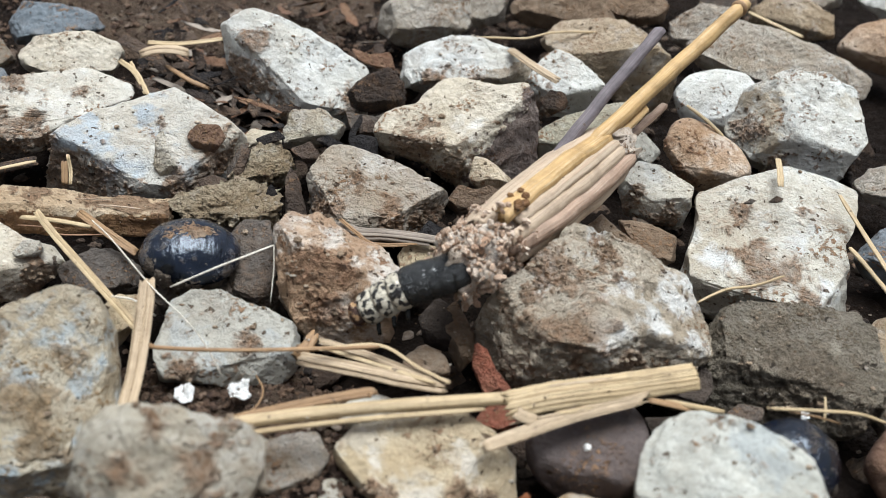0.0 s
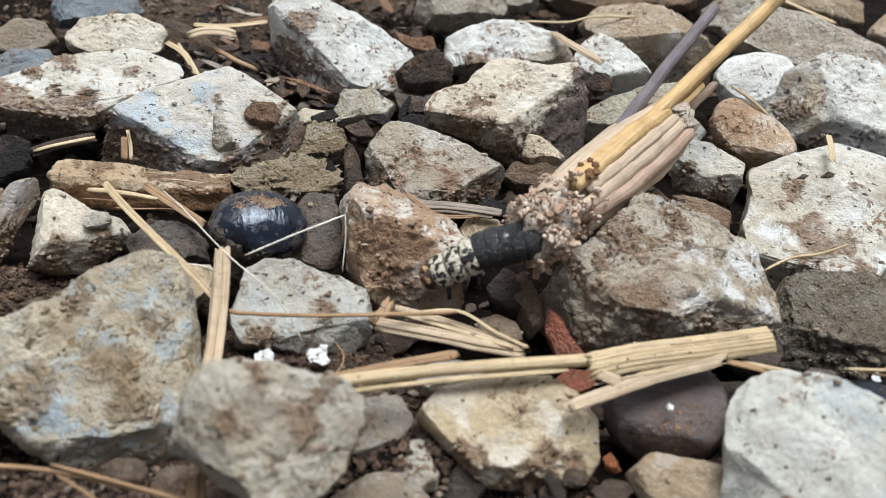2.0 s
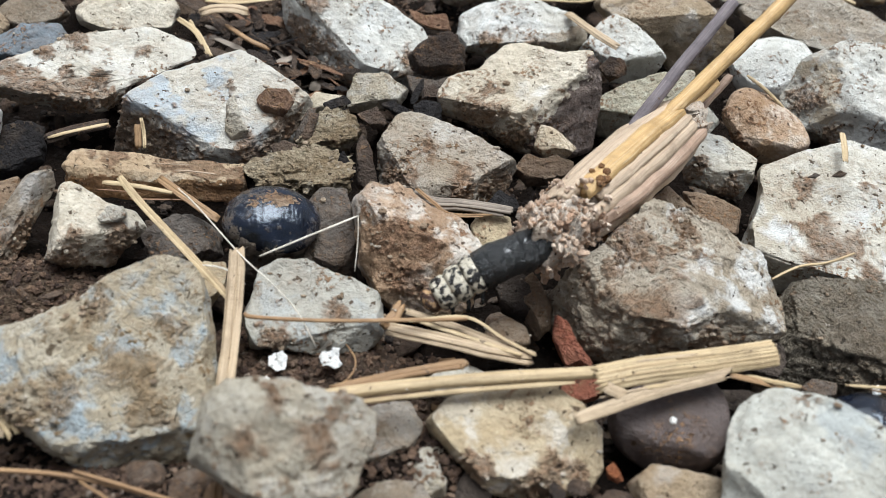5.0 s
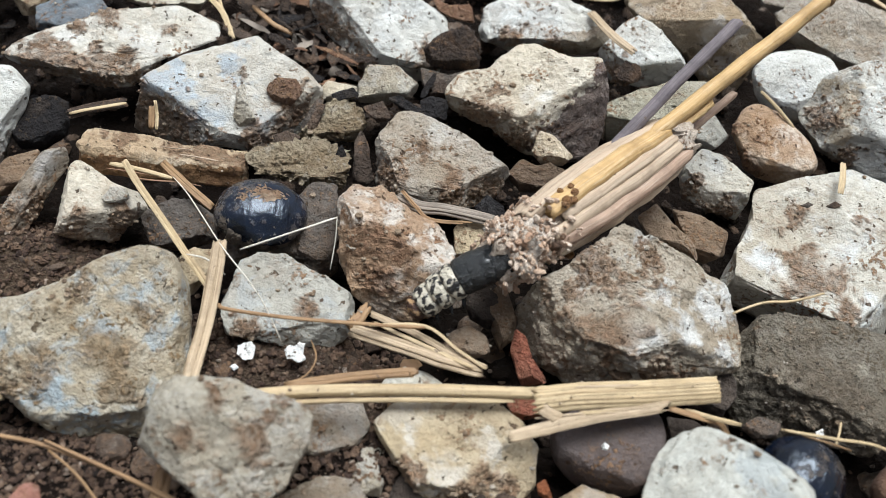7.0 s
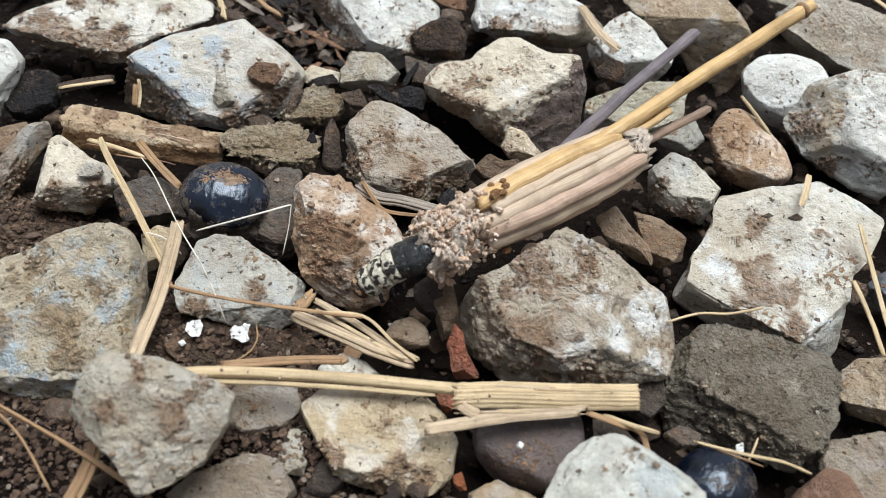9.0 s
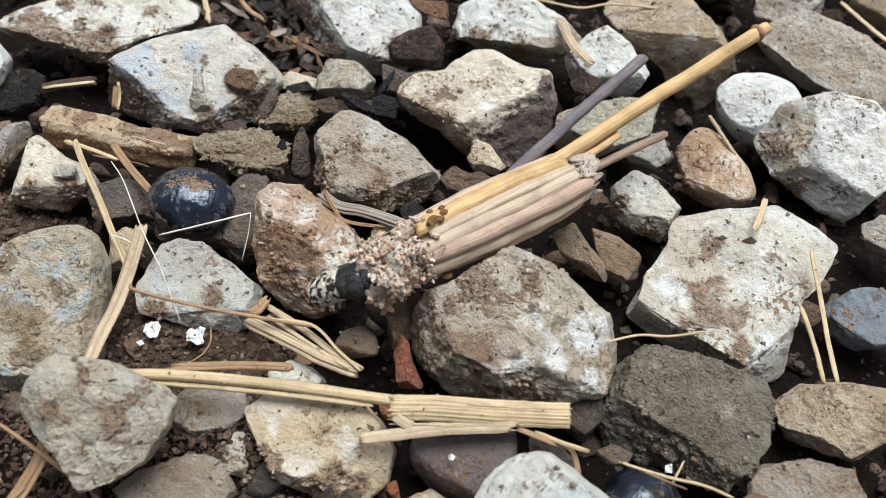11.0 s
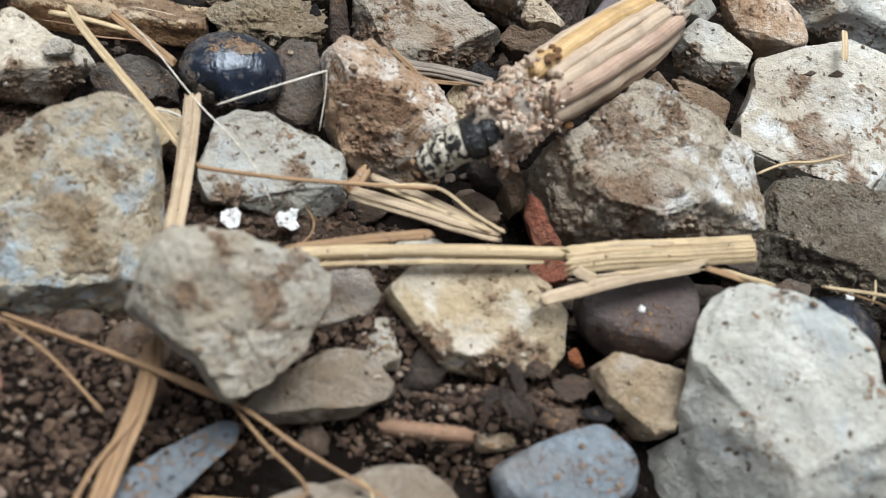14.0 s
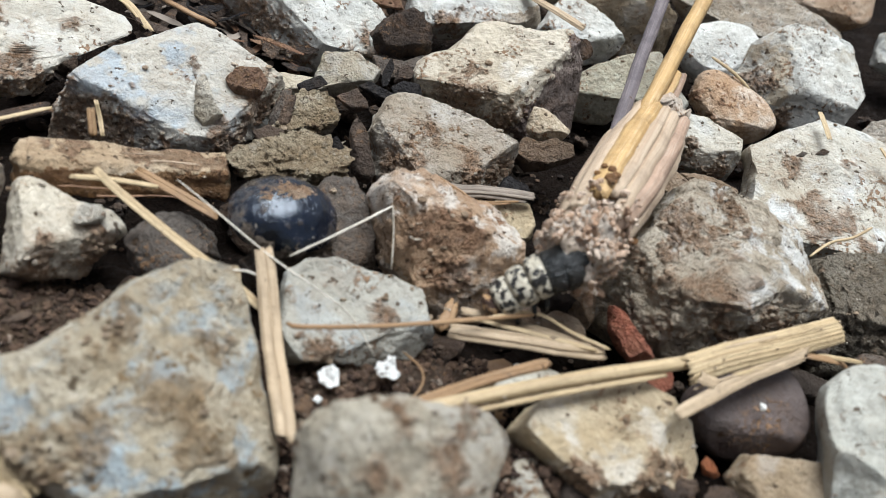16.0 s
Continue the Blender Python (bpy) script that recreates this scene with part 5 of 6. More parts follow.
def wood_piece(label, ends, high, deep):
    """A squarish broken length of weathered wood: the body with its worn pale top and chipped front, a broken end, loose fibres."""
    rng = random.Random(77)
    a, b = np.array(ends[0], float), np.array(ends[1], float)
    way = (b - a) / np.linalg.norm(b - a)
    back = np.cross((0, 0, 1), way)
    back = back / np.linalg.norm(back)
    up = np.cross(way, back)
    root = new("wood_piece")
    root.empty_display_size = 0.005
    mid = (a + b) / 2
    rows, ring = 150, 72
    u = np.repeat(np.linspace(0, 1, rows), ring)
    w = np.tile(np.linspace(0, 2 * math.pi, ring, endpoint=False), rows)
    c, d = np.cos(w), np.sin(w)
    box = 1 / np.maximum(np.abs(c) ** 5 + np.abs(d) ** 5, 1e-6) ** 0.2
    # taller at its left end, a shallow hollow along the front
    h = high * (1.0 - 0.12 * u) * (1 + 0.10 * np.sin(u * 7.0))
    t = deep * (1.0 - 0.10 * u)
    close = np.minimum(1, (np.minimum(u, 1 - u) / 0.02)) ** 0.5
    y = c * box * t / 2 * (0.35 + 0.65 * close)
    z = d * box * h / 2 * (0.35 + 0.65 * close)
    y += 0.10 * t * np.maximum(-c, 0) * np.cos(d * 1.4) + 0.18 * (z - h * 0.2)
    x = (u - 0.5) * np.linalg.norm(b - a)
    p = np.column_stack((x, y, z))
    skew = np.where(u < 0.5, -1, 1) * (np.minimum(u, 1 - u) < 0.06) * 0.8 * smooth_noise(p * 0.7, 80)
    p[:, 0] += skew
    fibre = np.column_stack((p[:, 0] * 0.10, p[:, 1] * 1.1, p[:, 2] * 1.1))
    cell, cell2 = cell_noise(p * (0.16, 0.5, 0.5), 83)
    lift = 0.55 * smooth_noise(p * 0.22, 81) + 0.20 * smooth_noise(fibre, 82) + 0.12 * smooth_noise(fibre * 2.3, 84) + 0.16 * smooth_noise(p * 1.6, 85) + 0.4 * (0.5 - cell)
    out = np.column_stack((np.zeros(len(p)), c, d))
    p += out * lift[:, None]
    frame_of = np.column_stack((way, back, up))
    faces = [(i * ring + k, i * ring + (k + 1) % ring, (i + 1) * ring + (k + 1) % ring, (i + 1) * ring + k) for i in range(rows - 1) for k in range(ring)]
    faces += [tuple(range(ring))[::-1], tuple(range((rows - 1) * ring, rows * ring))]
    uv = np.column_stack((x, w * 3.0)) * MM
    body = part("body", p @ frame_of.T * MM, faces, "oldwood", root, uv=uv)
    body.data.materials.append(MATS["rustwood"])
    m = p[np.array(faces[:-2])].mean(1)
    rust = (-m[:, 1] * 0.55 - m[:, 2] * 0.75 - 0.2 + 1.6 * smooth_noise(m * (0.12, 0.5, 0.5), 86) + 0.6 * smooth_noise(m * 0.9, 87)) > 0
    body.data.polygons.foreach_set("material_index", np.append(rust, (False, False)).astype(np.int32))
    dust = spread_of(np.column_stack((p[:, 0], p[:, 1], p[:, 2])), ((-9, 2, 4), (2, 1, 4), (10, 2, 5), (15, 0, 3)), 8, 88)
    body.data.attributes.new("crust", "FLOAT", "POINT").data.foreach_set("value", dust * (d > 0.2))
    for k in range(5):
        x0 = rng.uniform(-15, 8)
        top = rng.random() < 0.5
        y0, z0 = (rng.uniform(-2.5, 2.0), high * 0.53) if top else (-deep * 0.60, rng.uniform(-2.2, 1.8))
        line = np.array([[x0, y0, z0], [x0 + 3, y0 - 0.1, z0 + 0.15], [x0 + rng.uniform(5, 9), y0 + rng.uniform(-0.5, 0.5), z0 + 0.1]]) @ frame_of.T
        v, f, uv2 = strip(spline(line, 12), rng.uniform(0.2, 0.42), 0.2, rng, 0, 0.9, 0.5)
        part("splinter", np.array(v) * MM, f, "casetan" if top else "barkfibre", root, uv=uv2)
    root.matrix_basis = pose(*(mid * MM))
    LAID.append((body, mid * MM))
    return tagged(root, label, "wood piece", "wood pieces")


wood_piece("squarish worn tan piece of wood with a rusty brown chipped front", ((-85.0, 141.5, 6.6), (-50.5, 146.5, 1.8)), 6.6, 8.0)

# ---- straws and fibres ----
straw("straw", "split yellow rice straw stalk lying across the stones", "-33.7,84.5,9.4 -19.0,87.3,10.3 -0.0,90.6,10.3 17.8,93.1,10.3 37.6,97.6,10.3", 2.04, .55, "straw", 1)


def torn_sheath(label, points, wide):
    """A flattened straw sheath: a ribbed open blade with a ragged and a square-cut end, slivers along its lower rim, a folded flap."""
    rng = random.Random(55)
    p = pairs(points)
    base = p.mean(0)
    line = spline(p - base, 70)
    root = new("straw_sheath")
    root.empty_display_size = 0.005
    across, rows = 26, len(line)
    way = np.gradient(line, axis=0)
    way = way / np.linalg.norm(way, axis=1)[:, None]
    side = np.cross((0, -0.45, 0.9), way)
    side = side / np.linalg.norm(side, axis=1)[:, None]
    up = np.cross(way, side)
    verts, uv = [], []
    for layer in (1, -1):
        for i in range(rows):
            for k in range(across):
                w = k / (across - 1) - 0.5
                torn = (1.6 * rng.random() if i == 0 else 0.5 * rng.random() if i == rows - 1 else 0) * (1 if layer == 1 else 0)
                rib = 0.10 * math.cos(w * 44) + 0.10 * noise.noise(Vector((w * 30, i * 0.05, 1.0)))
                arch = 0.9 * (1 - (2 * w) ** 2)
                full = wide * (1 + 0.04 * noise.noise(Vector((i * 0.2, w * 2, 4.0))))
                if layer == -1 and i in (0, rows - 1):
                    q = np.array(verts[i * across + k]) - up[i] * 0.2
                else:
                    q = line[i] + side[i] * w * full + up[i] * (arch + rib + layer * 0.11) + way[i] * torn * (-1 if i == 0 else 1)
                verts.append(tuple(q))
                uv.append((i * 0.45 * MM, w * wide * MM))
    faces = []
    m = rows * across
    for i in range(rows - 1):
        for k in range(across - 1):
            a = i * across + k
            faces += [(a, a + across, a + across + 1, a + 1), (m + a, m + a + 1, m + a + across + 1, m + a + across)]
        a, b = i * across, i * across + across - 1
        faces += [(a, m + a, m + a + across, a + across), (b, b + across, m + b + across, m + b)]
    for k in range(across - 1):
        a, b = k, (rows - 1) * across + k
        faces += [(a, a + 1, m + a + 1, m + a), (b, m + b, m + b + 1, b + 1)]
    blade = part("blade", np.array(verts) * MM, faces, "straw", root, uv=uv)
    LAID.append((blade, base * MM))
    for k in range(7):
        a = rng.choice((0, 0, 2, 20, 34))
        b = min(rows, a + rng.randrange(22, 60))
        w = -0.5 + rng.uniform(-0.14, 0.06) if k < 4 else rng.uniform(-0.35, 0.45)
        rise = 0.1 if k < 4 else 1.0 * (1 - (2 * w) ** 2) + 0.15
        seg = line[a:b] + side[a:b] * (w * wide) + up[a:b] * rise - way[a:b] * (rng.uniform(0, 1.6) if a == 0 else 0)
        v, f, uv2 = strip(seg, rng.uniform(0.22, 0.6), 0.2, rng, 0, 0.9, 0.45)
        part("splinter", np.array(v) * MM, f, rng.choice(("strawpale", "straw")), root, uv=uv2)
    flap = np.array([line[1] - side[1] * wide * 0.34 + up[1] * 1.0, line[5] - side[5] * wide * 0.55 + up[5] * 0.75, line[10] - side[10] * wide * 0.72 + up[10] * 0.2])
    v, f, uv2 = strip(spline(flap, 14), 2.1, 0.16, rng, 0, 0.6, 0.9)
    part("flap", np.array(v) * MM, f, "strawpale", root, "folded pale flap of the sheath", uv=uv2)
    root.matrix_basis = pose(*(base * MM))
    return tagged(root, label, "straw", "dry plant litter")


torn_sheath("torn flat ribbed straw sheath with frayed end", "15.8,91.6,10.0 23.1,93.2,10.8 34.6,95.7,10.8 46.0,98.9,10.2", 4.6)
straw("straw_sliver", "pale thin straw sliver hanging off the stalk", "11.4,85.0,7.7 19.0,88.1,8.6 27.3,91.1,9.4 37.7,94.1,10.3", 1.63, .25, "strawpale", 2)
straw("straw_strand", "thin yellow strand along the stalk", "-31.1,83.8,8.6 -11.2,87.4,9.4 11.8,91.2,9.4", 0.87, .4, "straw", 1)
straw("straw_strand", "brownish strip of leaf sheath beside the stalk", "-28.8,88.5,6.9 -16.7,92.8,6.9 -6.9,95.0,7.7 -5.6,94.8,7.7", 1.40, .25, "strawbrown", 2)
straw("straw", "thin brown stem across the grey stone", "-43.0,104.1,7.7 -40.7,102.5,8.6 -27.7,102.6,8.6 -13.0,103.8,8.6 -5.2,104.6,8.6", 0.73, .7, "strawbrown", 1)
straw("straw_strand", "thin bent straw strand", "-15.1,103.4,8.6 -5.3,105.0,8.6 1.1,102.1,6.9 6.6,99.4,6.0", 0.62, .5, "straw", 1)
straw("straw_fan", "frayed flat strip of dry straw", "-18.3,103.8,6.0 -8.3,101.7,6.0 -1.6,100.0,6.0 6.0,99.6,5.1", 2.29, .25, "strawpale", 3)
straw("straw_strand", "narrow frayed straw strip", "-15.7,108.3,6.0 -6.9,105.1,6.0 0.1,101.9,6.0 6.6,100.3,5.1", 1.05, .4, "strawpale", 2)
straw("straw_strand", "narrow frayed straw strip", "-14.5,105.5,6.9 -6.3,102.5,6.9 4.3,99.2,6.0", 0.73, .4, "straw", 1)
straw("straw_strand", "short brown leaf base", "-19.3,106.1,4.3 -17.8,107.5,5.1 -16.7,109.9,6.0", 2.16, .4, "strawbrown", 1)
straw("split_stalk", "split dry stalk standing between stones", "-45.9,116.2,11.1 -45.4,110.8,8.6 -44.9,102.3,5.1 -44.1,92.4,4.3 -43.7,86.8,3.4", 2.35, .45, "strawpale", 2)
straw("straw_strand", "thin dry straw leaning on the stones", "-72.1,134.8,12.0 -66.4,128.7,10.3 -59.4,121.9,8.6 -51.8,114.0,7.7 -46.1,108.5,6.0", 1.1, .6, "straw", 2)
straw("straw_strand", "short brown splinter of straw", "-65.4,138.5,8.6 -58.5,133.4,7.7 -52.4,129.9,6.0", 1.44, .5, "strawbrown", 2)
straw("straw_strand", "short pale splinter of straw", "-75.3,135.2,9.4 -69.4,134.7,9.4 -62.0,134.1,8.6", 0.96, .5, "straw", 1)
straw("hair", "long pale plant hair", "-58.7,128.3,14.6 -54.5,125.1,12.9 -45.4,115.2,11.1 -38.0,108.0,10.3 -33.8,103.3,9.4 -30.4,99.7,5.1", 0.26, 1, "hair", 1)
straw("hair", "pale bent grass hair", "-42.1,115.7,10.3 -34.3,118.4,12.9 -25.3,124.3,13.7", 0.36, 1, "hair", 1)
straw("hair", "fine pale hair hanging down", "-25.3,124.3,13.7 -25.1,121.4,10.3 -25.4,117.6,6.0", 0.22, 1, "hair", 1)
straw("hair", "thin pale curved fibre by the stalk", "-51.4,112.7,10.3 -47.6,112.9,9.4 -44.2,111.9,6.9", 0.33, 1, "hair", 1)
straw("fibre", "thin tan rootlet bridging two rocks", "50.3,116.1,11.1 55.8,118.9,12.0 61.6,120.4,12.0 67.9,123.5,12.0", 0.53, 1, "straw", 1)
straw("straw_strand", "short straw bit lying on the slab", "77.9,161.7,13.7 77.5,158.3,12.9 76.5,153.6,12.0", 1.09, .5, "straw", 2)
straw("straw_strand", "short yellow straw between stones", "64.7,189.2,11.1 68.2,184.1,10.3 72.4,180.8,7.7", 0.94, .6, "straw", 1)
straw("fibre", "thin dry rootlet beside the black shell", "56.1,92.5,10.3 63.6,91.6,11.1 70.9,92.8,9.4 76.8,93.3,6.9", 0.57, .8, "straw", 1)
straw("fibre", "fine dry fibre among the stones", "59.4,92.0,10.3 64.3,91.8,9.4 68.5,92.2,7.7", 0.38, .8, "strawbrown", 1)
straw("fibre", "forked dry rootlet among the stones", "67.4,97.0,8.6 66.5,94.2,8.6 65.9,92.4,7.7", 0.38, .8, "straw", 1)
straw("straw_strand", "brown fibres hanging over the gap", "37.8,94.2,9.4 44.1,94.3,7.7 48.1,95.1,5.1 50.4,92.2,2.6", 0.78, .6, "strawbrown", 2)
straw("straw_strand", "short dry straw strip under the stalk", "40.9,94.9,8.6 46.0,94.7,7.7 51.1,95.4,6.0", 0.88, .4, "straw", 1)
straw("straw_strand", "pale loose straw beside the slab", "88.1,139.9,6.9 91.2,133.1,5.1 93.9,125.0,3.4", 1.02, .5, "straw", 1)
straw("straw_strand", "long pale loose straw beside the slab", "88.4,151.3,12.0 91.3,142.4,8.6 93.8,133.2,6.0 96.6,125.3,3.4", 1.03, .5, "straw", 1)
straw("twig", "long thin reddish-brown twig on the soil", "-76.8,73.3,5.1 -64.9,73.5,4.3 -56.1,72.0,4.3 -44.6,68.7,5.1 -31.6,64.5,4.3", 0.75, .9, "strawbrown", 1)
straw("twig", "thin brown twig branch on the soil", "-61.4,72.6,4.3 -54.9,69.0,3.4 -46.1,61.9,2.6", 0.47, .9, "strawbrown", 1)
straw("straw_bundle", "bundle of dry straw strips at the near edge", "-97.6,108.5,6.9 -89.4,98.4,5.1 -81.5,88.9,5.1 -73.8,80.2,3.4", 2.33, .4, "straw", 4)
straw("straw_sheet", "broad dry straw leaf piece", "-91.4,85.5,4.3 -82.9,81.4,5.1 -75.5,78.3,4.3", 4.01, .2, "strawpale", 4)
straw("brown_stick", "weathered brown stick under a stone", "-42.0,72.8,5.1 -41.6,65.5,3.4 -42.8,56.8,1.7 -43.9,47.3,0.9", 2.23, .8, "strawbrown", 3)
straw("fibre", "long curved dry root fibre", "-62.4,73.7,5.1 -50.5,70.4,5.1 -31.5,64.7,5.1 -19.7,58.4,4.3 -8.6,53.4,3.4", 0.60, .9, "strawbrown", 1)
straw("fibre", "thin bent root fibre", "-30.4,64.5,4.3 -25.2,59.7,3.4 -18.7,54.0,2.6 -23.4,51.9,2.6 -32.8,52.0,1.7", 0.51, .9, "strawbrown", 1)
straw("fibre", "thin straw fibre on the soil", "-46.5,49.2,1.7 -44.9,54.8,2.6 -41.3,62.0,3.4", 0.65, .7, "strawbrown", 1)
straw("fibre", "thin root fibre at the near edge", "-10.0,50.8,3.4 -10.7,54.0,3.4 -12.6,56.1,3.4", 0.51, .8, "straw", 1)
straw("stick", "short rounded brown wooden stick", "-10.0,65.0,0.9 -3.7,65.0,0.9 2.7,65.1,0.9", 2.37, .8, "barkfibre", 1)
straw("husk", "pale yellow seed husk", "-70.3,202.4,11.1 -66.9,203.2,12.0 -62.1,203.8,12.0 -59.1,204.3,11.1", 2.13, .7, "strawpale", 2)
straw("straw_strand", "dry straw strands in leaf litter", "-71.1,211.1,10.3 -62.7,211.3,10.3 -52.6,215.3,10.3", 1.03, .6, "straw", 2)
straw("straw_strand", "bent straw strand in leaf litter", "-77.0,205.3,7.7 -70.7,197.3,8.6 -65.7,188.7,6.9", 1.12, .6, "straw", 2)
straw("straw_strand", "dry grass strand in leaf litter", "-73.5,203.2,8.6 -69.8,196.0,7.7 -65.5,191.5,6.0", 0.98, .6, "straw", 1)
straw("straw_strand", "brown twig piece in leaf litter", "-66.7,205.7,7.7 -58.3,197.2,7.7 -52.6,195.7,6.0", 1.28, .7, "strawbrown", 1)
straw("straw_strand", "brown bark strip in leaf litter", "-79.5,215.9,8.6 -70.9,208.4,8.6 -63.7,201.4,6.9", 2.62, .5, "bark", 2)
straw("wood_splinter", "pale frayed wood splinter on a white stone", "23.1,215.7,11.1 28.4,204.6,12.0 34.5,200.2,10.3", 2.18, .5, "strawpale", 4)
straw("fibre", "thin fibre over distant stones", "15.4,222.6,11.1 27.5,221.4,12.0 35.7,226.0,12.0 49.7,229.9,11.1", 0.62, .9, "straw", 1)
straw("grey_stick", "grey weathered stick wedged between stones", "-15.9,138.7,7.7 -10.9,136.4,7.7 -5.0,137.4,6.9 4.5,137.0,6.0", 2.38, .8, "greywood", 4)
straw("fibre", "curled brown bark fibre on the stick", "-14.9,138.9,9.4 -11.2,134.5,9.4 -7.8,132.3,8.6 0.3,133.8,7.7", 0.70, .7, "strawbrown", 2)
straw("straw_strand", "dry straw beyond the twig", "97.5,251.6,10.3 104.8,243.8,9.4 110.4,239.2,8.6", 1.17, .6, "straw", 1)
straw("brown_stick", "brown bark strip in a dark gap", "-92.6,152.6,6.0 -87.9,154.7,6.9 -81.3,158.5,6.9", 2.36, .5, "bark", 3)
straw("straw_strand", "tan splinter in a dark gap", "-91.9,152.1,6.9 -87.2,153.8,7.7 -80.8,157.3,7.7", 0.78, .6, "straw", 1)
straw("straw_strand", "thin fibre hanging on the blue-stained rock", "-73.3,156.3,10.3 -72.6,154.5,7.7 -72.0,151.6,6.0", 0.65, .6, "straw", 2)
straw("straw_strand", "brown chip of straw on the rock", "-74.2,156.2,8.6 -73.7,152.7,5.1", 1.17, .5, "strawbrown", 2)
straw("fibre", "fine curled pinkish rootlet on the soil", "-26.6,92.3,3.4 -24.1,94.7,4.3 -23.7,98.1,4.3 -25.6,102.1,3.4", 0.31, 1, "strawbrown", 1)
straw("straw_chip", "short broken straw end under the sheath", "16.5,91.3,7.7 19.6,91.9,8.6 24.3,92.5,9.4", 0.88, .5, "strawpale", 2)


# ---- filling gravel and crumbs ----
def gravel_bed(label, count, seed, spread, size, level, keep, material, sink=(-0.15, 0.25)):
    """Many small stones in one mesh."""
    rng = random.Random(seed)
    q, faces = ball(level)
    faces = np.array(faces)
    spots = []
    while len(spots) < count:
        x, y = rng.uniform(*spread[0]), rng.uniform(*spread[1])
        if keep(x, y):
            spots.append((x, y))
    verts, all_faces = [], []
    for k, ((x, y), z) in enumerate(zip(spots, soil_heights(np.array(spots)))):
        r = size[0] + (size[1] - size[0]) * rng.random() ** (1.6 if level > 1 else 3.0)
        ax = np.array([r * rng.uniform(0.8, 1.6), r * rng.uniform(0.6, 1.1), r * rng.uniform(0.4, 0.8)])
        m = np.array(Euler((rng.uniform(-0.6, 0.6), rng.uniform(-0.6, 0.6), rng.uniform(0, 6.28))).to_matrix())
        shape = q * ax
        for _ in range(8):
            n = np.array([rng.gauss(0, 1), rng.gauss(0, 1), rng.gauss(0, 1)])
            n /= np.linalg.norm(n)
            over = shape @ n - np.linalg.norm(ax * n) * rng.uniform(0.48, 0.8)
            shape = shape - np.maximum(over, 0)[:, None] * n
        if level > 2:
            shape = shape * (1 + 0.10 * smooth_noise(shape * 2.2 / r + k, 3) + 0.05 * smooth_noise(shape * 6 / r + k, 4))[:, None]
        verts.append((shape @ m.T + (x, y, z + r * rng.uniform(*sink))) * MM)
        all_faces.append(faces + k * len(q))
    return tagged(part("gravel", np.concatenate(verts), np.concatenate(all_faces).tolist(), material, None, smooth=level > 2), label, "gravel", kind="stuff")


def in_view(x, y):
    return -150 < x < 130 and 45 < y < 300


def on_bank(x, y):
    return any(((x - a) / w) ** 2 + ((y - b) / d) ** 2 < 1.3 for a, b, w, d in BANKS)


gravel_bed("small mixed grit and pebbles in the gaps", 700, 5, ((-150, 130), (40, 300)), (1.0, 4.0), 3, in_view, "fillgravel", (-0.5, 0.1))
# lumps added low in the gaps, their near-black colour standing for shade
FILL = [gravel_bed("earthy lumps added deep in the gaps, near black to paint their shade", 1100, 9, ((-150, 130), (40, 300)), (2.0, 6.0), 2, lambda x, y: in_view(x, y) and not on_bank(x, y), "shadefill", (-0.9, -0.2))]
FILL.append(gravel_bed("brown earthy clods wedged in the gaps", 200, 19, ((-150, 130), (80, 300)), (2.0, 4.6), 3, lambda x, y: in_view(x, y) and not on_bank(x, y), "fillclod", (0.1, 0.8)))
gravel_bed("fine grey and brown grit on the soil", 3000, 6, ((-140, 120), (50, 290)), (0.25, 0.9), 1, in_view, "crumb", (0.1, 0.5))
gravel_bed("dense crumbs on the bare soil", 22000, 16, ((-125, 105), (48, 135)), (0.14, 1.1), 1, on_bank, "crumb", (0.0, 0.5))
gravel_bed("crumbs and grit on the soil behind the stones", 3500, 26, ((-140, 10), (235, 340)), (0.4, 1.6), 1, lambda x, y: True, "crumb", (0.0, 0.5))
gravel_bed("pale crushed stone gravel all round", 2600, 7, ((-900, 900), (-800, 1050)), (8, 22), 2, lambda x, y: not (-175 < x < 150 and 20 < y < 325) and x * x + (y + 10) ** 2 > 60 ** 2 and x * x + (y - 130) ** 2 < 880 ** 2, "palegravel", (0.0, 0.4))


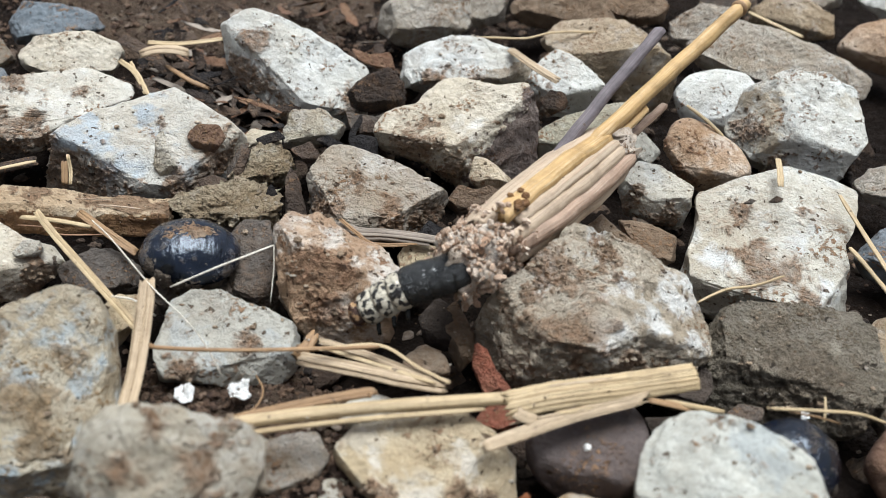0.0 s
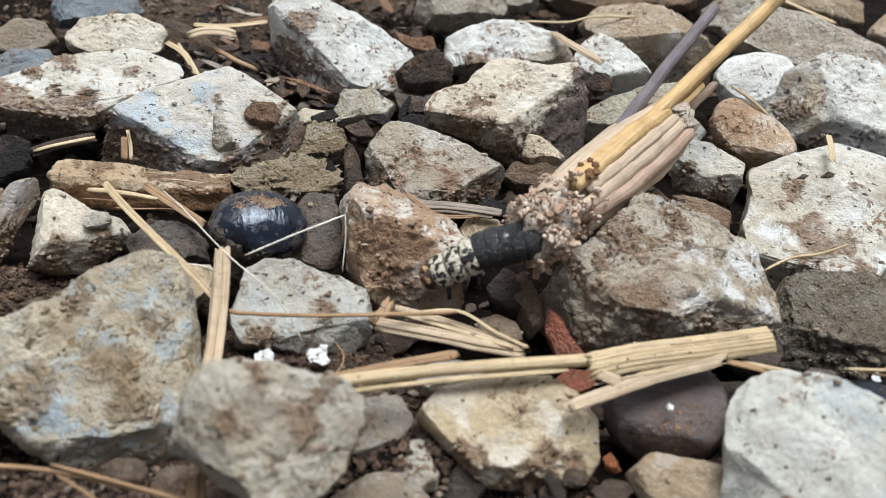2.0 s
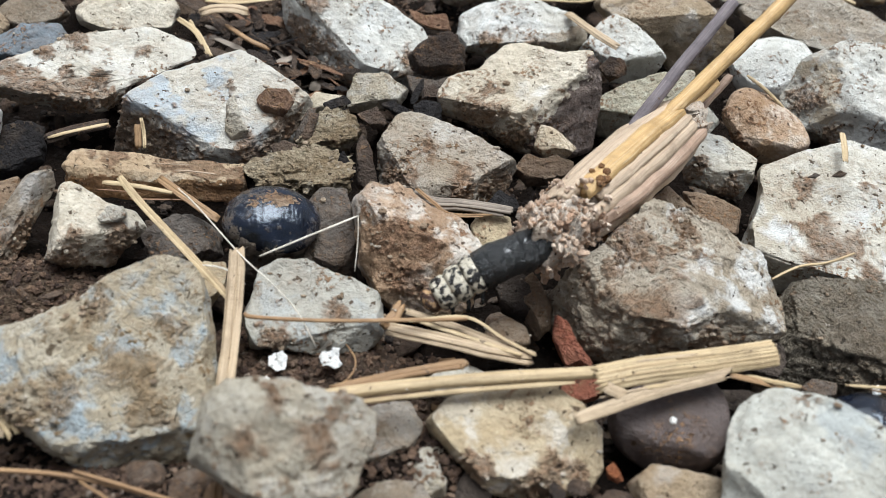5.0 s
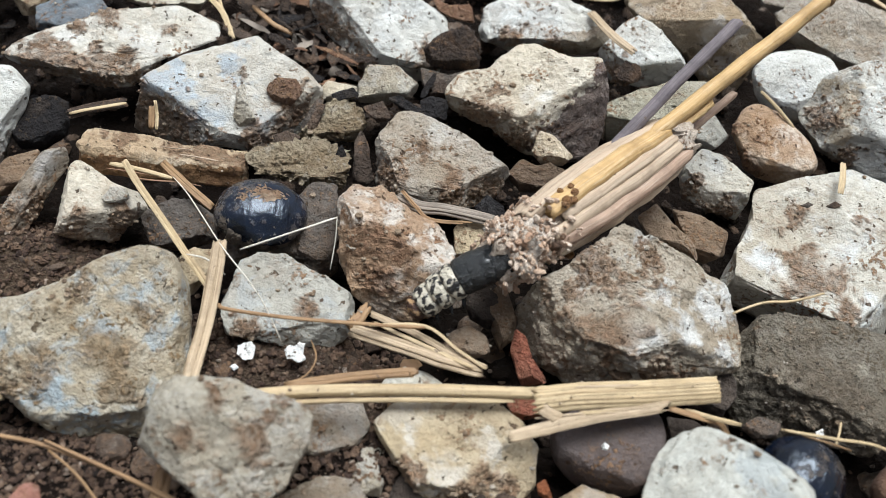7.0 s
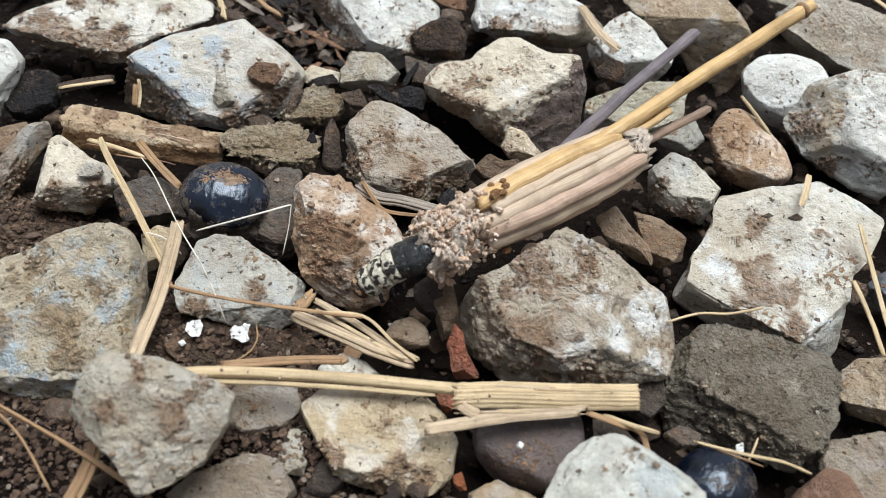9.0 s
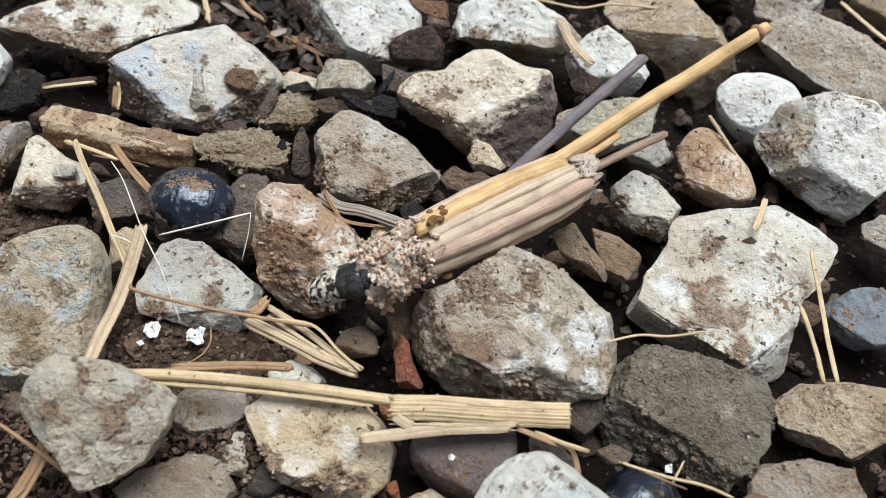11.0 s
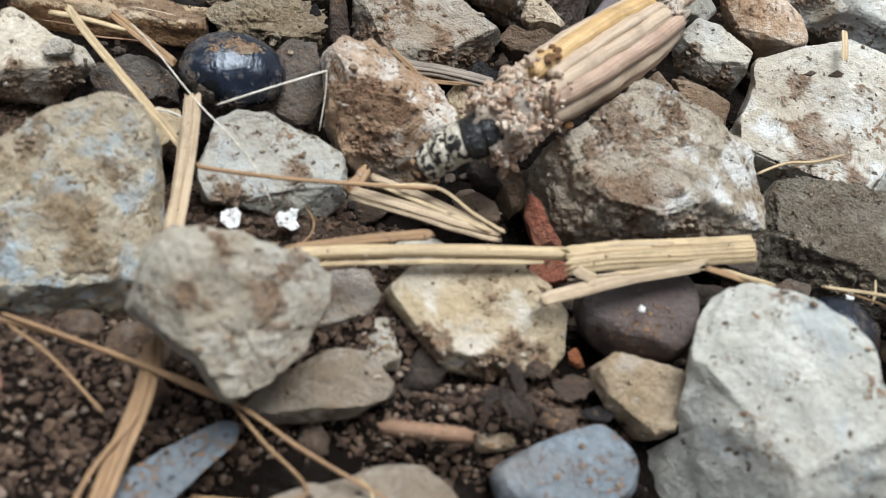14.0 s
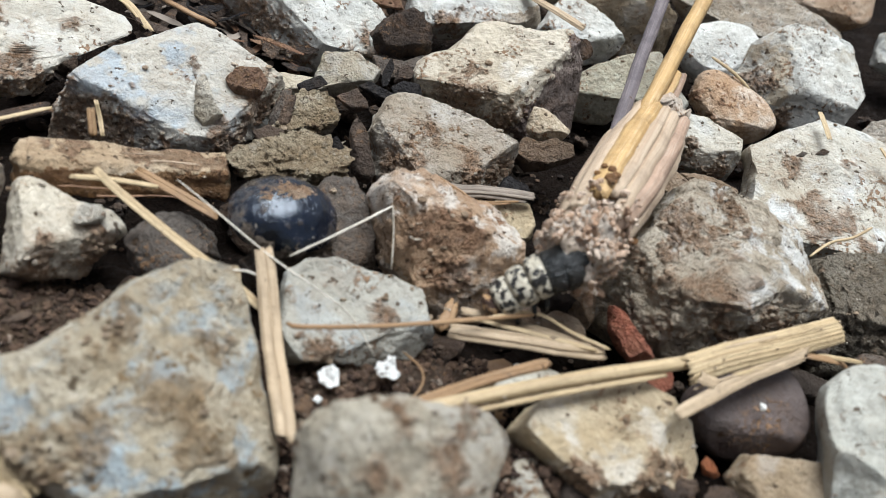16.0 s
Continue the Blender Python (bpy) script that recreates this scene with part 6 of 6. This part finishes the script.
def crumbs_on_stones():
    """Grains of earth that lie on the stones' upper sides."""
    rng = random.Random(8)
    q, faces = ball(1)
    verts, all_faces, dark, dark_faces = [], [], [], []
    for ob in ROCKS:
        if ob.name.split(".")[0] != "stone":
            continue
        m = ob.matrix_basis
        vs = ob.data.vertices
        fallen = np.zeros(len(vs))
        ob.data.attributes["crust"].data.foreach_get("value", fallen)
        for _ in range(int(min(1500, 150 + 0.04 * len(vs)))):
            v = vs[rng.randrange(len(vs))]
            n = m.to_3x3() @ v.normal
            if n.z < 0.25 or rng.random() > 0.02 + 0.85 * fallen[v.index]:
                continue
            r = 0.09 + 0.34 * rng.random() ** 2.5 if rng.random() < 0.95 else rng.uniform(0.35, 0.6)
            c = np.array((m @ v.co)[:]) * 1000 + np.array(n[:]) * r * 0.3
            base = len(verts)
            k = np.array([rng.uniform(0.6, 1.6) for _ in range(3)]) * r * (1.2, 1, 0.7)
            verts += [tuple(p) for p in (q * k + c) * MM]
            all_faces += [tuple(base + i for i in f) for f in faces]
    # crumbs on the gap lumps take the darkened tone that paints shade
    for ob in FILL:
        vs = ob.data.vertices
        for _ in range(9000):
            v = vs[rng.randrange(len(vs))]
            if v.normal.z < 0.15 or rng.random() > 0.8:
                continue
            r = 0.12 + 0.75 * rng.random() ** 3
            c = np.array(v.co[:]) * 1000 + np.array(v.normal[:]) * r * 0.35
            k = np.array([rng.uniform(0.6, 1.5) for _ in range(3)]) * r * (1.2, 1, 0.7)
            dark_faces += [tuple(len(dark) + i for i in f) for f in faces]
            dark += [tuple(p) for p in (q * k + c) * MM]
    tagged(part("soil_crumbs", dark, dark_faces, "shadecrumb", None, smooth=False), "soil crumbs on the lumps in the gaps, darkened to paint shade", "soil crumbs", kind="stuff")
    for ob, base in LAID:
        vs = ob.data.vertices
        for _ in range(45):
            v = vs[rng.randrange(len(vs))]
            if v.normal.z < 0.2:
                continue
            r = 0.08 + 0.22 * rng.random() ** 2
            c = (np.array(v.co[:]) + base) * 1000 + np.array(v.normal[:]) * r * 0.3
            k = np.array([rng.uniform(0.6, 1.5) for _ in range(3)]) * r
            all_faces += [tuple(len(verts) + i for i in f) for f in faces]
            verts += [tuple(p) for p in (q * k + c) * MM]
    tagged(part("earth_grains", verts, all_faces, "dust", None, smooth=False), "grains of brown earth scattered on the stones", "earth grains", kind="stuff")


crumbs_on_stones()


# ---- leaf litter heaped behind the blue-stained rock ----
def litter(label, count, seed, spread, size, material, lift):
    rng = random.Random(seed)
    for k in range(count):
        x, y = rng.uniform(*spread[0]), rng.uniform(*spread[1])
        long, wide = rng.uniform(*size), rng.uniform(0.9, 3.6)
        n = 7
        verts, faces = [], []
        curl = rng.uniform(-0.5, 0.5)
        for s in (0.1, -0.1):
            for i in range(n):
                u = i / (n - 1) - 0.5
                half = wide / 2 * (1 - (2 * u) ** 2 * rng.uniform(0.5, 0.9)) + 0.1
                for e in (-1, 1):
                    verts.append((u * long, e * half * rng.uniform(0.6, 1.3), s + curl * wide * 0.6 * abs(e) * (2 * u) ** 2 + 0.55 * noise.noise(Vector((u * 6, e, k)))))
        for i in range(n - 1):
            a, b = 2 * i, 2 * n + 2 * i
            faces += [(a, a + 1, a + 3, a + 2), (b, b + 2, b + 3, b + 1), (a, a + 2, b + 2, b), (a + 1, b + 1, b + 3, a + 3)]
        faces += [(0, 2 * n, 2 * n + 1, 1), (2 * n - 2, 2 * n - 1, 4 * n - 1, 4 * n - 2)]
        ob = part("leaf_scrap", np.array(verts) * MM, faces, rng.choice(material), None, smooth=False)
        ob.matrix_basis = pose(x * MM, y * MM, (soil_height(x, y) + rng.uniform(*lift)) * MM, rng.uniform(-35, 35), rng.uniform(-25, 25), rng.uniform(0, 360))
        tagged(ob, label, "leaf litter", "leaf scraps")


litter("dark brown scrap of rotting leaf", 120, 1, ((-73, -39), (181, 237)), (4, 13), ('bark', 'charcoal', 'bark', 'compost', 'greywood', 'leafbrown'), (6, 17))
litter("black-brown scrap of rotting leaf", 60, 2, ((-55, -33), (176, 210)), (4, 10), ('bark', 'charcoal', 'compost', 'leafbrown'), (6, 16))
litter("dark scrap of leaf and bark", 22, 3, ((-38, -10), (173, 187)), (3, 8), ('bark', 'charcoal', 'compost'), (8, 15))
litter("grey-brown scrap of dry leaf on the soil", 18, 4, ((-57, -9), (238, 266)), (5, 13), ('greywood', 'bark', 'leafbrown'), (2, 6))
litter("dark scrap of leaf in the near gap", 10, 5, ((3, 27), (67, 79)), (3, 8), ('charcoal', 'compost', 'bark'), (2, 6))
litter("small brown scrap in a gap between stones", 16, 6, ((-43, 25), (95, 113)), (2, 5), ('bark', 'soilclod', 'strawbrown'), (0, 2))
litter("dark scrap of leaf at the gravel edge", 34, 7, ((-140, -78), (186, 232)), (3, 8), ('charcoal', 'compost', 'bark'), (0, 4))


# ---- the bagworm: its case of stems and the larva ----
def grain_material():
    m, n, l, b = nodes_of("frass_grains", 0.85)
    g = n.new("ShaderNodeNewGeometry")
    at, rnd = place(n, l)
    ramp = n.new("ShaderNodeValToRGB")
    ramp.color_ramp.elements[0].color, ramp.color_ramp.elements[1].color = (0.42, 0.26, 0.165, 1), (0.74, 0.62, 0.50, 1)
    e = ramp.color_ramp.elements.new(0.5)
    e.color = (0.58, 0.415, 0.295, 1)
    l.new(g.outputs["Random Per Island"], ramp.inputs["Fac"])
    l.new(blend(n, l, scaled(n, l, spot_noise(n, l, at, 900, 4, 0.6), 0.25), ramp.outputs["Color"], (0.30, 0.18, 0.12)), b.inputs["Base Color"])
    bumped(n, l, b, ((spot_noise(n, l, at, 1500, 4, 0.6), 1.0),), 0.0003)
    return m


MATS["grains"] = grain_material()
MATS["silk"] = stone_material("dirty_silk", (0.76, 0.66, 0.56), (0.54, 0.41, 0.31), (0.36, 0.23, 0.16), 0.45, 0.3, 0.9, 1.0)
MATS["whitesilk"] = stone_material("white_silk", (0.68, 0.62, 0.54), (0.54, 0.44, 0.345), (0.42, 0.30, 0.205), 0.3, 0.15, 0.9, 1.0)
MATS["seed"] = stone_material("rusty_seed", (0.30, 0.15, 0.05), (0.20, 0.09, 0.035), (0.42, 0.26, 0.10), 0.4, 0.1, 0.8, 1.5)


def stem(name, parent, start, end, wide, thick, material, rng, bow=0.0, label="", taper=0.85, up=None):
    a, b = np.array(start, float), np.array(end, float)
    n = max(12, int(np.linalg.norm(b - a) / 1.0))
    u = np.linspace(0, 1, n)[:, None]
    mid = (a + b) / 2
    radial = np.array([0, mid[1], mid[2]])
    radial = radial / max(np.linalg.norm(radial), 1e-6)
    line = a + (b - a) * u + radial * bow * np.sin(u * math.pi)
    v, f, uv = strip(line, wide, thick, rng, 0.0, 0.5, taper, up=tuple(radial) if up is None else up, sides=10)
    return part(name, np.array(v) * MM, f, material, parent, label, uv=uv)


def ring_at(x, turn, r):
    """A place on the case's side: turn degrees from its top towards the open ground before it."""
    return (x, -r * math.sin(radians(turn)), r * math.cos(radians(turn)))


def grains(rng, count, spread, lumps):
    q, faces = ball(1)
    verts, all_faces = [], []
    for k in range(count):
        c = spread(rng)
        r = rng.uniform(*lumps)
        m = np.array(Euler((rng.uniform(0, 6), rng.uniform(0, 6), rng.uniform(0, 6))).to_matrix())
        base = len(verts)
        verts += [tuple(p) for p in ((q * (r * rng.uniform(1.0, 2.1), r, r * rng.uniform(0.45, 0.9))) @ m.T + c) * MM]
        all_faces += [tuple(base + i for i in f) for f in faces]
    return verts, all_faces


def bagworm_case():
    rng = random.Random(31)
    root = new("bagworm_case")
    root.empty_display_size = 0.01
    q, faces = ball(4)
    core = [(21.5 + v[0] * 22.5, v[1] * 5.2, v[2] * 5.2) for v in q]
    part("silk_bag", np.array(core) * MM, faces, "silk", root, "grey-white silk lining of the case")
    for turn, x0, x1, wide, mat, out, bow in (
        (-62, 1, 45, 3.6, "casetan", 4.4, 0.9), (-36, 2, 45, 3.8, "casetan", 4.6, 0.9), (-8, 6, 42, 4.0, "casegold", 4.9, 0.8), (18, 8, 42.5, 2.6, "casetan", 5.0, 0.7),
        (41, 4, 44, 2.8, "casetan", 5.0, 0.7), (62, 4, 45.5, 3.5, "casepink", 5.2, 0.7), (88, 5, 44, 3.0, "casetan", 5.2, 0.8),
        (112, 10, 43, 3.4, "casepink", 5.2, 0.6), (140, 3, 44, 3.2, "casetan", 4.8, 0.5), (170, 4, 43, 3.6, "casepink", 4.5, 0.4),
        (205, 4, 44, 3.8, "casetan", 4.5, 0.4), (240, 3, 43, 3.8, "casepink", 4.5, 0.5), (272, 4, 44, 3.6, "casetan", 4.4, 0.7),
    ):
        stem("stem", root, ring_at(x0, turn, out * 1.12 - 0.7), ring_at(x1, turn + rng.uniform(-5, 5), out * 1.18 - 0.9), wide * 1.02, wide * 0.92, mat, rng, bow * 1.45)
    stem("long_straw", root, (34, 1.5, 4.2), (99, 2.6, 16.4), 3.4, 3.0, "casegold", rng, 0.3, "long golden straw built into the case", up=(0, 0, 1))
    for x in (96.0,):
        nq, nf = ball(3)
        part("node", [((x + v[0] * 1.0) * MM, (2.5 + v[1] * 2.0) * MM, (15.9 + v[2] * 1.9) * MM) for v in nq], nf, "strawbrown", root, "brown straw node")
    stem("twig", root, (30, 4.5, 3.0), (68.5, 8.9, 15.9), 2.6, 2.4, "caseviolet", rng, 0.3, "violet-grey weathered twig", 0.95, up=(0, 0, 1))
    stem("short_stem", root, (41, 0, 4.0), (56, 0.2, 6.6), 2.6, 1.6, "casegold", rng, 0, "short golden stem end", 0.9)
    stem("thin_twig", root, (38, -1.5, 2.0), (71.5, 0.6, -0.5), 1.9, 1.7, "casepink", rng, 0.6, "thin purplish-brown twig", 0.9)
    cq, cf = ball(4)
    cap = [(44.6 + v[0] * 3.2, v[1] * 5.5 - 0.5, 0.9 + v[2] * 5.4) for v in cq]
    cap = [np.array(c) * (1 + 0.10 * noise.noise(Vector(c) * 0.7)) - np.array((4.4, 0, 0)) * 0.4 * noise.noise(Vector(c) * 0.5) for c in cap]
    part("silk_end", np.array(cap) * MM, cf, "whitesilk", root, "white silk closing the rear end")
    for x, turn, r in ((10.5, -20, 0.6), (13.0, -16, 0.6), (12.5, -4, 0.75), (9.8, 0, 0.95), (10.9, 5, 0.8), (9.0, 4, 0.8), (9, 112, 0.9)):
        c = np.array(ring_at(x, turn, 7.0))
        sq, sf = ball(3)
        part("seed_scale", [(c + v * (r * 1.2, r, r * 0.5) * (1 + 0.25 * noise.noise(Vector(v) * 2 + Vector((x, 0, 0))))) * MM for v in sq], sf, "seed", root, "rusty brown seed scale")
    # the collar of frass at the mouth
    lq, lf = ball(4)
    collar = [((-0.8 + v[0] * 6.0), v[1] * 5.7, v[2] * 5.7 - 0.2) for v in lq]
    collar = [np.array(c) * (1 + 0.42 * noise.noise(Vector(c) * 0.33) + 0.16 * noise.noise(Vector(c) * 0.9) + 0.06 * noise.noise(Vector(c) * 2.2)) for c in collar]
    part("collar", np.array(collar) * MM, lf, "whitesilk", root, "whitish silk collar crusted with chewed plant bits")

    def on_collar(r):
        a, x = r.uniform(0, 6.28), r.uniform(-6.2, 6.0) + r.choice((0, 0, 0, 0, 2.0))
        rad = 5.8 * math.sqrt(max(0.08, 1 - ((min(x, 4.0) + 0.8) / 7.4) ** 2)) if x < 4 else 6.2
        c = Vector((x, rad * math.sin(a), rad * math.cos(a) - 0.2))
        return np.array(c * (1 + 0.42 * noise.noise(c * 0.33) + 0.16 * noise.noise(c * 0.9)) * r.uniform(0.94, 1.07))

    v, f = grains(rng, 620, on_collar, (0.2, 0.5))
    part("frass", v, f, "grains", root, "pinkish-brown grains stuck to the collar", smooth=False)
    v, f = grains(rng, 170, on_collar, (0.45, 0.85))
    part("chaff", v, f, "grains", root, "pale tan chips of plant stuck to the collar", smooth=False)

    def on_tail(r):
        u = r.random()
        return np.array([-3.0 - 1.5 * u + r.gauss(0, 0.7), -3.4 - 0.6 * u + r.gauss(0, 0.7), -2.5 - 4.6 * u + r.gauss(0, 0.4)])

    v, f = grains(rng, 46, on_tail, (0.4, 0.8))
    part("grain_tail", v, f, "grains", root, "hanging tuft of grains", smooth=False)
    return tagged(root, "bagworm case of dry stems with a grainy collar, lying on rocks", "insect case")


def larva_material(name, dark, pale, much, rough, scale):
    m, n, l, b = nodes_of(name, rough)
    at, rnd = place(n, l)
    if pale:
        c = blend(n, l, spot_noise(n, l, at, scale, 2, 0.45, 0.5 - much - 0.03, 0.5 - much + 0.03), dark, pale)
    else:
        c = blend(n, l, spot_noise(n, l, at, 500, 4, 0.6), dark, tuple(v * 1.6 for v in dark))
    l.new(c, b.inputs["Base Color"])
    bumped(n, l, b, ((spot_noise(n, l, at, 1200, 4, 0.6), 1.0),), 0.0002)
    return m


MATS["larva_dark"] = larva_material("larva_dark_skin", (0.010, 0.011, 0.011), None, 0, 0.26, 500)
MATS["larva_plate"] = larva_material("larva_spotted_plate", (0.013, 0.011, 0.010), (0.50, 0.45, 0.35), 0.025, 0.35, 800)
MATS["larva_head"] = larva_material("larva_striped_head", (0.045, 0.018, 0.010), (0.42, 0.26, 0.13), -0.05, 0.3, 900)


def bagworm_larva():
    """Head first: the pieces with their distance behind the head, their length and radius."""
    root = new("bagworm_larva")
    root.empty_display_size = 0.005
    pieces = []
    plan = [("head", 0.0, 3.2, 2.5, "larva_head"), ("thorax_plate", 2.6, 3.6, 3.25, "larva_plate"), ("thorax_plate", 5.6, 3.6, 3.55, "larva_plate"),
            ("thorax_plate", 8.5, 3.3, 3.7, "larva_plate")] + [("abdomen_ring", 11.0 + 1.9 * k, 3.9, 3.75 + (0.16 if k % 3 == 1 else 0.0), "larva_dark") for k in range(7)]
    for name, far, long, r, mat in plan:
        q, faces = ball(4 if name != "abdomen_ring" else 3)
        out = []
        for v in q:
            x, y, z = v
            x = math.copysign(abs(x) ** (0.75 if name != "head" else 1.0), x)
            fat = max(1e-6, 1 - abs(v[0]) ** 3) ** 0.42 / max(math.sqrt(max(1e-6, 1 - v[0] ** 2)), 1e-3) if name != "head" else 1.0
            fat = min(fat, 3.0)
            out.append((x * long / 2 * 1.08, y * r * fat * 0.98, z * r * fat * 0.92))
        ob = part(name, np.array(out) * MM, faces, mat, root, {"head": "brown head with pale stripes", "thorax_plate": "cream plate with black spots", "abdomen_ring": ""}[name])
        pieces.append((ob, far))
        if name == "thorax_plate":
            for side in (-1, 1):
                rng = random.Random(int(far * 10) + side)
                line = np.array([[0, side * r * 0.6, -r * 0.6], [0.9, side * r * 0.85, -r * 1.05], [1.6, side * r * 0.55, -r * 1.5]])
                v, f, uv = strip(spline(line, 8), 0.8, 0.8, rng, 0, 0.1, 0.5)
                part("leg", np.array(v) * MM, f, "larva_dark", ob, uv=uv)
    tagged(root, "black bagworm larva with cream spotted thorax, leaning out of its case", "caterpillar")
    return root, pieces


case = bagworm_case()
larva, larva_pieces = bagworm_larva()

# seconds, place in millimetres, roll, dip and heading of the case
CASE_ROWS = [
    (0.0, 10.4, 119.7, 17.0, 15.8, -1.0, 50.9),
    (4.7, 10.2, 119.6, 17.1, 16.2, -1.0, 50.7),
    (7.0, 9.6, 120.2, 17.1, 16.0, -1.2, 50.5),
    (8.0, 8.8, 120.6, 17.3, 14.0, 0.0, 49.4),
    (8.4, 8.0, 120.6, 17.4, 6.0, 0.0, 48.2),
    (9.0, 7.6, 120.6, 17.5, 3.0, -0.2, 47.6),
    (9.5, 8.0, 119.9, 17.5, 3.0, -0.4, 47.8),
    (12.0, 5.8, 115.3, 17.3, -6.5, -0.8, 48.4),
    (12.5, 5.5, 114.6, 17.3, -6.5, -0.2, 49.0),
    (14.5, 4.5, 114.6, 17.3, -5.0, 0.3, 49.4),
    (15.0, 4.2, 114.2, 17.2, -5.5, 0.3, 49.2),
    (16.0, 3.0, 112.5, 16.7, -4.5, 0.0, 52.5),
]
# seconds and the place of the larva's head in millimetres
HEAD_ROWS = [
    (0.0, -9.3, 113.5, 7.8),
    (0.3, -9.8, 117.7, 7.8),
    (0.6, -9.7, 117.0, 7.8),
    (0.9, -9.5, 115.6, 7.8),
    (1.2, -9.9, 115.0, 7.8),
    (1.5, -9.8, 111.1, 7.8),
    (1.8, -8.5, 111.3, 7.8),
    (2.1, -10.1, 115.9, 7.8),
    (2.4, -10.1, 116.1, 7.8),
    (2.7, -9.4, 116.9, 7.8),
    (3.0, -8.3, 111.5, 7.8),
    (3.3, -7.8, 107.7, 7.8),
    (3.6, -9.3, 107.6, 7.8),
    (3.9, -8.2, 110.7, 7.8),
    (4.3, -7.7, 111.5, 7.8),
    (4.7, -11.5, 109.7, 7.8),
    (7.0, -7.5, 109.7, 7.8),
    (7.5, -7.1, 109.7, 7.8),
    (8.0, -6.8, 109.0, 7.8),
    (8.3, -7.4, 112.6, 7.8),
    (8.6, -6.0, 110.4, 7.8),
    (9.0, -7.5, 112.3, 7.8),
    (9.5, -6.7, 111.3, 7.8),
    (12.0, -8.0, 112.5, 7.8),
    (12.5, -7.1, 110.5, 7.8),
    (13.0, -6.2, 109.6, 7.8),
    (13.5, -7.2, 109.5, 7.8),
    (14.0, -7.7, 109.6, 7.8),
    (14.5, -9.1, 109.1, 7.8),
    (15.0, -10.0, 109.9, 7.8),
    (15.5, -11.8, 107.8, 7.8),
    (16.0, -11.0, 107.5, 7.8),
]


def case_pose(t):
    rows = CASE_ROWS
    for a, b in zip(rows, rows[1:]):
        if a[0] <= t <= b[0]:
            u = (t - a[0]) / (b[0] - a[0])
            u = u * u * (3 - 2 * u)
            r = [p + (q - p) * u for p, q in zip(a[1:], b[1:])]
            return pose(r[0] * MM, r[1] * MM, r[2] * MM, r[3], r[4], r[5])


def motions():
    walk(case, [(r[0], pose(r[1] * MM, r[2] * MM, r[3] * MM, r[4], r[5], r[6])) for r in CASE_ROWS])
    walk(larva, [(r[0], Matrix.Translation(case_pose(r[0]).translation)) for r in HEAD_ROWS])
    rows = {ob: [] for ob, far in larva_pieces}
    for t, x, y, z in HEAD_ROWS:
        m = case_pose(t)
        head, mouth, inside = Vector((x, y, z)) * MM, m @ (Vector((-5.5, 0.3, -1.2)) * MM), m @ (Vector((12, 0, 0)) * MM)
        lip = m @ (Vector((-1, 0, -0.6)) * MM)
        belly = head.lerp(mouth, 0.55) + Vector((0, 0, 0.0012))
        line = spline(np.array([head[:], belly[:], mouth[:], lip[:], inside[:]]), 120)
        run = np.concatenate(([0], np.cumsum(np.linalg.norm(np.diff(line, axis=0), axis=1))))
        for ob, far in larva_pieces:
            s = min(far * MM, run[-1] - 0.001)
            p = np.array([np.interp(s, run, line[:, k]) for k in range(3)])
            a = np.array([np.interp(max(s - 0.0012, 0), run, line[:, k]) for k in range(3)])
            b = np.array([np.interp(s + 0.0012, run, line[:, k]) for k in range(3)])
            turn = Vector(a - b).to_track_quat("X", "Z").to_matrix().to_4x4()
            rows[ob].append((t, Matrix.Translation(Vector(p) - m.translation) @ turn))
    for ob, keyed in rows.items():
        walk(ob, keyed)


motions()
